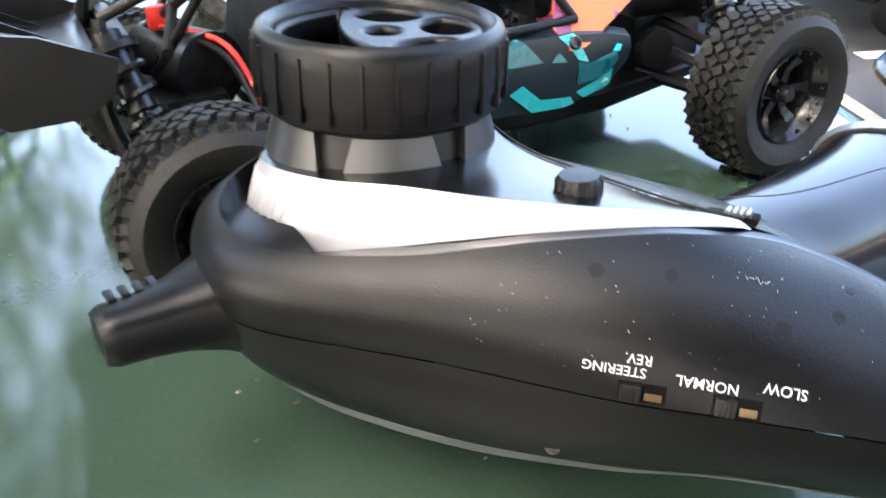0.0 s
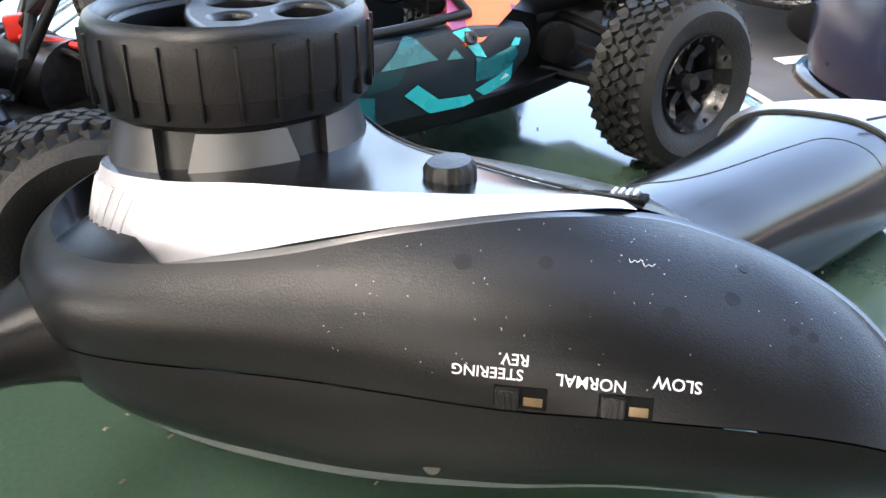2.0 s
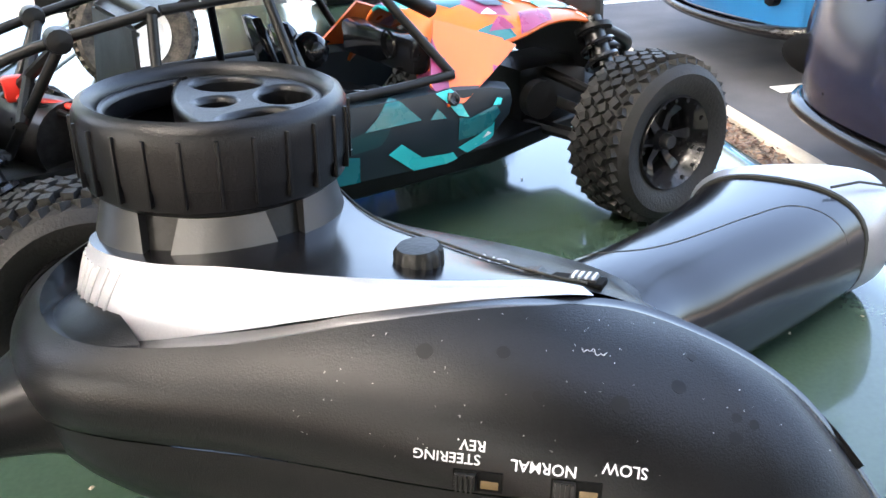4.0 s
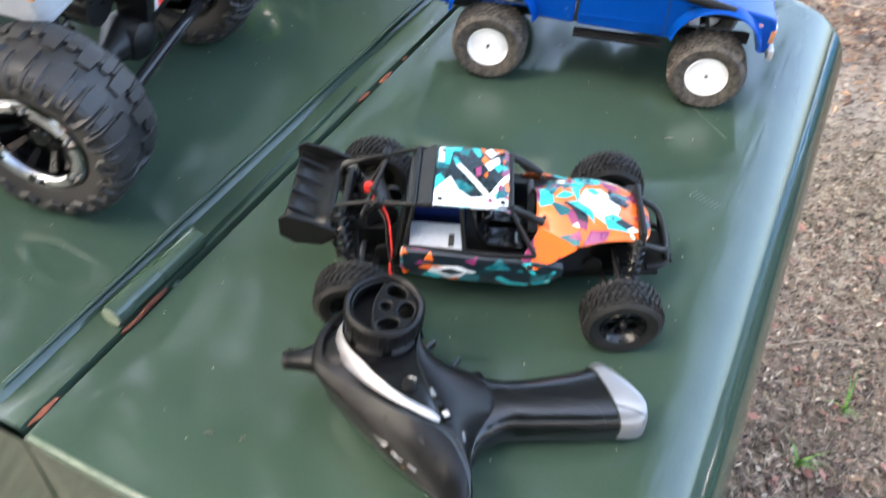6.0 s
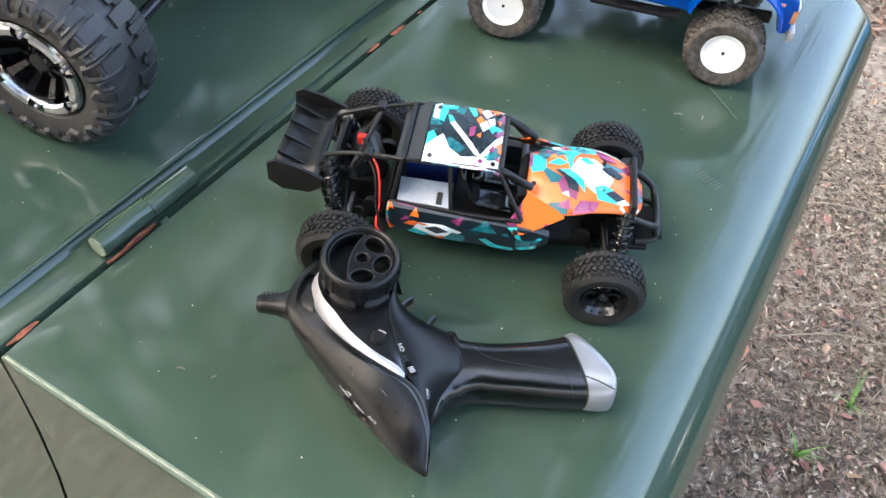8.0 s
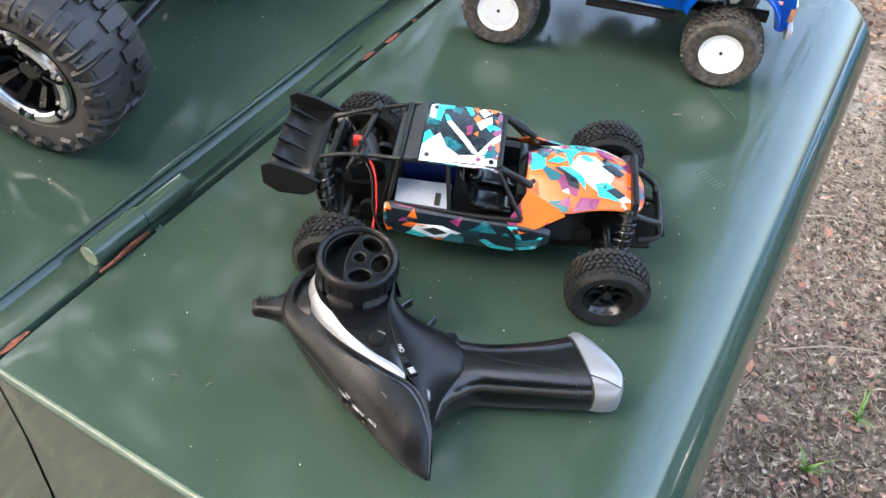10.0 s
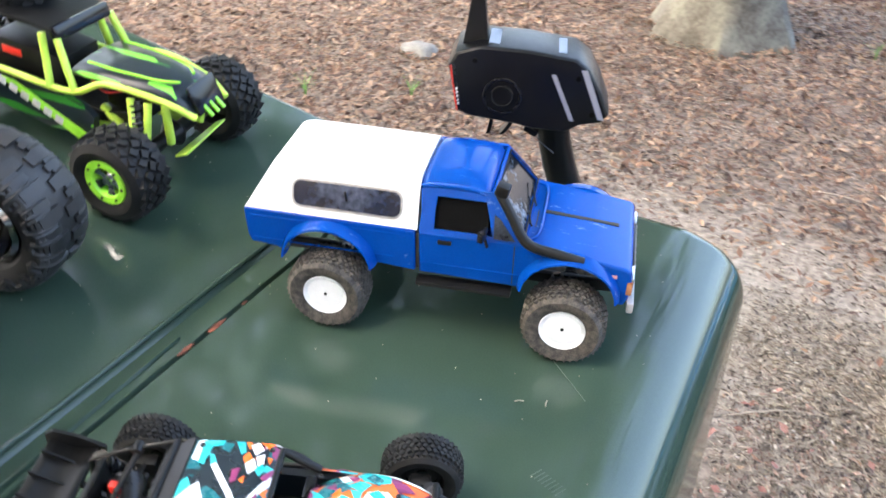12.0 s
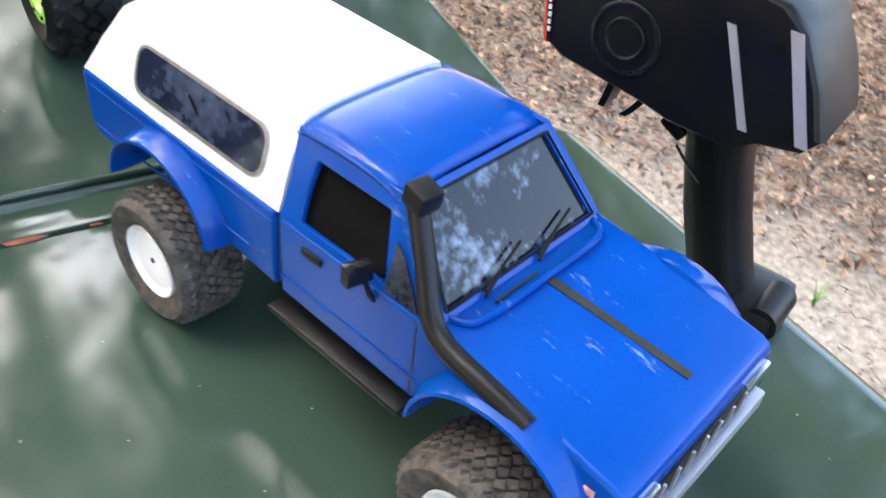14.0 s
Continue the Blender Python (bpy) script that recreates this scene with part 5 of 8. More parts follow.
# ---- desert buggy ----
BUG = pose(0.2034, 0.1829, H, 0, 0, 23)
bug = thing("model_buggy", BUG, "desert buggy model with teal, orange and white angular print", "model car")
R_BUG, T_BUG, B_BUG = 0.0226, 0.0535, 0.0735
tyre_me, tread_me = (stored(tyre_mesh(R_BUG, 0.0210, 0.0125, 38, 6, 0.0013, slant=0.5, block=0.60, seed=2, tread=q), "tyre", RUBBER) for q in (False, True))
rim_me = stored(spoked_rim(fresh(), 0.0125, 0.0205, 6, 0.0022), "rim", GLOSS)
disc_me = stored(cyl(fresh(), 0.0118, 0.0012, pose(0, 0, -0.001), 28), "rim_back", SHADOWGAP)
cap_me = stored(lathe(fresh(), [(0.0, 0.0078), (0.0018, 0.0078), (0.0022, 0.0070), (0.0022, 0.004)], 12), "wheel_nut", SHOCK)
for wx, steer in ((B_BUG, 3), (-B_BUG, 0)):
    for s in (-1, 1):
        wheel = new("wheel")
        wheel.parent = bug
        wheel.matrix_local = pose(wx, s * T_BUG, R_BUG, 0, 0, steer) @ pose(0, 0, 0, 90 if s < 0 else -90, 0, 0)
        share("tyre", tyre_me, wheel, Matrix(), "black rubber tyre with block tread")
        tagged(share("tread", tread_me, wheel, Matrix()), "small raised rubber tread blocks", kind="stuff")
        share("rim", rim_me, wheel, Matrix(), "gloss black six-spoke rim")
        share("rim_back", disc_me, wheel, Matrix())
        share("wheel_nut", cap_me, wheel, Matrix(), "dark wheel nut")
# chassis and driveline
part("chassis_plate", prism(fresh(), [(-0.085, 0.016), (-0.05, 0.012), (0.045, 0.012), (0.098, 0.020), (0.098, 0.023), (0.045, 0.018), (-0.05, 0.018), (-0.085, 0.022)], 0.019), MATT, bug, "black chassis tray", bevel=0.001)
for wx, name in ((B_BUG, "front_gearbox"), (-B_BUG, "rear_gearbox")):
    part(name, box(fresh(), 0.026, 0.024, 0.020, pose(wx, 0, 0.026), 0.003), MATT, bug, "black gearbox housing")
    part("shock_tower", box(fresh(), 0.004, 0.042, 0.022, pose(wx + (0.010 if wx > 0 else -0.010), 0, 0.044), 0.002), MATT, bug, "black shock tower")
    for s in (-1, 1):
        bm = fresh()
        for dx in (-0.010, 0.010):
            tube(bm, [(wx + dx, s * 0.011, 0.019), (wx + dx * 0.4, s * 0.041, 0.018)], 0.0021, 8)
        part("lower_arm", bm, MATT, bug, "black lower suspension arm")
        part("upper_arm", tube(fresh(), [(wx - 0.004, s * 0.013, 0.034), (wx, s * 0.040, 0.029)], 0.0016, 8), MATT, bug, "black camber link")
        part("drive_shaft", tube(fresh(), [(wx, s * 0.012, 0.024), (wx, s * 0.044, 0.0225)], 0.0017, 10), STEEL, bug, "steel drive shaft")
        part("hub_carrier", box(fresh(), 0.012, 0.008, 0.015, pose(wx, s * 0.0415, 0.0235), 0.002), MATT, bug, "black hub carrier")
        coil_shock(bug, (wx + (0.008 if wx > 0 else -0.013), s * 0.019, 0.0485 if wx > 0 else 0.055), (wx + (0.005 if wx > 0 else -0.005), s * 0.036, 0.020), 0.0052)
for s in (-1, 1):
    part("bevel_gear", cyl(fresh(), 0.0055, 0.0035, pose(0.058, s * 0.0245, 0.030, 90, 0, 0), 20), MATT, bug, "black plastic gear")
    part("bevel_gear", cyl(fresh(), 0.0055, 0.0035, pose(-0.060, s * 0.0245, 0.030, 90, 0, 0), 20), MATT, bug, "black plastic gear")
BY = -0.001  # the body sits a little towards one side
# side pods
pods, pod_rows = [], []
for s in (-1, 1):
    y = BY + s * 0.0335
    rings = []
    for x, zb, zt, w in ((-0.0500, 0.031, 0.0445, 0.003), (-0.0480, 0.0255, 0.0465, 0.0040), (-0.030, 0.0240, 0.0455, 0.0044), (0.000, 0.0228, 0.0440, 0.0044), (0.0200, 0.0220, 0.0435, 0.0044), (0.0330, 0.0255, 0.0420, 0.0040), (0.0400, 0.0310, 0.0400, 0.003)):
        rings.append([Vector((x, y + s * o * w / 0.0046, z)) for o, z in ((-0.003, zb), (0.0020, zb + 0.001), (0.0042, zb + (zt - zb) * 0.55), (0.0030, zt - 0.0015), (-0.001, zt), (-0.004, zt - 0.002))])
    pod_rows.append((s, [[r[1], r[1].lerp(r[2], 0.5), r[2], r[2].lerp(r[3], 0.5), r[3], r[4]] for r in rings]))
    pod = part("side_panel", loft(fresh(), rings), SIDEPRINT, bug, "printed side panel in teal, black and orange", angle=40)
    pods.append(pod)
    screw(pod, (-0.036, y + s * 0.0036, 0.0385), 0.0017, (0, s, 0.3))
    screw(pod, (0.0215, y + s * 0.0042, 0.0400), 0.0017, (0, s, 0.3))
# bonnet: a pressed shell that falls to the nose
rings = []
for x, zt, half, fall in ((0.0240, 0.0585, 0.0215, 0.0180), (0.0330, 0.0592, 0.0260, 0.0150), (0.0430, 0.0588, 0.0275, 0.0110), (0.0540, 0.0578, 0.0280, 0.0080), (0.0650, 0.0562, 0.0255, 0.0048), (0.0760, 0.0535, 0.0225, 0.0030), (0.0850, 0.0500, 0.0195, 0.0022), (0.0900, 0.0460, 0.0160, 0.0016)):
    row = []
    for k in range(19):
        a = -1 + k / 9
        row.append(Vector((x - 0.004 * abs(a) ** 4, BY + a * half, zt - fall * abs(a) ** 2.6 - 0.0012 * (1 - abs(math.sin(a * 4.2))) * (1 if abs(a) < 0.75 else 0))))
    rings.append(row)
fine = []
for k in range(19):
    fine.append(spline([r[k] for r in rings], 26))
rings = [[fine[k][j] for k in range(19)] for j in range(26)]
bm = fresh()
loft(bm, rings, closed=False)
bonnet_rows = rings
bonnet = part("bonnet", bm, NOSEPRINT, bug, "orange bonnet with teal and white patches", angle=60)
bonnet.modifiers.new("sheet", "SOLIDIFY").thickness = 0.0009
for s in (-1, 1):
    bm = slab(fresh(), [(0.0165, BY + s * 0.0350, 0.0440), (0.0255, BY + s * 0.0228, 0.0572), (0.0440, BY + s * 0.0272, 0.0500), (0.0470, BY + s * 0.0290, 0.0480), (0.0340, BY + s * 0.0350, 0.0430), (0.0250, BY + s * 0.0372, 0.0385), (0.0200, BY + s * 0.0375, 0.0385)][::s], 0.0008)
    part("bonnet_flank", bm, NOSEPRINT, bug, "orange bonnet flank with plum patches")
    for px, py, pz in ((0.0275, 0.0165, 0.0588), (0.0215, 0.0365, 0.0412), (0.0660, 0.0105, 0.0556)):
        screw(bonnet, (px, BY + s * py, pz), 0.0014)
    rings = [[Vector((x, BY + s * y, z)) for y, z in ((0.0255 + 0.002 * b, 0.0500 + c), (0.0300 + 0.002 * b, 0.0505 + c), (0.0335 + 0.001 * b, 0.0470 + c))] for x, b, c in ((0.052, 0, -0.001), (0.060, 1, 0.0015), (0.070, 1, 0.0020), (0.080, 0, -0.001))]
# cage
for s in (-1, 1):
    cage = [((-0.0420, BY + s * 0.0235, 0.0690), (0.0080, BY + s * 0.0225, 0.0690), (0.0270, BY + s * 0.0205, 0.0585)), ((-0.0440, BY + s * 0.0240, 0.0685), (-0.0480, BY + s * 0.0300, 0.0455)), ((-0.0180, BY + s * 0.0240, 0.0685), (-0.0150, BY + s * 0.0330, 0.0445)), ((0.0085, BY + s * 0.0230, 0.0685), (0.0240, BY + s * 0.0330, 0.0450)), ((-0.0480, BY + s * 0.0325, 0.0455), (0.0000, BY + s * 0.0340, 0.0445), (0.0240, BY + s * 0.0335, 0.0450)), ((-0.0430, BY + s * 0.0235, 0.0690), (-0.0700, BY + s * 0.0190, 0.0640), (-0.0870, BY + s * 0.0170, 0.0580)), ((-0.0620, BY + s * 0.0200, 0.0655), (-0.0780, BY + s * 0.0080, 0.0400))]
    for pts in cage:
        part("cage_tube", tube(fresh(), spline(pts, 14) if len(pts) > 2 else pts, 0.0012, 10), MATT, bug, "black roll cage tube")
    part("cage_joint", lathe(fresh(), [(0, 0.0035), (0.0026, 0.003), (0.0030, 0), (0.0026, -0.003), (0, -0.0035)], 14, pose(-0.0630, BY + s * 0.0200, 0.0655, 90, 0, 0)), MATT, bug, "black cage joint")
    part("windscreen_pillar", tube(fresh(), [(0.0090, BY + s * 0.0215, 0.0690), (0.0265, BY + s * 0.0205, 0.0590)], 0.0021, 10), MATT, bug, "black windscreen pillar")
    part("cross_brace", tube(fresh(), [(-0.062, BY + s * 0.0195, 0.0650), (-0.074, BY - s * 0.0150, 0.0480)], 0.0014, 8), MATT, bug, "black rear brace")
part("cage_tube", tube(fresh(), [(0.0085, BY - 0.022, 0.0690), (0.0085, BY + 0.022, 0.0690)], 0.0017, 10), MATT, bug, "black roll cage tube")
part("cage_tube", tube(fresh(), [(-0.0440, BY - 0.0235, 0.0685), (-0.0440, BY + 0.0235, 0.0685)], 0.0017, 10), MATT, bug, "black roll cage tube")
# roof in two tones
bm = fresh()
rows = []
for k in range(15):
    x = -0.0335 + 0.0435 * k / 14
    rows.append([Vector((x, BY + a * 0.0245, 0.0716 - 0.0012 * a * a - 0.00006 * (1 - math.cos(a * 22)) * (abs(a) < 0.8) - 0.0035 * max(0, (x - 0.002) / 0.008) ** 2)) for a in [-1 + q / 14 for q in range(29)]])
loft(bm, rows, closed=False)
roof_rows = rows
roof = part("roof", bm, ROOFPRINT, bug, "printed roof panel in white, teal and black", angle=60)
roof.modifiers.new("sheet", "SOLIDIFY").thickness = 0.0009
for px, py in ((-0.030, 0.020), (-0.030, -0.020), (0.004, 0.020), (0.004, -0.020), (-0.012, 0.0)):
    screw(roof, (px, BY + py, 0.0714), 0.0014)
part("roof_rear", slab(fresh(), [(-0.0340, BY - 0.0245, 0.0708), (-0.0340, BY + 0.0245, 0.0708), (-0.0475, BY + 0.0225, 0.0655), (-0.0475, BY - 0.0225, 0.0655)], -0.001), MATT, bug, "plain black rear roof panel")
part("rear_bulkhead", slab(fresh(), [(-0.0475, BY - 0.0225, 0.0655), (-0.0475, BY + 0.0225, 0.0655), (-0.0520, BY + 0.0300, 0.0300), (-0.0520, BY - 0.0300, 0.0300)], -0.001), MATT, bug, "black rear bulkhead")


def patch(parent, rows, uv, mat, lift=0.00025, side=0):
    """A flat-coloured print laid onto a skin: its corners run along (0 to 1) and across (0 to 1) the skin's rows."""
    bm = fresh()
    bm.faces.new([bm.verts.new((u, v, 0)) for u, v in uv])
    bmesh.ops.triangulate(bm, faces=bm.faces)
    bmesh.ops.subdivide_edges(bm, edges=bm.edges, cuts=5, use_grid_fill=True)
    nr, nc = len(rows) - 1, len(rows[0]) - 1
    for vert in bm.verts:
        a, b = min(max(vert.co.x, 0), 1) * nr, min(max(vert.co.y, 0), 1) * nc
        i, j = min(int(a), nr - 1), min(int(b), nc - 1)
        low, high = rows[i][j].lerp(rows[i][j + 1], b - j), rows[i + 1][j].lerp(rows[i + 1][j + 1], b - j)
        vert.co = low.lerp(high, a - i) + (Vector((0, side * lift, 0)) if side else Vector((0, 0, lift)))
    return part("print_patch", bm, mat, parent)


FILM = {name: material("film_" + name, c, tuple(min(1, q * 1.12) for q in c), 0.28, scale=120, coat=0.2) for name, c in (("white", WHITE), ("teal", TEAL), ("deep", DEEP), ("plum", PLUM), ("orange", ORANGE), ("navy", NAVY))}
ROOF_PATCHES = (("navy", [(0.0, 0.0), (1.0, 0.0), (1.0, 1.0), (0.0, 1.0)]), ("deep", [(0.0, 0.55), (0.0, 0.98), (0.10, 0.70), (0.16, 0.62), (0.10, 0.50)]), ("deep", [(0.28, 0.98), (0.44, 0.99), (0.40, 0.84), (0.30, 0.88)]), ("deep", [(0.20, 0.30), (0.42, 0.20), (0.50, 0.28), (0.40, 0.36), (0.28, 0.42)]),
                ("teal", [(0.0, 0.02), (0.0, 0.44), (0.06, 0.50), (0.12, 0.40), (0.22, 0.20), (0.24, 0.05)]), ("white", [(0.0, 0.0), (1.0, 0.0), (0.99, 0.22), (0.93, 0.16), (0.82, 0.10), (0.72, 0.18), (0.58, 0.16), (0.46, 0.14), (0.30, 0.25), (0.19, 0.46), (0.15, 0.42), (0.19, 0.22), (0.06, 0.18), (0.0, 0.24)]),
                ("white", [(0.62, 0.20), (0.72, 0.16), (0.56, 0.38), (0.30, 0.70), (0.25, 0.66), (0.46, 0.40)]), ("white", [(0.64, 0.14), (0.70, 0.22), (0.84, 0.46), (1.0, 0.68), (1.0, 0.56), (0.88, 0.40), (0.76, 0.20)]), ("teal", [(0.25, 0.66), (0.31, 0.70), (0.25, 0.80), (0.20, 0.80)]), ("white", [(0.02, 0.72), (0.02, 0.96), (0.10, 0.99), (0.14, 0.92), (0.10, 0.70)]), ("teal", [(0.08, 0.97), (0.32, 0.99), (0.30, 0.92), (0.20, 0.90), (0.17, 0.66), (0.10, 0.68)]),
                ("teal", [(0.44, 0.99), (0.54, 0.99), (0.58, 0.86), (0.54, 0.82)]), ("orange", [(0.55, 0.99), (0.62, 0.99), (0.62, 0.88)]), ("white", [(0.62, 0.94), (0.70, 0.99), (0.78, 0.90), (0.70, 0.82)]), ("orange", [(0.72, 0.99), (0.88, 0.99), (0.90, 0.86), (0.82, 0.92)]), ("orange", [(0.57, 0.78), (0.62, 0.86), (0.68, 0.78), (0.62, 0.70)]), ("plum", [(0.50, 0.62), (0.58, 0.66), (0.58, 0.50), (0.52, 0.46)]), ("white", [(0.62, 0.70), (0.70, 0.78), (0.76, 0.66), (0.68, 0.58)]), ("white", [(0.72, 0.80), (0.80, 0.84), (0.82, 0.72), (0.76, 0.68)]),
                ("teal", [(0.74, 0.64), (0.80, 0.72), (0.86, 0.66), (0.80, 0.56)]), ("plum", [(0.86, 0.96), (0.96, 0.96), (0.94, 0.80), (0.88, 0.82)]), ("plum", [(0.82, 0.54), (0.92, 0.66), (0.98, 0.70), (0.90, 0.52)]), ("orange", [(0.84, 0.80), (0.90, 0.80), (0.88, 0.72)]), ("orange", [(0.60, 0.50), (0.66, 0.56), (0.66, 0.46)]), ("plum", [(0.78, 0.28), (0.84, 0.38), (0.86, 0.26)]), ("deep", [(0.76, 0.12), (0.82, 0.26), (0.90, 0.30), (0.88, 0.16)]), ("orange", [(0.88, 0.30), (0.94, 0.36), (0.96, 0.26)]), ("deep", [(0.93, 0.38), (1.0, 0.52), (1.0, 0.26)]), ("plum", [(0.66, 0.10), (0.70, 0.15), (0.74, 0.10), (0.70, 0.06)]), ("plum", [(0.62, 0.03), (0.66, 0.05), (0.66, 0.01)]))
for n, (colour, uv) in enumerate(ROOF_PATCHES):
    patch(roof, roof_rows, uv, FILM[colour], 0.00012 + 0.000025 * n)
NOSE_PATCHES = (("plum", [(0.0, 0.72), (0.0, 0.98), (0.10, 0.99), (0.10, 0.80), (0.06, 0.70)]), ("deep", [(0.06, 0.80), (0.10, 0.99), (0.26, 0.99), (0.24, 0.86), (0.14, 0.76)]), ("teal", [(0.10, 0.92), (0.15, 0.99), (0.20, 0.90), (0.15, 0.84)]), ("orange", [(0.16, 0.97), (0.22, 0.99), (0.22, 0.92)]), ("white", [(0.20, 0.90), (0.26, 0.96), (0.30, 0.86), (0.24, 0.80)]), ("plum", [(0.26, 0.90), (0.32, 0.96), (0.34, 0.86), (0.30, 0.82)]), ("orange", [(0.28, 0.97), (0.36, 0.97), (0.32, 0.90)]),
                ("teal", [(0.34, 0.92), (0.40, 0.98), (0.56, 0.98), (0.54, 0.86), (0.44, 0.80), (0.36, 0.84)]), ("deep", [(0.38, 0.88), (0.44, 0.96), (0.50, 0.88), (0.46, 0.78)]), ("deep", [(0.06, 0.62), (0.12, 0.78), (0.22, 0.82), (0.30, 0.72), (0.22, 0.62), (0.12, 0.56)]), ("plum", [(0.12, 0.70), (0.18, 0.78), (0.20, 0.66)]), ("orange", [(0.16, 0.60), (0.22, 0.70), (0.24, 0.60)]), ("teal", [(0.02, 0.50), (0.06, 0.66), (0.12, 0.58), (0.10, 0.50)]), ("plum", [(0.0, 0.42), (0.0, 0.70), (0.04, 0.62), (0.04, 0.44)]), ("teal", [(0.16, 0.52), (0.24, 0.62), (0.32, 0.58), (0.26, 0.52)]),
                ("teal", [(0.26, 0.74), (0.34, 0.84), (0.42, 0.78), (0.36, 0.66)]), ("navy", [(0.22, 0.44), (0.28, 0.48), (0.38, 0.36), (0.42, 0.22), (0.34, 0.24), (0.30, 0.36)]), ("teal", [(0.26, 0.46), (0.34, 0.50), (0.44, 0.36), (0.46, 0.22), (0.38, 0.34)]), ("white", [(0.34, 0.50), (0.40, 0.68), (0.52, 0.72), (0.60, 0.60), (0.66, 0.50), (0.62, 0.32), (0.54, 0.22), (0.46, 0.30), (0.44, 0.38)]), ("teal", [(0.52, 0.30), (0.60, 0.36), (0.70, 0.26), (0.76, 0.10), (0.64, 0.14), (0.56, 0.16)]), ("teal", [(0.40, 0.66), (0.46, 0.72), (0.52, 0.64), (0.46, 0.60)]), ("white", [(0.64, 0.24), (0.74, 0.22), (0.84, 0.16), (0.74, 0.10)]),
                ("navy", [(0.56, 0.60), (0.64, 0.68), (0.74, 0.60), (0.70, 0.52), (0.62, 0.54)]), ("navy", [(0.60, 0.24), (0.66, 0.30), (0.76, 0.22), (0.70, 0.16)]), ("plum", [(0.56, 0.86), (0.64, 0.92), (0.70, 0.82), (0.60, 0.76)]), ("plum", [(0.76, 0.70), (0.84, 0.86), (0.88, 0.70), (0.82, 0.62)]), ("plum", [(0.84, 0.34), (0.88, 0.56), (0.97, 0.56), (0.99, 0.30), (0.92, 0.22)]), ("deep", [(0.88, 0.30), (0.92, 0.42), (0.98, 0.40), (0.97, 0.26)]), ("plum", [(0.74, 0.36), (0.80, 0.40), (0.82, 0.30)]), ("white", [(0.50, 0.97), (0.60, 0.99), (0.84, 0.99), (0.92, 0.93), (0.70, 0.94)]), ("white", [(0.86, 0.04), (0.96, 0.12), (0.99, 0.04)]),
                ("plum", [(0.42, 0.0), (0.44, 0.14), (0.58, 0.12), (0.58, 0.0)]), ("deep", [(0.20, 0.0), (0.24, 0.08), (0.36, 0.10), (0.40, 0.0)]), ("plum", [(0.30, 0.06), (0.36, 0.14), (0.40, 0.04)]), ("white", [(0.30, 0.18), (0.34, 0.21), (0.36, 0.16)]))
for n, (colour, uv) in enumerate(NOSE_PATCHES):
    patch(bonnet, bonnet_rows, uv, FILM[colour], 0.0002 + 0.000016 * n)
SIDE_PATCHES = (("deep", [(0, 0.3), (0, 0.68), (0.1, 0.6), (0.17, 0.45), (0.1, 0.2)]), ("orange", [(0, 0.7), (0.03, 1), (0.13, 1), (0.14, 0.7), (0.08, 0.6)]), ("teal", [(0.02, 0.8), (0.05, 1), (0.09, 0.95), (0.06, 0.7)]), ("plum", [(0, 0), (0, 0.28), (0.07, 0.18), (0.16, 0.1), (0.14, 0)]), ("orange", [(0.08, 0.02), (0.14, 0.2), (0.2, 0.12), (0.17, 0)]), ("orange", [(0.14, 0.8), (0.17, 0.95), (0.19, 0.72)]), ("plum", [(0.2, 0.92), (0.22, 1), (0.3, 0.98), (0.29, 0.9)]), ("orange", [(0.27, 0.62), (0.3, 0.92), (0.32, 0.6)]), ("plum", [(0.42, 0.7), (0.46, 0.9), (0.45, 0.55)]), ("orange", [(0.24, 0.3), (0.28, 0.48), (0.36, 0.42), (0.3, 0.28)]), ("white", [(0.28, 0.1), (0.32, 0.45), (0.4, 0.5), (0.46, 0.35), (0.4, 0.05)]), ("navy", [(0.34, 0.28), (0.38, 0.42), (0.42, 0.28), (0.38, 0.14)]), ("teal", [(0.26, 0.05), (0.3, 0.22), (0.36, 0.1), (0.34, 0)]), ("orange", [(0.37, 0), (0.4, 0.1), (0.42, 0)]), ("deep", [(0.4, 0), (0.43, 0.3), (0.47, 0.25), (0.47, 0)]), ("plum", [(0.22, 0.4), (0.25, 0.6), (0.28, 0.5)]), ("deep", [(0.48, 0.5), (0.54, 0.9), (0.6, 0.52)]), ("deep", [(0.62, 0.5), (0.64, 0.62), (0.66, 0.48)]), ("teal", [(0.52, 0.22), (0.55, 0.3), (0.6, 0.12), (0.68, 0.1), (0.7, 0), (0.58, 0)]), ("teal", [(0.64, 0.8), (0.69, 0.85), (0.74, 0.42), (0.7, 0.48)]), ("deep", [(0.7, 0.45), (0.74, 0.4), (0.86, 0.5), (0.9, 0.3), (0.8, 0.15), (0.7, 0.2)]), ("teal", [(0.7, 0.12), (0.78, 0.15), (0.86, 0.22), (0.86, 0), (0.74, 0)]), ("white", [(0.8, 0.08), (0.82, 0.14), (0.84, 0.08)]), ("teal", [(0.84, 0.5), (0.88, 0.62), (0.92, 0.58), (0.9, 0.45)]))
for pod, (s, skin_rows) in zip(pods, pod_rows):
    for n, (colour, uv) in enumerate(SIDE_PATCHES):
        patch(pod, skin_rows, uv, FILM[colour], 0.0002 + 0.00001 * n, s)
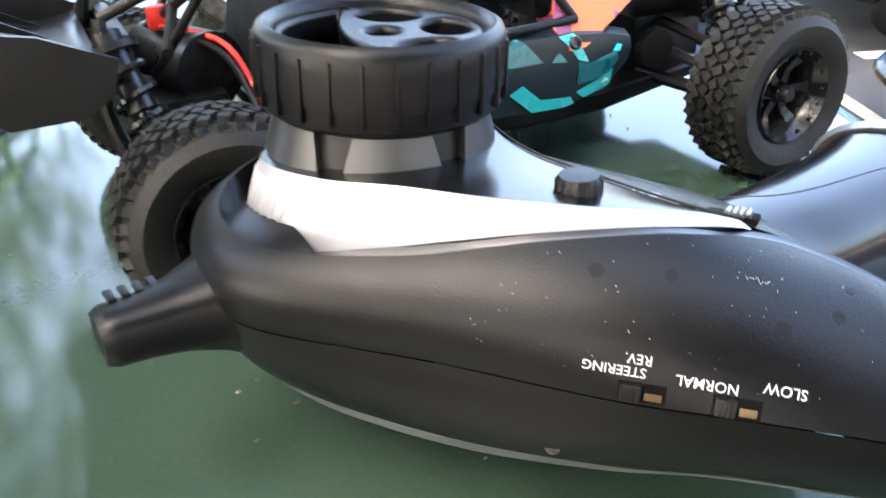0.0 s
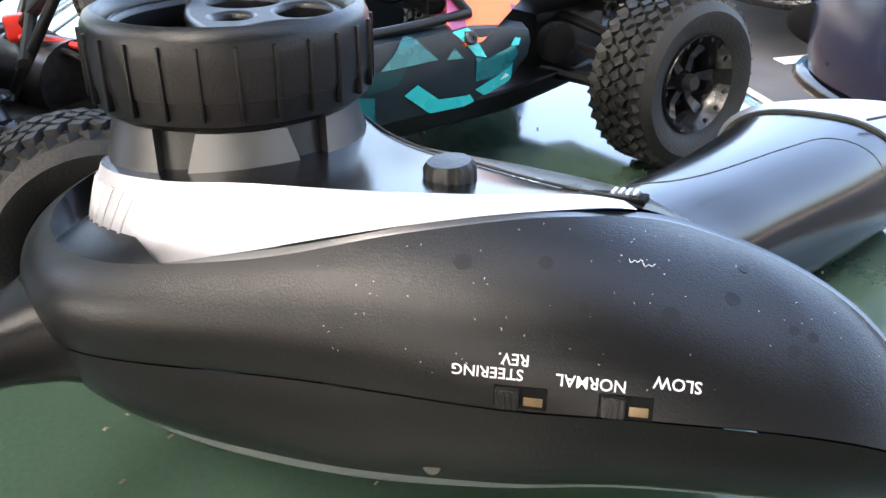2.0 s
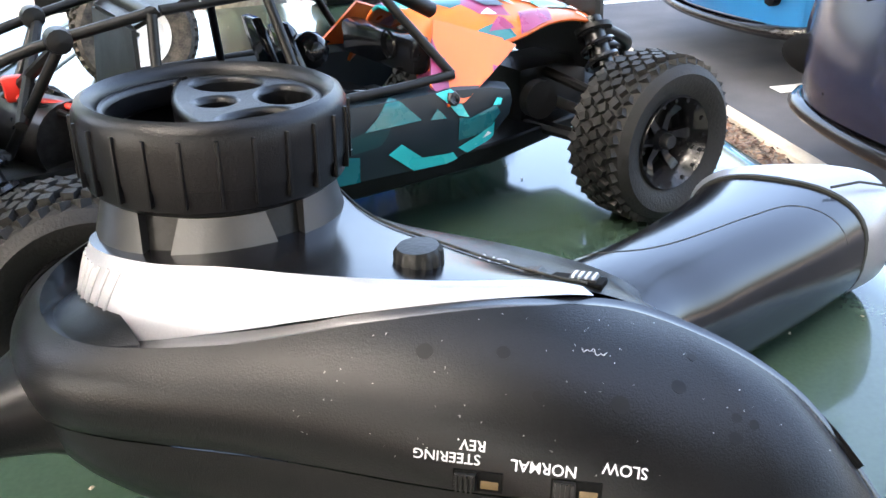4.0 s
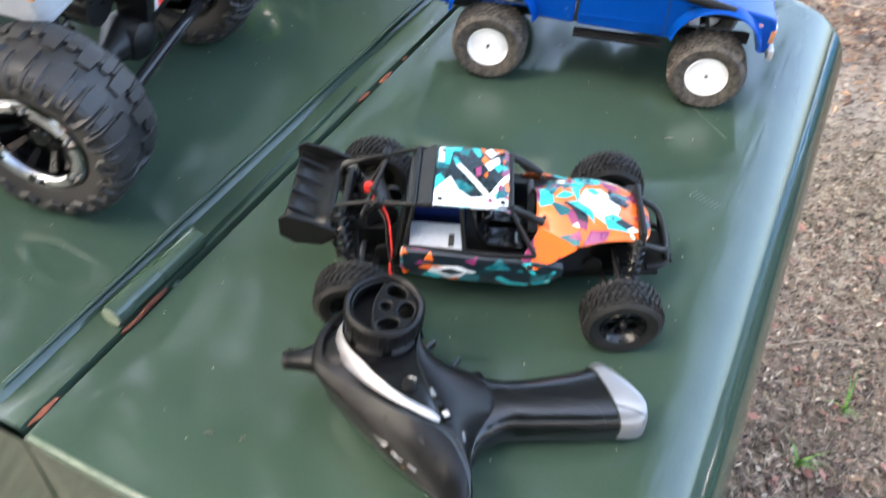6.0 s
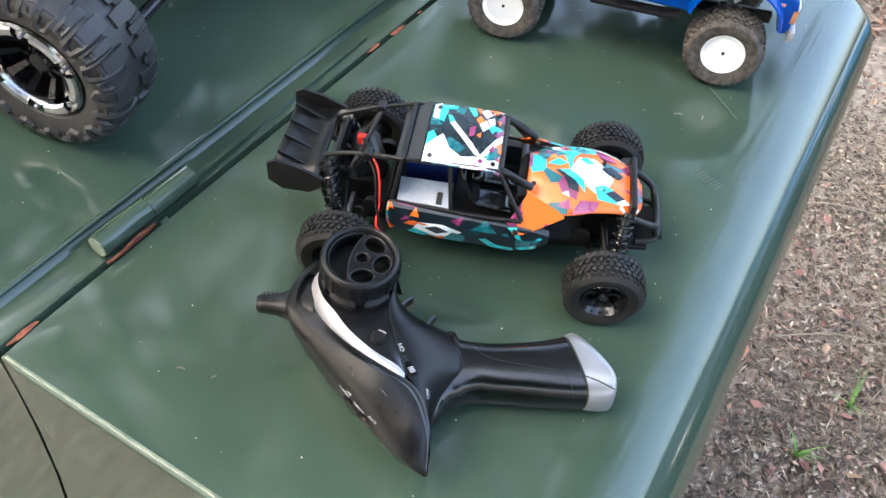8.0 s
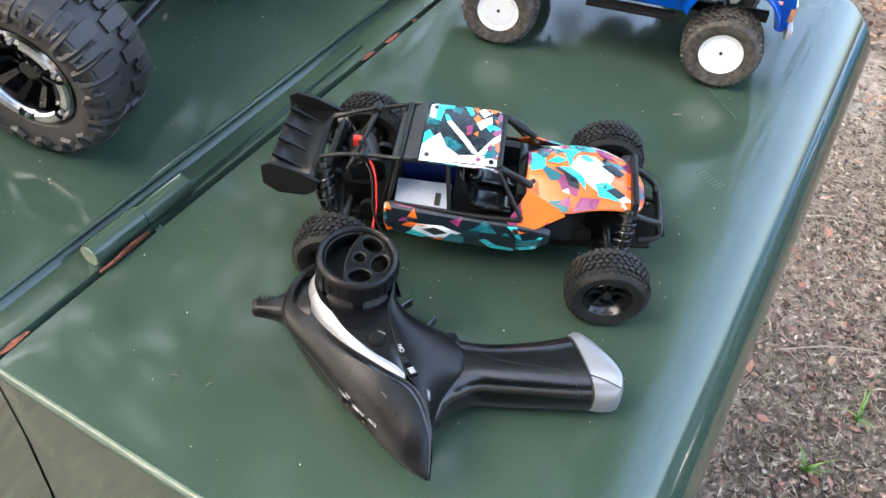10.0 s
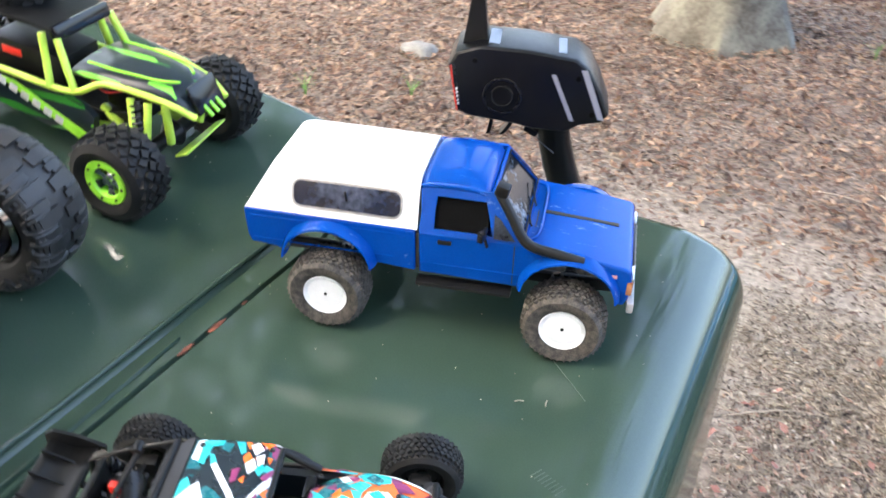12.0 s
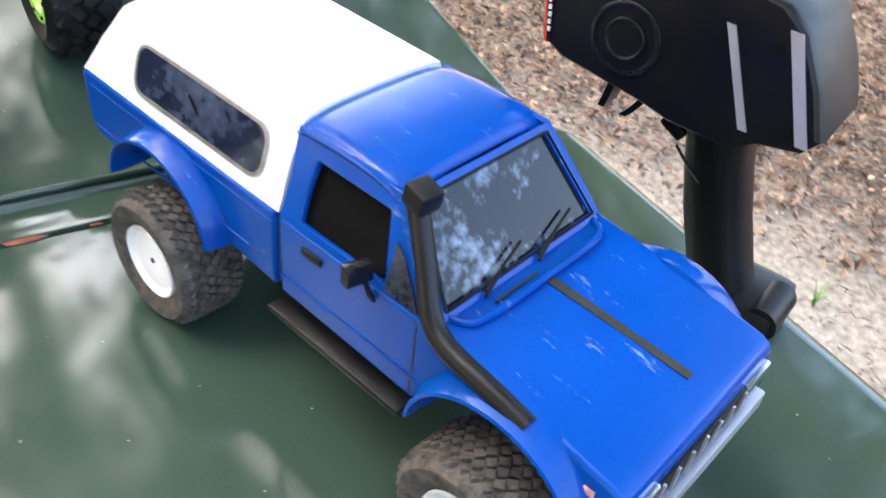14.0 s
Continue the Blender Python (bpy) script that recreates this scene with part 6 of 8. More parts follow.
# cockpit
part("interior_tray", box(fresh(), 0.085, 0.052, 0.004, pose(-0.012, BY, 0.0285), 0.001), MATT, bug, "black cockpit tray")
part("battery", box(fresh(), 0.030, 0.016, 0.016, pose(-0.030, BY + 0.006, 0.0400), 0.002), BATTERY, bug, "dark blue wrapped battery")
part("receiver_tray", box(fresh(), 0.030, 0.018, 0.0016, pose(-0.031, BY - 0.0195, 0.0405, 20, 0, 0), 0.0005), TRAY, bug, "pale grey receiver tray")
part("tray_slot", box(fresh(), 0.0032, 0.0075, 0.0008, pose(-0.0225, BY - 0.0215, 0.0412, 20, 0, 0), 0.0003), SHADOWGAP, bug)
for sy in (-0.010, 0.010):
    seat = fresh()
    loft(seat, [[Vector((x, BY + sy + a * w, z)) for a in (-1, -0.5, 0, 0.5, 1)] for x, z, w in ((0.018, 0.0330, 0.0075), (0.008, 0.0340, 0.0080), (-0.002, 0.0350, 0.0085), (-0.008, 0.0420, 0.0080), (-0.011, 0.0520, 0.0070), (-0.0125, 0.0590, 0.0050))], closed=False)
    ob = part("seat", seat, GLOSS, bug, "moulded gloss black seat", angle=60)
    ob.modifiers.new("sheet", "SOLIDIFY").thickness = 0.002
    bm = fresh()
    bmesh.ops.create_icosphere(bm, subdivisions=2, radius=0.0050, matrix=pose(-0.004, BY + sy, 0.0520))
    part("headrest", bm, GLOSS, ob)
part("dash", box(fresh(), 0.006, 0.044, 0.010, pose(0.0220, BY, 0.0480), 0.002), GLOSS, bug, "gloss black dashboard")
bm = fresh()
loft(bm, [[Vector((0.0180 + 0.0005 * q, BY - 0.010 + (0.0042 + dr) * math.cos(2 * math.pi * k / 24), 0.0500 + (0.0042 + dr) * math.sin(2 * math.pi * k / 24))) for k in range(24)] for q, dr in ((0, -0.0006), (1, 0), (2, -0.0006))], caps=False)
part("cockpit_wheel", bm, GLOSS, bug, "small gloss black steering wheel")
# wires
part("red_wire", tube(fresh(), spline([(-0.0720, BY + 0.004, 0.050), (-0.0600, BY - 0.010, 0.047), (-0.0560, BY - 0.024, 0.034), (-0.0560, BY - 0.034, 0.025), (-0.0490, BY - 0.037, 0.020)], 24), 0.0008, 8), WIRE, bug, "red motor wire")
part("black_wire", tube(fresh(), spline([(-0.0720, BY + 0.002, 0.050), (-0.0610, BY - 0.013, 0.045), (-0.0570, BY - 0.028, 0.032), (-0.0500, BY - 0.036, 0.022)], 24), 0.0008, 8), MATT, bug, "black motor wire")
part("motor", cyl(fresh(), 0.0095, 0.026, pose(-0.068, BY + 0.006, 0.040, 90, 0, 22), 28), SHOCK, bug, "dark motor can")
part("motor_plug", box(fresh(), 0.005, 0.004, 0.006, pose(-0.0720, BY + 0.0060, 0.0520), 0.001), REDLENS, bug, "red plug")
# wing
wing = fresh()
rows = []
for k in range(7):
    t = k / 6
    x, z = -0.0890 - 0.0255 * t, 0.0510 - 0.0040 * math.sin(t * 2.2) + 0.0080 * t * t
    rows.append([Vector((x, BY + 0.000 + a * 0.0300, z)) for a in (-1, -0.5, 0, 0.5, 1)])
loft(wing, rows, closed=False)
wing = part("wing", wing, MATT, bug, "matt black rear wing", angle=60)
wing.modifiers.new("sheet", "SOLIDIFY").thickness = 0.0016
for s in (-1, 1):
    part("wing_endplate", prism(fresh(), [(-0.0860, 0.0525), (-0.0880, 0.0455), (-0.0940, 0.0415), (-0.1090, 0.0415), (-0.1165, 0.0470), (-0.1165, 0.0590), (-0.1120, 0.0615), (-0.1000, 0.0590)], 0.0010, pose(0, BY + s * 0.0308, 0)), MATT, wing, "angled black end plate")
for y in (-0.020, -0.0065, 0.0065, 0.020):
    part("wing_fin", prism(fresh(), [(-0.0960, 0.0500), (-0.1135, 0.0560), (-0.1135, 0.0590), (-0.1060, 0.0555)], 0.0005, pose(0, BY + y, 0)), MATT, wing)
for y in (-0.011, 0.011):
    screw(wing, (-0.0950, BY + y, 0.0500), 0.0022)
    part("wing_stay", tube(fresh(), [(-0.0940, BY + y, 0.0480), (-0.0780, BY + y * 0.8, 0.0400)], 0.0018, 8), MATT, bug, "black wing stay")
part("rear_bar", tube(fresh(), spline([(-0.0870, BY - 0.0170, 0.0580), (-0.0900, BY - 0.0200, 0.0400), (-0.0860, BY - 0.022, 0.022)], 10), 0.0015, 8), MATT, bug, "black rear bar")
part("rear_bar", tube(fresh(), spline([(-0.0870, BY + 0.0170, 0.0580), (-0.0900, BY + 0.0200, 0.0400), (-0.0860, BY + 0.022, 0.022)], 10), 0.0015, 8), MATT, bug, "black rear bar")
# front bumper
bumper = part("bumper", tube(fresh(), spline([(0.084, BY - 0.020, 0.046), (0.0960, BY - 0.0170, 0.040), (0.1000, BY - 0.010, 0.036), (0.1000, BY + 0.010, 0.036), (0.0960, BY + 0.0170, 0.040), (0.084, BY + 0.020, 0.046)], 30), 0.0019, 10), MATT, bug, "black tubular front bumper")
part("bumper_loop", tube(fresh(), spline([(0.090, BY - 0.018, 0.026), (0.1010, BY - 0.014, 0.027), (0.1030, BY, 0.028), (0.1010, BY + 0.014, 0.027), (0.090, BY + 0.018, 0.026)], 24), 0.0019, 10), MATT, bumper)
for y in (-0.013, 0.013):
    part("bumper_post", tube(fresh(), [(0.0985, BY + y, 0.037), (0.1015, BY + y, 0.028)], 0.0016, 8), MATT, bumper)
part("skid_plate", box(fresh(), 0.016, 0.026, 0.002, pose(0.098, BY, 0.0245, 0, -18, 0), 0.0008), MATT, bug, "black skid plate")


# ---- blue pickup model ----
TRK = pose(0.1850, 0.4345, H, 0, 0, 15.3)
trk = thing("model_pickup", TRK, "blue pickup model with white canopy and muddy tyres", "model car")
R_T = 0.0280
tyre_me, tread_me = (stored(tyre_mesh(R_T, 0.0280, 0.0150, 40, 7, 0.0014, slant=0.7, block=0.66, seed=7, shoulder=0.16, tread=q), "tyre", MUDDY) for q in (False, True))
rim_me = stored(lathe(fresh(), [(0.0, 0.0098), (0.0012, 0.0098), (0.0014, 0.0108), (0.0045, 0.0110), (0.0085, 0.0118), (0.0125, 0.0108), (0.0142, 0.0124), (0.0152, 0.0126), (0.0154, 0.0110), (0.0152, -0.0080)], 40), "rim", RIMWHITE)
axle_me = stored(cyl(fresh(), 0.0011, 0.0012, pose(0, 0, 0.0106), 10), "axle_screw", SHADOWGAP)
for wx, steer in ((0.0808, -1.5), (-0.0808, 0)):
    for s in (-1, 1):
        wheel = new("wheel")
        wheel.parent = trk
        wheel.matrix_local = pose(wx, s * 0.0443, R_T, 0, 0, steer) @ pose(0, 0, 0, 90 if s < 0 else -90, 0, 0)
        share("tyre", tyre_me, wheel, Matrix(), "black block-tread tyre caked with dry mud")
        tagged(share("tread", tread_me, wheel, Matrix()), "raised tread blocks caked with dry mud", kind="stuff")
        share("rim", rim_me, wheel, Matrix(), "plain white dish rim")
        share("axle_screw", axle_me, wheel, Matrix())
W = 0.0425


def arch(cx, r, z0, n=12):
    return [(cx - r * math.cos(math.pi * k / n), z0 + r * 0.92 * math.sin(math.pi * k / n)) for k in range(n + 1)]


# load bed, then cab and bonnet as one lower body
bed = [(-0.1362, 0.0545), (-0.1384, 0.0600), (-0.1394, 0.0800), (-0.1380, 0.0822), (-0.0215, 0.0815), (-0.0210, 0.0490), (-0.0480, 0.0510)] + arch(-0.0808, 0.0300, 0.0500)[::-1] + [(-0.1180, 0.0525)]
body = part("load_bed", prism(fresh(), bed, W), BLUE, trk, "blue load bed side", bevel=0.0016)
cab = [(-0.0185, 0.0490), (-0.0190, 0.0815), (0.0480, 0.0825), (0.0560, 0.0815), (0.0900, 0.0775), (0.1150, 0.0735), (0.1188, 0.0715), (0.1200, 0.0640), (0.1190, 0.0500), (0.1170, 0.0450)] + [(0.1125, 0.0450)] + arch(0.0808, 0.0300, 0.0470)[::-1] + [(0.0470, 0.0475), (0.0300, 0.0480)]
lower = part("cab_body", prism(fresh(), cab, W + 0.0003), BLUE, trk, "blue cab and bonnet", bevel=0.0018)
part("cab_gap", box(fresh(), 0.0016, 0.082, 0.028, pose(-0.0199, 0, 0.0650)), SHADOWGAP, trk)
for s in (-1, 1):
    part("body_line", box(fresh(), 0.112, 0.0006, 0.0012, pose(-0.0780, s * (W + 0.0002), 0.0765), 0.0002), BLUE, body)
    part("body_line", box(fresh(), 0.098, 0.0006, 0.0010, pose(-0.0850, s * (W + 0.0002), 0.0585), 0.0002), BLUE, body)
    part("body_line", box(fresh(), 0.066, 0.0006, 0.0010, pose(0.0150, s * (W + 0.0005), 0.0575), 0.0002), BLUE, lower)
    for cx in (0.0808, -0.0808):
        rings = []
        for k in range(19):
            a = math.pi * (0.02 + 0.96 * k / 18)
            ca, sa = math.cos(a), math.sin(a)
            z0 = 0.0490
            rings.append([Vector((cx + (0.0310 + dr) * ca * 1.02, s * y, z0 + (0.0288 + dr) * sa)) for y, dr in ((W - 0.002, 0.0022), (W + 0.004, 0.0016), (W + 0.0085, -0.0002), (W + 0.0088, -0.0014), (W + 0.002, -0.0018), (W - 0.004, -0.0016))])
        part("wheel_arch", loft(fresh(), rings), BLUE, trk, "flared blue wheel arch", angle=50)
# greenhouse: pillars and roof over dark glass
roofz, base_z = 0.1148, 0.0812


def lean(y, z):
    """Half width of the cabin at a height."""
    return y - (z - base_z) * 0.30


XB, XR, XF, XW = -0.0190, -0.0196, 0.0260, 0.0500
rows = []
for k in range(11):
    t = k / 10
    x = XR + (XF - XR) * t
    crown = 0.0016 * math.sin(math.pi * min(1, t * 1.0)) - 0.0028 * max(0.0, (t - 0.75) / 0.25) ** 2 - 0.001 * max(0.0, (0.1 - t) / 0.1) ** 2
    half = lean(W, 0.1133) + 0.0016
    rows.append([Vector((x, a * half, roofz + crown - 0.0034 * abs(a) ** 5 - 0.0008 * a * a)) for a in [-1 + q / 10 for q in range(21)]])
bm = fresh()
loft(bm, rows, closed=False)
roof = part("cab_roof", bm, BLUE, trk, "blue cab roof", angle=60)
roof.modifiers.new("sheet", "SOLIDIFY").thickness = 0.0022
for s in (-1, 1):
    def at(x, z, o=0.0):
        return Vector((x, s * (lean(W, z) + o), z))
    outer = [at(XB, base_z), at(XW, base_z), at(0.0400, 0.0955), at(XF + 0.001, 0.1118), at(XR, 0.1118), at(XB + 0.001, 0.0950)]
    inner = [at(XB + 0.0100, base_z + 0.0028), at(0.0290, base_z + 0.0028), at(0.0262, 0.0950), at(0.0235, 0.1052), at(XB + 0.0110, 0.1052), at(XB + 0.0100, 0.0950)]
    part("door_frame", ring_slab(fresh(), outer[::-s], inner[::-s], 0.0022), BLUE, trk, "blue door frame round an open window", bevel=0.0005)
    quarter = [at(0.0302, base_z + 0.0020, 0.0004), at(0.0440, base_z + 0.0020, 0.0004), at(0.0335, 0.0960, 0.0004), at(0.0295, 0.0985, 0.0004)]
    part("quarter_light", slab(fresh(), quarter[::s], 0.0008), WINDOW, trk, "small dark quarter window")
    part("door_handle", box(fresh(), 0.0090, 0.0012, 0.0030, pose(-0.0015, s * (W + 0.0008), 0.0755), 0.0005), MATT, trk, "black recessed door handle")
    mirror = part("mirror", box(fresh(), 0.0040, 0.0095, 0.0075, pose(0.0235, s * (W + 0.0050), 0.0885, 0, 0, 12 * s), 0.0010), GLOSS, trk, "black wing mirror")
    part("mirror_stalk", tube(fresh(), [(0.0245, s * (W + 0.003), 0.0855), (0.0260, s * (W + 0.002), 0.0800), (0.0262, s * W, 0.0765)], 0.0010, 8), GLOSS, mirror)
    part("door_seam", box(fresh(), 0.0006, 0.0006, 0.0300, pose(0.0440, s * (W + 0.0002), 0.0650)), SHADOWGAP, lower)
    part("side_marker", box(fresh(), 0.0062, 0.0010, 0.0024, pose(0.1072, s * (W + 0.0005), 0.0672), 0.0004), MARKER, trk, "small faded red side marker")
# solid block, coloured near-black in place of the shade inside the cab
part("cabin", prism(fresh(), [(-0.0185, 0.0817), (0.0255, 0.0817), (0.0255, 0.1070), (-0.0185, 0.1070)], W - 0.0032, lean=0.30), HOLE, trk, "near-black block standing in for cabin shade")
part("seat_back", box(fresh(), 0.010, 0.050, 0.022, pose(-0.006, 0, 0.0900), 0.003), MATT, trk, "black seat back")
hw0, hw1 = W - 0.0035, lean(W, 0.1118) - 0.0020
screen_out = [Vector((XW + 0.0010, -hw0, base_z + 0.0012)), Vector((XW + 0.0010, hw0, base_z + 0.0012)), Vector((XF + 0.0015, hw1, 0.1118)), Vector((XF + 0.0015, -hw1, 0.1118))]
screen_in = [Vector((XW - 0.0010, -hw0 + 0.0030, base_z + 0.0036)), Vector((XW - 0.0010, hw0 - 0.0030, base_z + 0.0036)), Vector((XF + 0.0035, hw1 - 0.0026, 0.1094)), Vector((XF + 0.0035, -hw1 + 0.0026, 0.1094))]
part("windscreen_frame", ring_slab(fresh(), screen_out, screen_in, 0.0018), BLUE, trk, "blue windscreen frame", bevel=0.0003)
shift = Vector((-0.0009, 0, -0.0009))
part("windscreen", slab(fresh(), [p + shift for p in screen_in], 0.0008), CLOUDSCREEN, trk, "dark windscreen with painted pale cloud reflections")
rim = [p + (p - sum(screen_in, Vector()) / 4) * 0.02 + Vector((0.0002, 0, 0.0002)) for p in screen_in]
part("windscreen_seal", tube(fresh(), rim + [rim[0]], 0.0006, 6), MATT, trk, "black windscreen seal")
for y0, y1 in ((-0.022, 0.000), (0.004, 0.026)):
    wip = part("wiper", tube(fresh(), [(0.0520, y0, 0.0835), (0.0488, y0 + 0.010, 0.0862)], 0.0006, 6), MATT, trk, "black windscreen wiper")
    part("wiper_blade", tube(fresh(), [(0.0508, y0 + 0.001, 0.0846), (0.0462, y1, 0.0898)], 0.0005, 6), MATT, wip)
# bonnet details
part("bonnet_slot", slab(fresh(), [(0.0590, -0.0004, 0.0818), (0.0590, 0.0032, 0.0818), (0.1085, 0.0078, 0.0752), (0.1085, 0.0046, 0.0752)][::-1], 0.0008), SHADOWGAP, trk, "black bonnet slot")
part("cowl_vent", box(fresh(), 0.0007, 0.0200, 0.0005, pose(0.0545, -0.010, 0.0822, 0, 3, 0)), SHADOWGAP, trk, "fine cowl vent")
part("cowl_lip", tube(fresh(), spline([(0.0500, -0.036, 0.0825), (0.0570, -0.030, 0.0828), (0.0580, 0.0, 0.0832), (0.0570, 0.030, 0.0828), (0.0500, 0.036, 0.0825)], 20), 0.0012, 8), BLUE, lower)
# snorkel
sn = part("snorkel", tube(fresh(), spline([(0.0880, -W - 0.0028, 0.0765), (0.0720, -W - 0.0030, 0.0800), (0.0570, -W - 0.0025, 0.0825), (0.0490, -W - 0.0005, 0.0870), (0.0410, -W + 0.0042, 0.0980), (0.0320, -W + 0.0088, 0.1110), (0.0305, -W + 0.0092, 0.1135)], 40), 0.0034, 14), MATT, trk, "black snorkel up the windscreen pillar")
part("snorkel_head", box(fresh(), 0.0085, 0.0085, 0.0075, pose(0.0330, -W + 0.0090, 0.1150, 0, 12, -6), 0.0014), MATT, sn, "black snorkel head")
# front and rear ends
part("bumper", box(fresh(), 0.0045, 0.0920, 0.0080, pose(0.1210, 0, 0.0460), 0.0012), SILVER, trk, "worn silver front bumper")
grille = part("grille", box(fresh(), 0.0020, 0.0600, 0.0110, pose(0.1198, 0, 0.0600), 0.0006), MATT, trk, "black grille")
for k in range(7):
    part("grille_bar", box(fresh(), 0.0012, 0.0012, 0.0100, pose(0.1212, -0.024 + 0.008 * k, 0.0600), 0.0003), SILVER, grille)
for s in (-1, 1):
    part("headlight", box(fresh(), 0.0024, 0.0160, 0.0110, pose(0.1200, s * 0.0335, 0.0605), 0.0010), CHROME, trk, "rectangular headlight")
    part("indicator", box(fresh(), 0.0036, 0.0026, 0.0100, pose(0.1188, s * 0.0418, 0.0592), 0.0006), DULLAMBER, trk, "orange corner indicator")
    part("running_board", box(fresh(), 0.0640, 0.0105, 0.0030, pose(0.0120, s * (W - 0.0005), 0.0425), 0.0010), MATT, trk, "black textured running board")
    part("tail_light", box(fresh(), 0.0016, 0.0060, 0.0120, pose(-0.1355, s * 0.0380, 0.0690), 0.0005), REDLENS, trk, "red tail light")
    part("chassis_rail", box(fresh(), 0.2300, 0.0050, 0.0080, pose(-0.006, s * 0.0160, 0.0405), 0.001), MATT, trk, "black chassis rail")
    coil_shock(trk, (0.0720, s * 0.026, 0.0520), (0.0780, s * 0.030, 0.0300), 0.0040)
    coil_shock(trk, (-0.0720, s * 0.026, 0.0520), (-0.0780, s * 0.030, 0.0300), 0.0040)
for wx in (0.0808, -0.0808):
    part("axle", tube(fresh(), [(wx, -0.040, R_T), (wx, -0.008, R_T), (wx, 0, R_T), (wx, 0.008, R_T), (wx, 0.040, R_T)], [0.0035, 0.0040, 0.0085, 0.0040, 0.0035], 12), MATT, trk, "black solid axle")
part("gearbox", box(fresh(), 0.060, 0.030, 0.020, pose(0.01, 0, 0.043), 0.003), MATT, trk, "black gearbox under the cab")
# canopy
cz0 = 0.0816
pr = []
for x, z1 in ((-0.1205, 0.1125), (-0.1180, 0.1146), (-0.1125, 0.1160), (-0.0700, 0.1158), (-0.0240, 0.1150), (-0.0203, 0.1148), (-0.0200, 0.1146)):
    half0, half1 = W - 0.0008, lean(W, z1) - 0.0006
    ring = [Vector((x - (0.0180 * (0.1110 - z) / 0.0295 if x < -0.10 else 0.0), y, z)) for y, z in ((-half0, cz0), (-half0 + (half0 - half1) * 0.5, (cz0 + z1) / 2), (-half1, z1 - 0.0042), (-half1 + 0.0012, z1 - 0.0016), (-half1 + 0.0050, z1 - 0.0002), (-half1 * 0.4, z1 + 0.0006), (half1 * 0.4, z1 + 0.0006), (half1 - 0.0050, z1 - 0.0002), (half1 - 0.0012, z1 - 0.0016), (half1, z1 - 0.0042), (half0 - (half0 - half1) * 0.5, (cz0 + z1) / 2), (half0, cz0))]
    pr.append(ring)
canopy = part("canopy", loft(fresh(), pr), CAPWHITE, trk, "plain white load canopy", angle=35)
for s in (-1, 1):
    rr = rounded(-0.0680, 0.0962, 0.0750, 0.0190, 0.0064)
    o1 = [Vector((x, s * (lean(W, z) + 0.0002), z)) for x, z in rr]
    rr2 = rounded(-0.0680, 0.0962, 0.0724, 0.0164, 0.0052)
    o2 = [Vector((x, s * (lean(W, z) + 0.0002), z)) for x, z in rr2]
    part("window_seal", ring_slab(fresh(), o1 if s < 0 else o1[::-1], o2 if s < 0 else o2[::-1], 0.0008), STEEL, canopy, "worn bright window frame")
    o3 = [Vector((x, s * (lean(W, z) - 0.0001), z)) for x, z in rr2]
    part("canopy_window", slab(fresh(), o3 if s < 0 else o3[::-1], 0.0004), CANOPYGLASS, canopy, "glossy sliding window with painted cloudy reflections")
    part("window_bar", box(fresh(), 0.0010, 0.0008, 0.0154, pose(-0.0680, s * (lean(W, 0.0950) + 0.0002), 0.0950, s * -16, 0, 0)), MATT, canopy)
part("tailgate_latch", box(fresh(), 0.0020, 0.0080, 0.0040, pose(-0.1245, 0.010, 0.0960), 0.0006), MATT, canopy, "black canopy latch")


# ---- things on the rising cowl ----
def on_cowl(x, y, yaw):
    """A pose that stands on the sloping cowl panel."""
    tilt = math.degrees(math.atan(SLOPE))
    return Matrix.Translation((x, y, H + STEP + (0.015 - x) * SLOPE)) @ pose(0, 0, 0, 0, tilt, 0) @ pose(0, 0, 0, 0, 0, yaw)


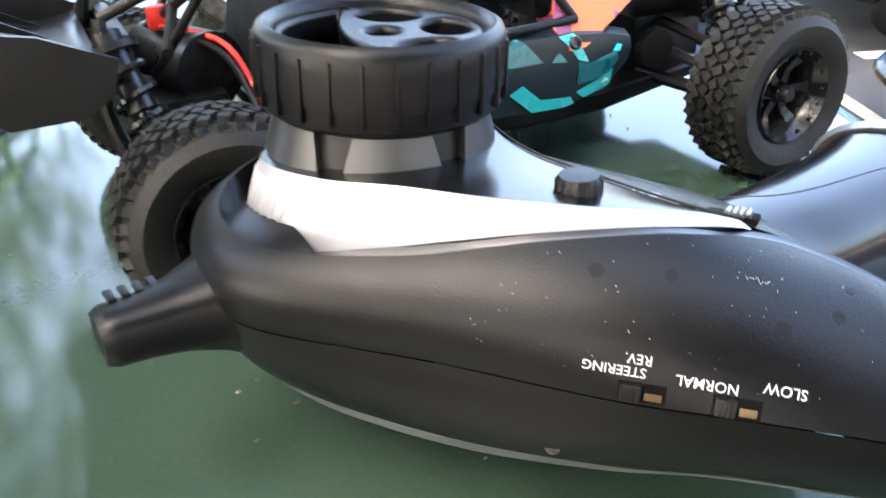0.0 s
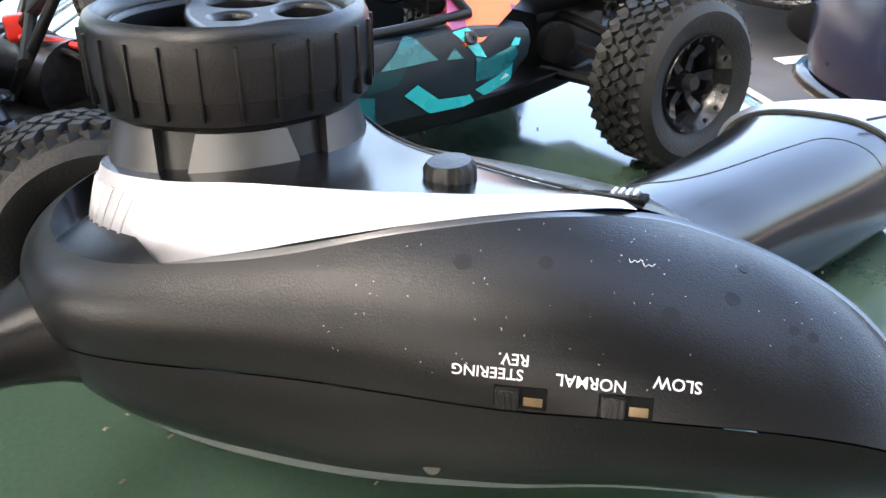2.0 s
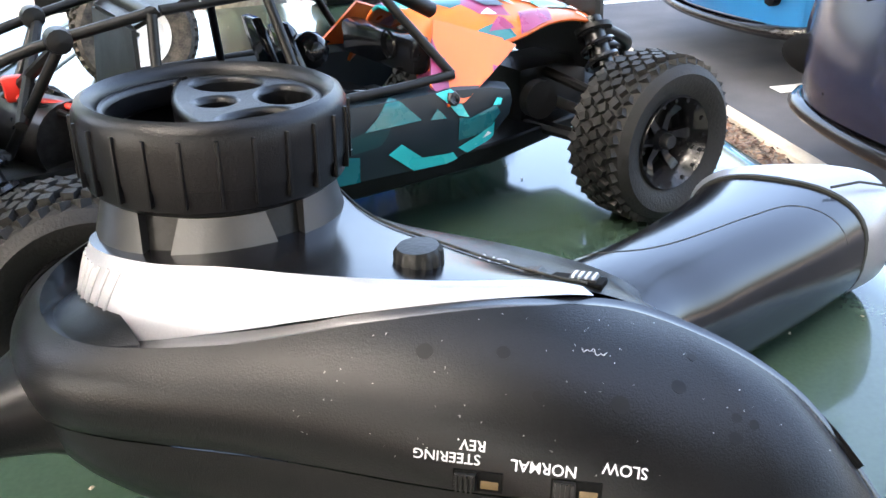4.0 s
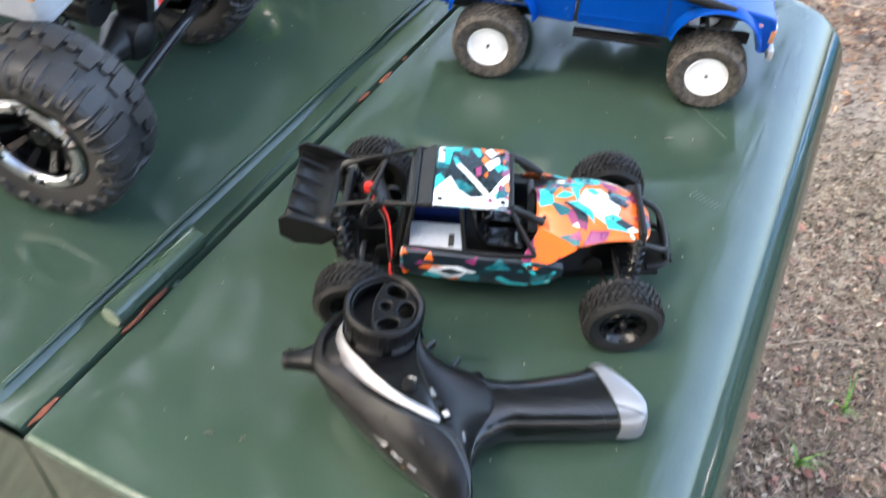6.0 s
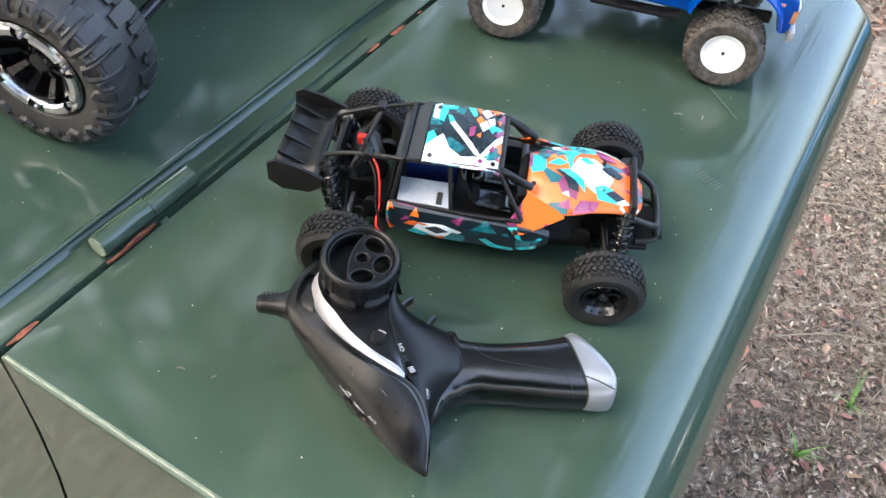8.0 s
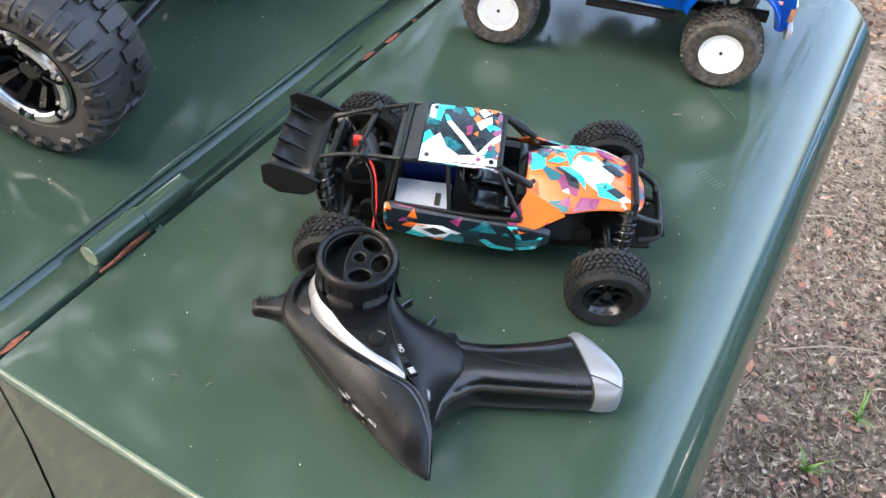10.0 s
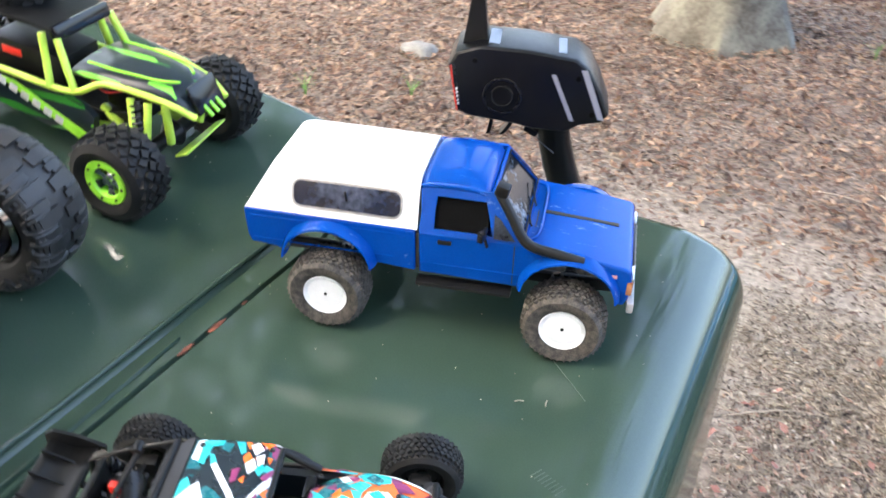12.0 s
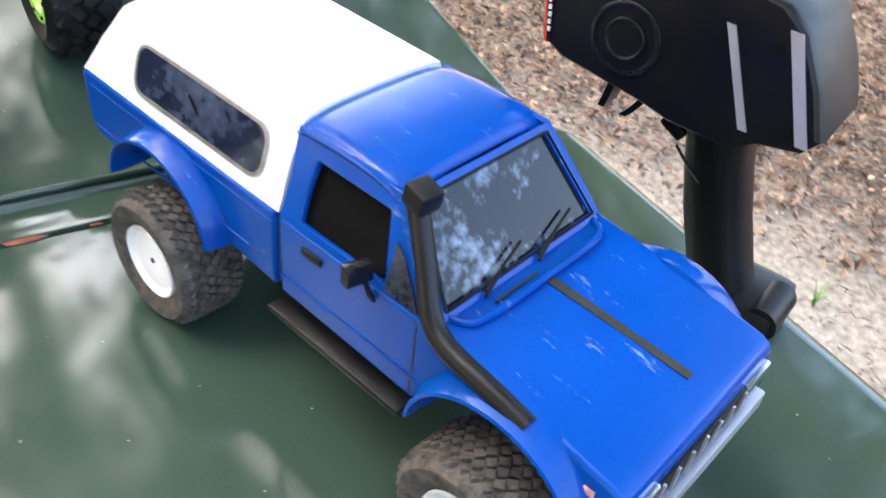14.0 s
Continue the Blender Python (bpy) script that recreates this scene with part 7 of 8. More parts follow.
def lug_tyre(r, w, rim_r, lugs, tread):
    """A rounded crawler tyre; its shoulders carry raised loops and ladders that run from the tread onto the sidewall."""
    bm, h, seg = fresh(), w / 2, 72
    side = [(0.74, 0.985), (0.80, 1.0), (0.87, 0.975), (0.925, 0.87), (0.955, 0.66), (0.965, 0.40), (0.968, 0.12)]
    if not tread:
        prof = [(rim_r, -h * 0.72), (rim_r * 1.12, -h * 0.90)] + [(r * q, -h * z) for q, z in side] + [(r * q, h * z) for q, z in side[::-1]] + [(rim_r * 1.12, h * 0.90), (rim_r, h * 0.72), (rim_r * 0.97, 0)]
        rings = [[Vector((pr * math.cos(2 * math.pi * k / seg), pr * math.sin(2 * math.pi * k / seg), z)) for k in range(seg)] for pr, z in prof]
        return loft(bm, rings + [rings[0]], closed=True, caps=False)
    for s in (-1, 1):
        for k in range(lugs * 2):
            loop = k % 2 == 0
            wid, m = (0.0046 if loop else 0.0026), pose(0, 0, 0, 0, 0, 180 * (k + (0.5 if s > 0 else 0)) / lugs)
            leg = side[1:6] if loop else side[2:6]

            def on(q, y, lift=0.0):
                return m @ Vector((r * (q[0] + lift), y, s * h * q[1]))

            legs = [on(q, wid * (0.75 + 0.1 * n)) for n, q in enumerate(leg)][::-1]
            end = [on((leg[0][0] - 0.035, leg[0][1]), 0)] if loop else []
            tube(bm, legs + end + [on(q, -wid * (0.75 + 0.1 * n)) for n, q in enumerate(leg)], 0.0024, 6)
            for n in ((2, 3) if loop else (0, 1, 2, 3)):
                tube(bm, [on(leg[n], -wid * 0.8), on(leg[n], wid * 0.8)], 0.0020, 6)
            block = [[m @ Vector((x, y, s * h * z)) for y in (-wid * b, wid * b)] + [m @ Vector((r * 0.94, y, s * h * z)) for y in (wid * b * 1.15, -wid * b * 1.15)] for z, x, b in ((0.08 if loop else 0.30, r * 1.0, 0.85), (0.40, r * 1.015, 1.0), (0.66, r * 1.005, 1.0), (0.84, r * 0.97, 0.8))]
            loft(bm, block)
    return bm


RC, WC = 0.0550, 0.050
crawler = thing("model_crawler", on_cowl(-0.0740, 0.1930, 13.3), "rock crawler model with huge lugged tyres and grey body", "model car")
tyre_me, tread_me = (stored(lug_tyre(RC, WC, 0.0305, 17, q), "tyre", CRAWL, 30) for q in (False, True))
bm = fresh()
lathe(bm, [(0.0240, 0.0140), (0.0242, 0.0205), (0.0255, 0.0226), (0.0305, 0.0234), (0.0322, 0.0222), (0.0316, 0.0120), (0.0300, -0.020), (0.0270, -0.0225), (0.0255, -0.0215), (0.0250, -0.010)], 48, caps=False)
ring_me = stored(bm, "bead_ring", DARKCHROME)
bm = fresh()
lathe(bm, [(0.0, 0.0150), (0.0055, 0.0150), (0.0075, 0.0125), (0.0085, 0.004), (0.022, -0.006), (0.0242, 0.0150)], 36, caps=False)
dish_me = stored(bm, "rim_dish", GLOSS)
bm = fresh()
for k in range(10):
    m = pose(0, 0, 0, 0, 0, 36 * k)
    loft(bm, [[m @ Vector((x, y, z)) for y, z in ((-wd, zt - 0.004), (-wd, zt), (wd, zt), (wd, zt - 0.004))] for x, wd, zt in ((0.006, 0.0012, 0.0125), (0.014, 0.0016, 0.0105), (0.0228, 0.0026, 0.0190))])
spoke_me = stored(bm, "rim_spokes", GLOSS)
clip_me = stored(lathe(fresh(), [(0, 0.0252), (0.0011, 0.0252), (0.0014, 0.0245), (0.0014, 0.023)], 10), "ring_bolt", STEEL)
pad = fresh()
loft(pad, [[pose(0, 0, 0, 0, 0, a) @ Vector((r_, 0, z)) for r_, z in ((0.0240, 0.0226), (0.0252, 0.0244), (0.0290, 0.0246), (0.0305, 0.0232))] for a in range(-19, 20, 2)], closed=False)
pad_me = stored(pad, "ring_segment", STEEL)
for wx in (0.0, -0.30):
    for s in (-1, 1):
        wheel = new("wheel")
        wheel.parent = crawler
        wheel.matrix_local = pose(wx, s * 0.0905, RC, 90 if s < 0 else -90, 0, 0)
        share("tyre", tyre_me, wheel, Matrix(), "black crawler tyre with deep lugs")
        tagged(share("tread", tread_me, wheel, Matrix()), "deep rubber lugs running onto the sidewall", kind="stuff")
        share("bead_ring", ring_me, wheel, Matrix(), "smoked chrome beadlock ring")
        share("rim_dish", dish_me, wheel, Matrix(), "deep gloss black rim")
        share("rim_spokes", spoke_me, wheel, Matrix())
        for k in range(6):
            share("ring_segment", pad_me, wheel, pose(0, 0, 0, 0, 0, 60 * k))
            share("ring_bolt", clip_me, wheel, pose(0, 0, 0, 0, 0, 60 * k + 30) @ Matrix.Translation((0.0268, 0, 0)))
    part("axle", tube(fresh(), [(wx, -0.078, RC), (wx, -0.062, RC), (wx, -0.055, RC), (wx, -0.022, RC), (wx, -0.004, RC), (wx, 0.004, RC), (wx, 0.016, RC), (wx, 0.055, RC), (wx, 0.062, RC), (wx, 0.078, RC)], [0.012, 0.012, 0.0075, 0.0080, 0.0150, 0.0150, 0.0080, 0.0075, 0.012, 0.012], 18), MATT, crawler, "black moulded axle housing")
    part("diff_cover", lathe(fresh(), [(0, 0.008), (0.009, 0.007), (0.0145, 0.002), (0.015, -0.004)], 20, pose(wx + 0.010, 0, RC, 0, 90, 0)), MATT, crawler, "black round diff cover")
    for s in (-1, 1):
        part("hub_knuckle", box(fresh(), 0.018, 0.014, 0.026, pose(wx, s * 0.066, RC), 0.003), MATT, crawler, "black steering knuckle")
        part("suspension_link", tube(fresh(), [(wx + (-0.004 if wx == 0 else 0.004), s * 0.040, RC - 0.008), (wx + (-0.13 if wx == 0 else 0.13), s * 0.022, 0.060)], 0.0036, 10), GLOSS, crawler, "gloss black lower link")
        coil_shock(crawler, (wx + (-0.030 if wx == 0 else 0.030), s * 0.045, 0.130), (wx - 0.006, s * 0.050, RC + 0.006), 0.0085, 8)
part("steering_servo", box(fresh(), 0.022, 0.042, 0.020, pose(0.006, 0.020, RC + 0.024), 0.002), MATT, crawler, "black steering servo")
part("servo_label", box(fresh(), 0.0004, 0.014, 0.010, pose(0.0172, 0.018, RC + 0.024), 0.0), REDLENS, crawler, "red and white servo label")
part("label_bar", box(fresh(), 0.0004, 0.004, 0.010, pose(0.0174, 0.010, RC + 0.024), 0.0), LETTER, crawler)
part("tie_rod", tube(fresh(), [(0.022, -0.066, RC - 0.002), (0.026, -0.050, RC - 0.002), (0.026, 0.050, RC - 0.002), (0.022, 0.066, RC - 0.002)], 0.0042, 12), GLOSS, crawler, "gloss black tie rod")
part("motor_can", cyl(fresh(), 0.0165, 0.045, pose(-0.030, -0.012, RC + 0.030, 0, 90, 0), 28), SHOCK, crawler, "black motor")
part("chassis_rail", box(fresh(), 0.30, 0.006, 0.016, pose(-0.160, 0.024, 0.088), 0.001), MATT, crawler, "black chassis rail")
part("chassis_rail", box(fresh(), 0.30, 0.006, 0.016, pose(-0.160, -0.024, 0.088), 0.001), MATT, crawler, "black chassis rail")
rows = []
for x, zt, hw in ((0.050, 0.150, 0.066), (0.044, 0.164, 0.072), (0.0, 0.170, 0.075), (-0.080, 0.176, 0.076), (-0.100, 0.190, 0.074), (-0.150, 0.225, 0.066), (-0.260, 0.228, 0.066), (-0.330, 0.190, 0.072), (-0.340, 0.150, 0.070)):
    rows.append([Vector((x - 0.055, s * hw * f, z - 0.024)) for s, f, z in ((-1, 0.98, 0.128), (-1, 1.0, 0.150), (-1, 0.93, zt - 0.004), (-1, 0.5, zt), (1, 0.5, zt), (1, 0.93, zt - 0.004), (1, 1.0, 0.150), (1, 0.98, 0.128))])
shell_c = part("body_shell", loft(fresh(), rows), GREY, crawler, "grey and blue printed body shell", angle=45, bevel=0.003)
for s in (-1, 1):
    part("headlight", box(fresh(), 0.010, 0.024, 0.013, pose(-0.0075, s * 0.052, 0.126, 0, 0, s * 16), 0.003), CHROME, shell_c, "clear headlight")
    part("indicator", box(fresh(), 0.012, 0.003, 0.008, pose(-0.0150, s * 0.0705, 0.126, 0, 0, s * 10), 0.001), AMBER, shell_c, "amber corner light")
    part("headlight_frame", box(fresh(), 0.005, 0.040, 0.018, pose(-0.0110, s * 0.046, 0.126, 0, 0, s * 14), 0.002), GLOSS, shell_c)
    part("side_stripe", box(fresh(), 0.16, 0.0012, 0.014, pose(-0.127, s * 0.0750, 0.134, 0, 0, 0), 0.0004), BLUEFILM, shell_c, "blue side stripe")
part("front_grille", box(fresh(), 0.004, 0.062, 0.012, pose(-0.0050, 0, 0.122), 0.001), GLOSS, shell_c, "black grille")
part("bonnet_stripe", slab(fresh(), [(-0.037, -0.018, 0.1445), (-0.037, 0.018, 0.1445), (-0.137, 0.020, 0.1525), (-0.137, -0.020, 0.1525)][::-1], 0.0008), BLUEFILM, shell_c, "blue bonnet stripe")

# green buggy
RG = 0.0365
green = thing("model_rock_buggy", on_cowl(-0.0920, 0.4490, 6.8), "black and lime green rock buggy model on fat tyres", "model car")
tyre_me, tread_me = (stored(tyre_mesh(RG, 0.040, 0.0180, 22, 5, 0.0026, slant=0.6, block=0.6, seed=9, shoulder=0.28, tread=q), "tyre", RUBBER) for q in (False, True))
bm = fresh()
lathe(bm, [(0.0115, 0.0060), (0.0118, 0.0155), (0.0128, 0.0172), (0.0180, 0.0176), (0.0190, 0.0160), (0.0185, -0.015)], 40, caps=False)
ring_me = stored(bm, "bead_ring", LIME)
bm = fresh()
lathe(bm, [(0.0, 0.0150), (0.0035, 0.0150), (0.0040, 0.0120), (0.0060, 0.008)], 20)
for k in range(5):
    m = pose(0, 0, 0, 0, 0, 72 * k)
    loft(bm, [[m @ Vector((x, y, z)) for y, z in ((-wd, zt - 0.003), (-wd, zt), (wd, zt), (wd, zt - 0.003))] for x, wd, zt in ((0.002, 0.0026, 0.0135), (0.0065, 0.0026, 0.0130), (0.0119, 0.0042, 0.0150))])
star_me = stored(bm, "rim_star", CHROME)
back_me = stored(cyl(fresh(), 0.0170, 0.002, pose(0, 0, 0.002), 28), "rim_back", SHADOWGAP)
bolt_me = stored(cyl(fresh(), 0.0011, 0.0008, pose(0, 0, 0.0178), 10), "ring_bolt", SHADOWGAP)
for wx in (0.0, -0.195):
    for s in (-1, 1):
        wheel = new("wheel")
        wheel.parent = green
        wheel.matrix_local = pose(wx, s * 0.0690, RG, 0, 0, -2 if wx == 0 else 0) @ pose(0, 0, 0, 90 if s < 0 else -90, 0, 0)
        share("tyre", tyre_me, wheel, Matrix(), "fat black rubber tyre with dusty blocks")
        tagged(share("tread", tread_me, wheel, Matrix()), "raised black tread blocks", kind="stuff")
        share("bead_ring", ring_me, wheel, Matrix(), "lime green beadlock ring")
        share("rim_star", star_me, wheel, Matrix(), "chrome star rim")
        share("rim_back", back_me, wheel, Matrix())
        for k in range(7):
            share("ring_bolt", bolt_me, wheel, pose(0, 0, 0, 0, 0, 360 / 7 * k) @ Matrix.Translation((0.0155, 0, 0)))
    part("axle", tube(fresh(), [(wx, -0.050, RG), (wx, -0.010, RG), (wx, 0, RG), (wx, 0.010, RG), (wx, 0.050, RG)], [0.0055, 0.006, 0.0120, 0.006, 0.0055], 14), MATT, green, "black solid axle")
    for s in (-1, 1):
        part("suspension_link", tube(fresh(), [(wx, s * 0.040, RG + 0.004), (wx - 0.052 if wx == 0 else wx + 0.052, s * 0.018, RG + 0.014)], 0.0038, 8), YELLOWLIME, green, "yellow-green suspension link")
        part("suspension_link", tube(fresh(), [(wx, s * 0.030, RG - 0.006), (wx - 0.060 if wx == 0 else wx + 0.060, s * 0.020, RG + 0.002)], 0.0038, 8), YELLOWLIME, green, "yellow-green suspension link")
        coil_shock(green, (wx - 0.012, s * 0.028, 0.076), (wx - 0.002, s * 0.040, RG + 0.004), 0.0066, 7)
for s in (-1, 1):
    rings = [[Vector((x, s * y, z)) for y, z in ((0.030, zb), (0.0365, zb + 0.004), (0.0380, (zb + zt) / 2), (0.0360, zt), (0.030, zt))] for x, zb, zt in ((-0.185, 0.044, 0.060), (-0.150, 0.028, 0.062), (-0.090, 0.022, 0.062), (-0.060, 0.026, 0.058), (-0.048, 0.036, 0.050))]
    side = part("side_panel", loft(fresh(), rings), GREENPRINT, green, "black side panel with green slashes", angle=40)
    part("green_slash", slab(fresh(), [(-0.062, s * 0.0388, 0.027), (-0.052, s * 0.0385, 0.034), (-0.120, s * 0.0388, 0.060), (-0.138, s * 0.0388, 0.060)][:: s], 0.0006), LIME, side, "lime green slash")
    for k in range(6):
        part("print_bar", box(fresh(), 0.0075, 0.0006, 0.0075, pose(-0.132 + 0.0105 * k, s * 0.0392, 0.0560 - 0.0036 * k, 0, 18, 0), 0.0003), LETTER, side)
    part("cage_tube", tube(fresh(), spline([(-0.210, s * 0.036, 0.064), (-0.120, s * 0.038, 0.066), (-0.066, s * 0.037, 0.068), (-0.036, s * 0.034, 0.084), (0.010, s * 0.028, 0.083), (0.036, s * 0.021, 0.074)], 30), 0.0027, 10), YELLOWLIME, green, "yellow-green cage rail")
    for a, b in (((-0.063, s * 0.037, 0.069), (-0.080, s * 0.031, 0.106)), ((-0.085, s * 0.038, 0.067), (-0.094, s * 0.031, 0.107)), ((-0.145, s * 0.038, 0.066), (-0.152, s * 0.031, 0.109)), ((-0.205, s * 0.036, 0.065), (-0.172, s * 0.031, 0.108))):
        part("cage_pillar", tube(fresh(), [a, b], 0.0030, 10), YELLOWLIME, green, "yellow-green cage pillar")
    part("nose_brace", tube(fresh(), [(0.012, s * 0.027, 0.081), (0.012, s * 0.020, 0.042)], 0.0034, 10), YELLOWLIME, green, "yellow-green nose brace")
    part("bonnet_trim", tube(fresh(), spline([(-0.060, s * 0.022, 0.0900), (-0.030, s * 0.022, 0.0920), (0.002, s * 0.017, 0.0932), (0.014, s * 0.009, 0.0925)], 14), 0.0012, 8), LIME, green, "lime green bonnet edge")
rows = []
for x, z, hw in ((-0.070, 0.0870, 0.034), (-0.040, 0.0895, 0.032), (-0.010, 0.0915, 0.029), (0.012, 0.0900, 0.026), (0.034, 0.0790, 0.021)):
    rows.append([Vector((x, a * hw, z - 0.004 * a * a)) for a in (-1, -0.6, -0.2, 0.2, 0.6, 1)])
bm = fresh()
loft(bm, rows, closed=False)
hood = part("bonnet", bm, GREENPRINT, green, "black bonnet with green streaks", angle=50)
hood.modifiers.new("sheet", "SOLIDIFY").thickness = 0.0015
part("bumper_plate", slab(fresh(), [(0.015, -0.021, 0.031), (0.026, -0.020, 0.037), (0.034, 0.022, 0.052), (0.026, 0.022, 0.046)], 0.002), YELLOWLIME, green, "yellow-green slanted front plate", bevel=0.0006)
for s in (-1, 1):
    for a, b in (((-0.016, s * 0.031, 0.078), (-0.006, s * 0.042, 0.044)), ((-0.002, s * 0.029, 0.078), (0.002, s * 0.038, 0.040))):
        part("axle_brace", tube(fresh(), [a, b], 0.0032, 10), YELLOWLIME, green, "yellow-green axle brace")
part("radiator_guard", box(fresh(), 0.004, 0.034, 0.024, pose(0.030, 0, 0.084, 0, -30, 0), 0.002), GLOSS, green, "black front guard")
for k in range(3):
    part("guard_fin", box(fresh(), 0.014, 0.0030, 0.0022, pose(0.037, -0.008 + 0.008 * k, 0.077, 0, 35, 0), 0.0006), LIME, green)
part("roof", box(fresh(), 0.088, 0.064, 0.004, pose(-0.128, 0, 0.1105, 0, -1, 0), 0.002), MATT, green, "black roof panel")
part("light_bar", box(fresh(), 0.008, 0.062, 0.012, pose(-0.083, 0, 0.1085, 0, -24, 0), 0.002), GLOSS, green, "glossy roof light bar")
part("spare_wheel", tyre_mesh(0.030, 0.026, 0.014, 20, 4, 0.0022, seed=4), RUBBER, green, "spare black tyre on the roof").matrix_local = pose(-0.145, 0.004, 0.1255, 8, 4, 0)
part("roof_film", box(fresh(), 0.024, 0.050, 0.001, pose(-0.176, -0.004, 0.1135), 0.0003), LETTER, green, "pale roof sticker")
part("chassis", prism(fresh(), [(-0.20, 0.040), (-0.05, 0.040), (-0.02, 0.050), (-0.02, 0.060), (-0.05, 0.050), (-0.20, 0.052)], 0.024), MATT, green, "black chassis tray", bevel=0.001)
part("driver_block", box(fresh(), 0.070, 0.046, 0.040, pose(-0.120, 0, 0.064), 0.006), MATT, green, "dark cockpit block")
part("cockpit_label", box(fresh(), 0.018, 0.001, 0.006, pose(-0.122, -0.0345, 0.0830), 0.0004), REDLENS, green, "red cockpit label")
part("gear_case", box(fresh(), 0.040, 0.034, 0.030, pose(-0.030, 0, 0.068), 0.004), MATT, green, "black gear case")
part("red_wire", tube(fresh(), spline([(-0.055, -0.028, 0.082), (-0.040, -0.032, 0.076), (-0.025, -0.030, 0.080), (-0.012, -0.020, 0.084)], 16), 0.0010, 8), WIRE, green, "red wire")

# ---- standing transmitter ----
tx2 = thing("transmitter", Matrix.Translation((0.1370, 0.5235, H)) @ pose(0, 0, 0, 0, 0, 20), "black pistol transmitter standing on its base", "transmitter")
side_out = [(-0.0075, 0.1370), (-0.0020, 0.1470), (0.0150, 0.1525), (0.0500, 0.1515), (0.0880, 0.1470), (0.0980, 0.1400), (0.1090, 0.1220), (0.1160, 0.1050), (0.1110, 0.0985), (0.0950, 0.0950), (0.0850, 0.0885), (0.0600, 0.0890), (0.0460, 0.0920), (0.0080, 0.0965), (0.0, 0.1005)]
rows = []
for y, grow in ((0.0, -0.0030), (0.0012, -0.0010), (0.004, 0.0), (0.044, 0.0), (0.048, -0.002), (0.050, -0.005)):
    cx, cz = 0.052, 0.125
    rows.append([Vector((x + (cx - x) * -grow * 16, y, z + (cz - z) * -grow * 16)) for x, z in side_out])
head = part("head", loft(fresh(), rows), BLACK, tx2, "black transmitter head", angle=32)
SX, SZ = 0.0345, 0.1150
for r0, r1, d in ((0.0150, 0.0126, 0.0012), (0.0086, 0.0070, 0.0014)):
    part("boss_ring", lathe(fresh(), [(r1, -0.001), (r1, d * 0.7), ((r0 + r1) / 2, d), (r0, d * 0.7), (r0, -0.001)], 48, pose(SX, 0.0, SZ, 90, 0, 0)), GLOSS if r0 > 0.01 else BLACK, head, "round moulded boss")
part("boss_dish", lathe(fresh(), [(0.0, 0.0004), (0.0060, 0.0004), (0.0070, 0.0010)], 32, pose(SX, 0.0, SZ, 90, 0, 0)), BLACK, head)
for x0, z0, x1, z1, w in ((0.0700, 0.1350, 0.0880, 0.0990, 0.0034), (0.0915, 0.1400, 0.1095, 0.1015, 0.0046)):
    part("stripe", slab(fresh(), [(x0, -0.0007, z0), (x0 + w, -0.0007, z0), (x1 + w * 0.6, -0.0007, z1), (x1 - w * 0.4, -0.0007, z1)], -0.0008), SILVER, head, "satin silver stripe")
for x, z in ((0.0130, 0.1420), (0.0900, 0.1330), (0.1030, 0.1050)):
    part("screw_hole", cyl(fresh(), 0.0019, 0.0008, pose(x, -0.0004, z, 90, 0, 0), 16), HOLE, head, "dark screw hole")
lab = part("front_label", slab(fresh(), [(-0.0055, -0.0003, 0.1385), (-0.0015, -0.0006, 0.1400), (0.0035, -0.0006, 0.1015), (0.0005, -0.0003, 0.1010)], -0.0006), GLOSS, head, "black, red and white label")
part("label_edge", slab(fresh(), [(-0.0056, -0.0006, 0.1370), (-0.0046, -0.0008, 0.1372), (0.0012, -0.0008, 0.1012), (0.0002, -0.0006, 0.1012)], -0.0005), REDLENS, lab, "red label edge")
for k in range(5):
    part("print_bar", box(fresh(), 0.0014, 0.0004, 0.0018, pose(0.0000 + 0.0004 * k, -0.0010, 0.1190 - 0.0030 * k)), LETTER, lab)
for x0, x1 in ((0.026, 0.0255), (0.0425, 0.0360)):
    bm = fresh()
    loft(bm, [[p + Vector((-0.0016, -0.006, 0)), p + Vector((0.0016, -0.006, 0)), p + Vector((0.0016, 0.006, 0)), p + Vector((-0.0016, 0.006, 0))] for p in spline([(x0, 0.022, 0.0960), (x0 + 0.001, 0.022, 0.0890), ((x0 + x1) / 2, 0.022, 0.0800), (x1 - 0.001, 0.022, 0.0745)], 12)])
    part("trigger", bm, MATT, tx2, "curved black trigger", bevel=0.0004)
rows = []
for z, xc, hw, hd in ((0.0930, 0.0740, 0.0165, 0.018), (0.0880, 0.0745, 0.0150, 0.017), (0.0800, 0.0760, 0.0132, 0.0160), (0.0700, 0.0775, 0.0132, 0.0155), (0.0450, 0.0840, 0.0138, 0.0150), (0.0200, 0.0925, 0.0140, 0.0150), (0.0060, 0.0980, 0.0145, 0.0155)):
    rows.append([Vector((xc + hw * math.copysign(abs(math.cos(a)) ** 0.7, math.cos(a)), 0.025 + (0.093 - z) * 0.10 + hd * math.copysign(abs(math.sin(a)) ** 0.7, math.sin(a)), z)) for a in [2 * math.pi * k / 32 for k in range(32)]])
handle = part("handle", loft(fresh(), rows), BLACK, tx2, "black moulded handle", angle=50)
part("finger_rest", box(fresh(), 0.012, 0.022, 0.006, pose(0.0585, 0.025, 0.0800, 0, 28, 0), 0.002), BLACK, handle, "black finger rest")
part("handle_joint", tube(fresh(), [(0.0640, 0.0086, 0.0770), (0.0700, 0.0080, 0.0720), (0.0780, 0.0082, 0.0660)], 0.0006, 6), GLOSS, handle)
base = part("base", box(fresh(), 0.046, 0.038, 0.014, pose(0.104, 0.034, 0.007), 0.006), BLACK, tx2, "black battery base")
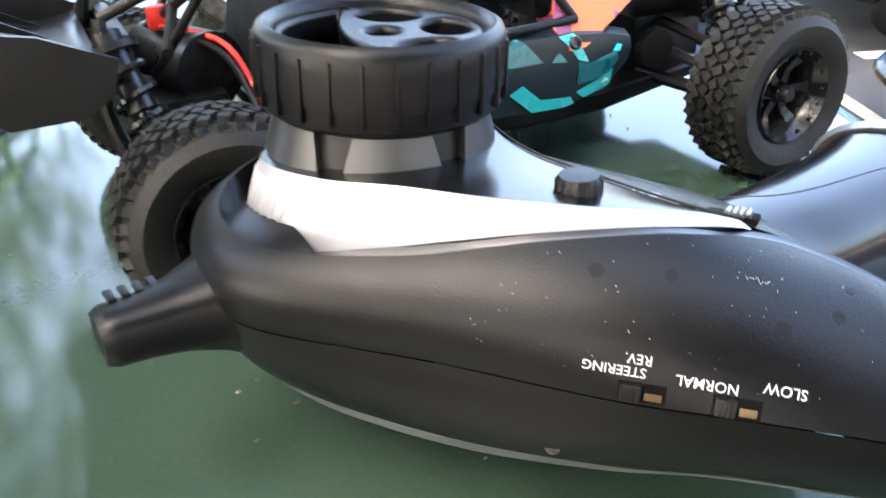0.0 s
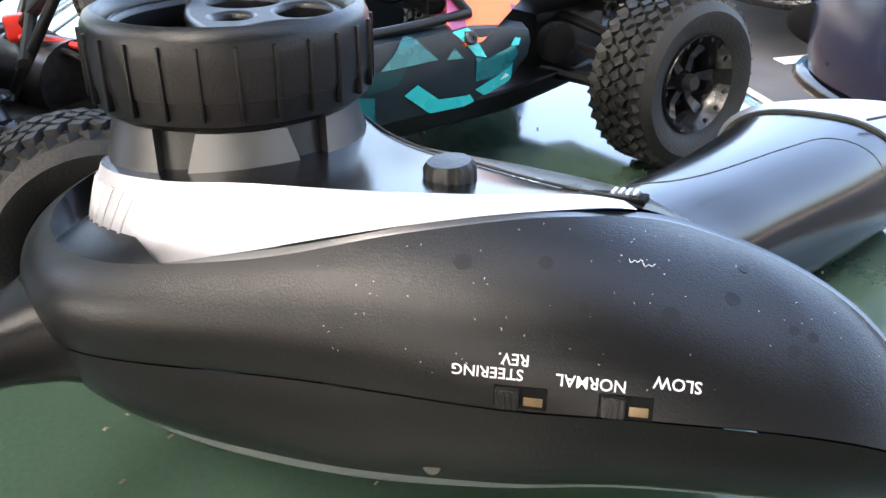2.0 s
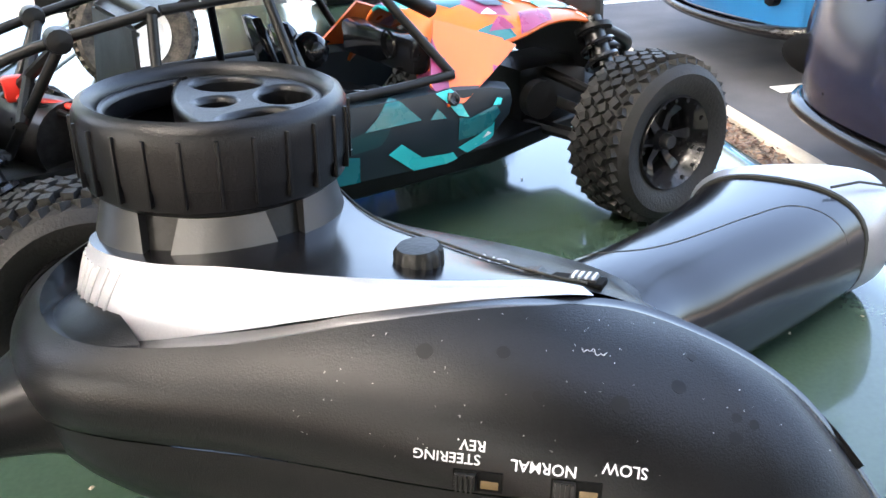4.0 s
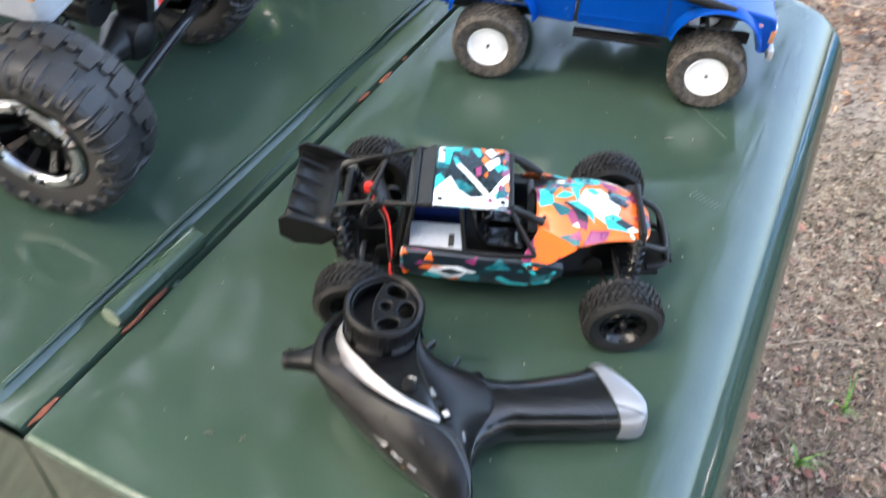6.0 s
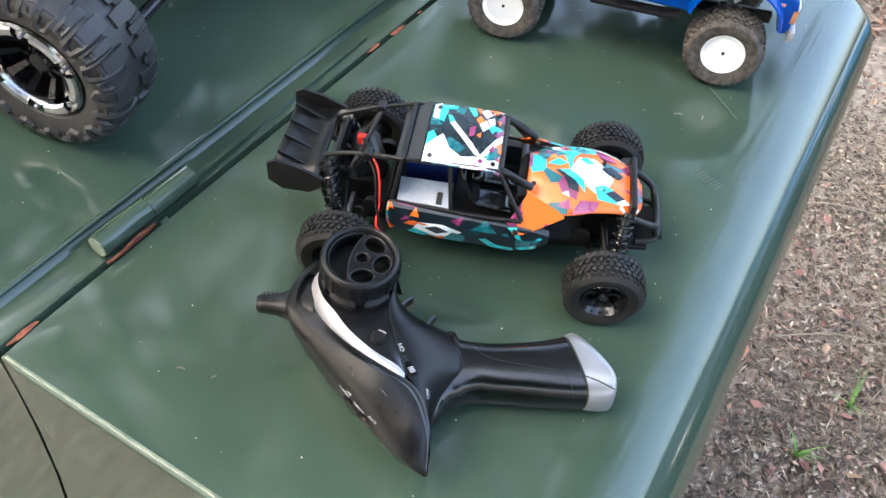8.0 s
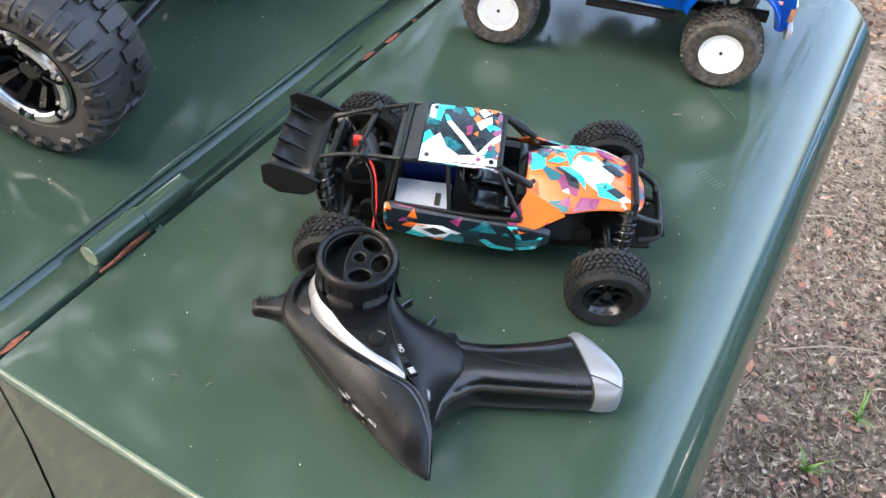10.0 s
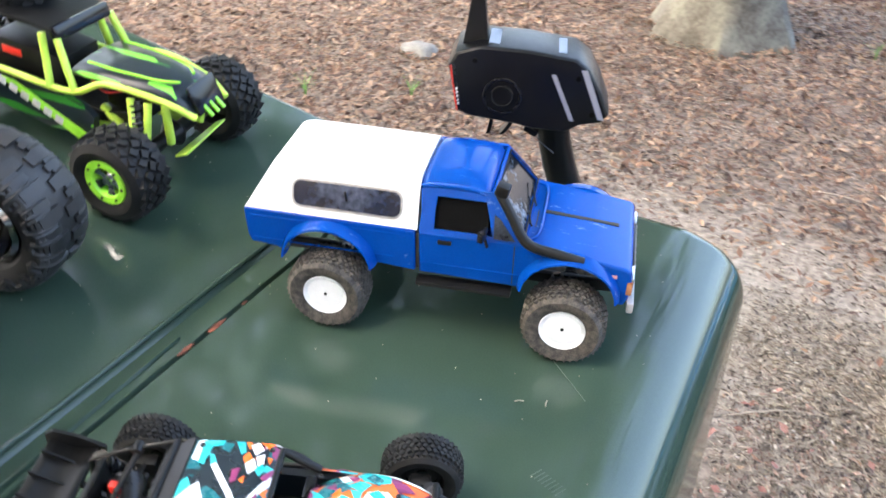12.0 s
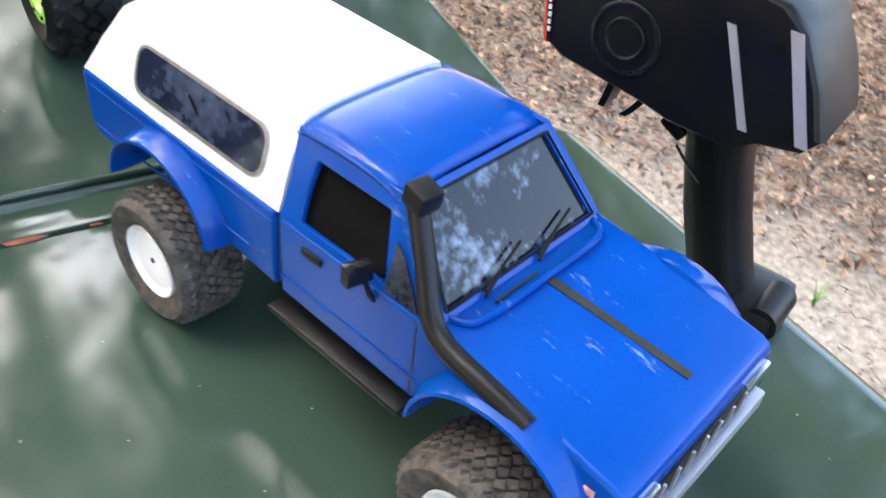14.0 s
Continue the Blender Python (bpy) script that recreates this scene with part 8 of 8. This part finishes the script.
part("base_cap", cyl(fresh(), 0.0080, 0.026, pose(0.121, 0.030, 0.0082, 90, 0, 0), 24), BLACK, base)
part("top_window", slab(fresh(), [(0.022, 0.010, 0.1527), (0.080, 0.010, 0.1482), (0.080, 0.040, 0.1482), (0.022, 0.040, 0.1527)], 0.0008), WINDOW, head, "smoked top panel")
rows = [[Vector((0.012 + s * w, 0.022 + t * d, z)) for s, t in ((-1, -1), (1, -1), (1, 1), (-1, 1))] for z, w, d in ((0.148, 0.0100, 0.0070), (0.158, 0.0085, 0.0060), (0.178, 0.0055, 0.0050), (0.226, 0.0045, 0.0042), (0.231, 0.0038, 0.0036))]
part("antenna", loft(fresh(), rows), BLACK, tx2, "flat black antenna", bevel=0.0008)
part("steering_wheel", lathe(fresh(), [(0.010, 0.0), (0.0205, 0.001), (0.0215, 0.004), (0.0215, 0.018), (0.0200, 0.020), (0.0180, 0.019), (0.0170, 0.006), (0.004, 0.005)], 48, pose(SX, 0.056, SZ, -90, 0, 0)), MATT, tx2, "black foam steering wheel")

# ---- marks and crumbs on the bonnet ----
HAZE = material("scuff", (0.034, 0.056, 0.043), (0.050, 0.074, 0.058), 0.35, scale=200)
for a, b in (((0.2745, 0.402), (0.3060, 0.3763)),):
    bm = tube(fresh(), [(*a, H + 0.00005), (*b, H + 0.00005)], 0.00022, 6)
    tagged(finish(bm, "scratch", HAZE), "pale scratch in the green paint", "scratch", "scratches")
for k in range(8):
    bm = box(fresh(), 0.0007, 0.0085 - 0.0002 * (k % 4), 0.0002, pose(0.3000 + 0.0025 * k, 0.3080 - 0.0009 * k, H + 0.0001, 0, 0, -28), 0.0)
    tagged(finish(bm, "tyre_print", HAZE), "faint dusty tyre print on green paint", "tyre print", "tyre prints")
rng = random.Random(21)
verts, faces = [], []
for _ in range(230):
    x, y = rng.uniform(-0.12, 0.33), rng.uniform(-0.03, 0.59)
    z = H + 0.0003 if x > 0.05 else H + STEP + (0.015 - x) * SLOPE + 0.0003
    if 0.0 < x <= 0.05:
        continue
    l, w = rng.uniform(0.0002, 0.0006) * (2.2 if rng.random() < 0.06 else 1), rng.uniform(0.0002, 0.0004)
    m = Matrix.Translation((x, y, z)) @ pose(0, 0, 0, 0, 0, rng.uniform(0, 180))
    b = len(verts)
    verts += [m @ Vector(q) for q in ((-l, -w, 0), (l, -w, 0), (l, w, 0), (-l, w, 0), (0, 0, w))]
    faces += [(b, b + 1, b + 4), (b + 1, b + 2, b + 4), (b + 2, b + 3, b + 4), (b + 3, b, b + 4)]
me = bpy.data.meshes.new("crumbs")
me.from_pydata(verts, [], faces)
me.materials.append(STRAW)
tagged(new("crumbs", me), "tiny pale crumbs and grit on the green paint", "grit", kind="stuff")
for x, y, l, t in ((0.2690, 0.3560, 0.0030, 30), (0.1265, 0.0080, 0.0022, 20), (0.1440, 0.0130, 0.0016, 60), (0.2850, 0.3620, 0.0026, 100)):
    tagged(finish(tube(fresh(), [pose(x, y, H, 0, 0, t) @ Vector((-l, 0, 0.0006)), pose(x, y, H, 0, 0, t) @ Vector((0, 0.0003, 0.0009)), pose(x, y, H, 0, 0, t) @ Vector((l, 0, 0.0006))], 0.0005, 6), "bark_crumb", BARK), "small brown bark crumb on the bonnet", "crumb", "bark crumbs")
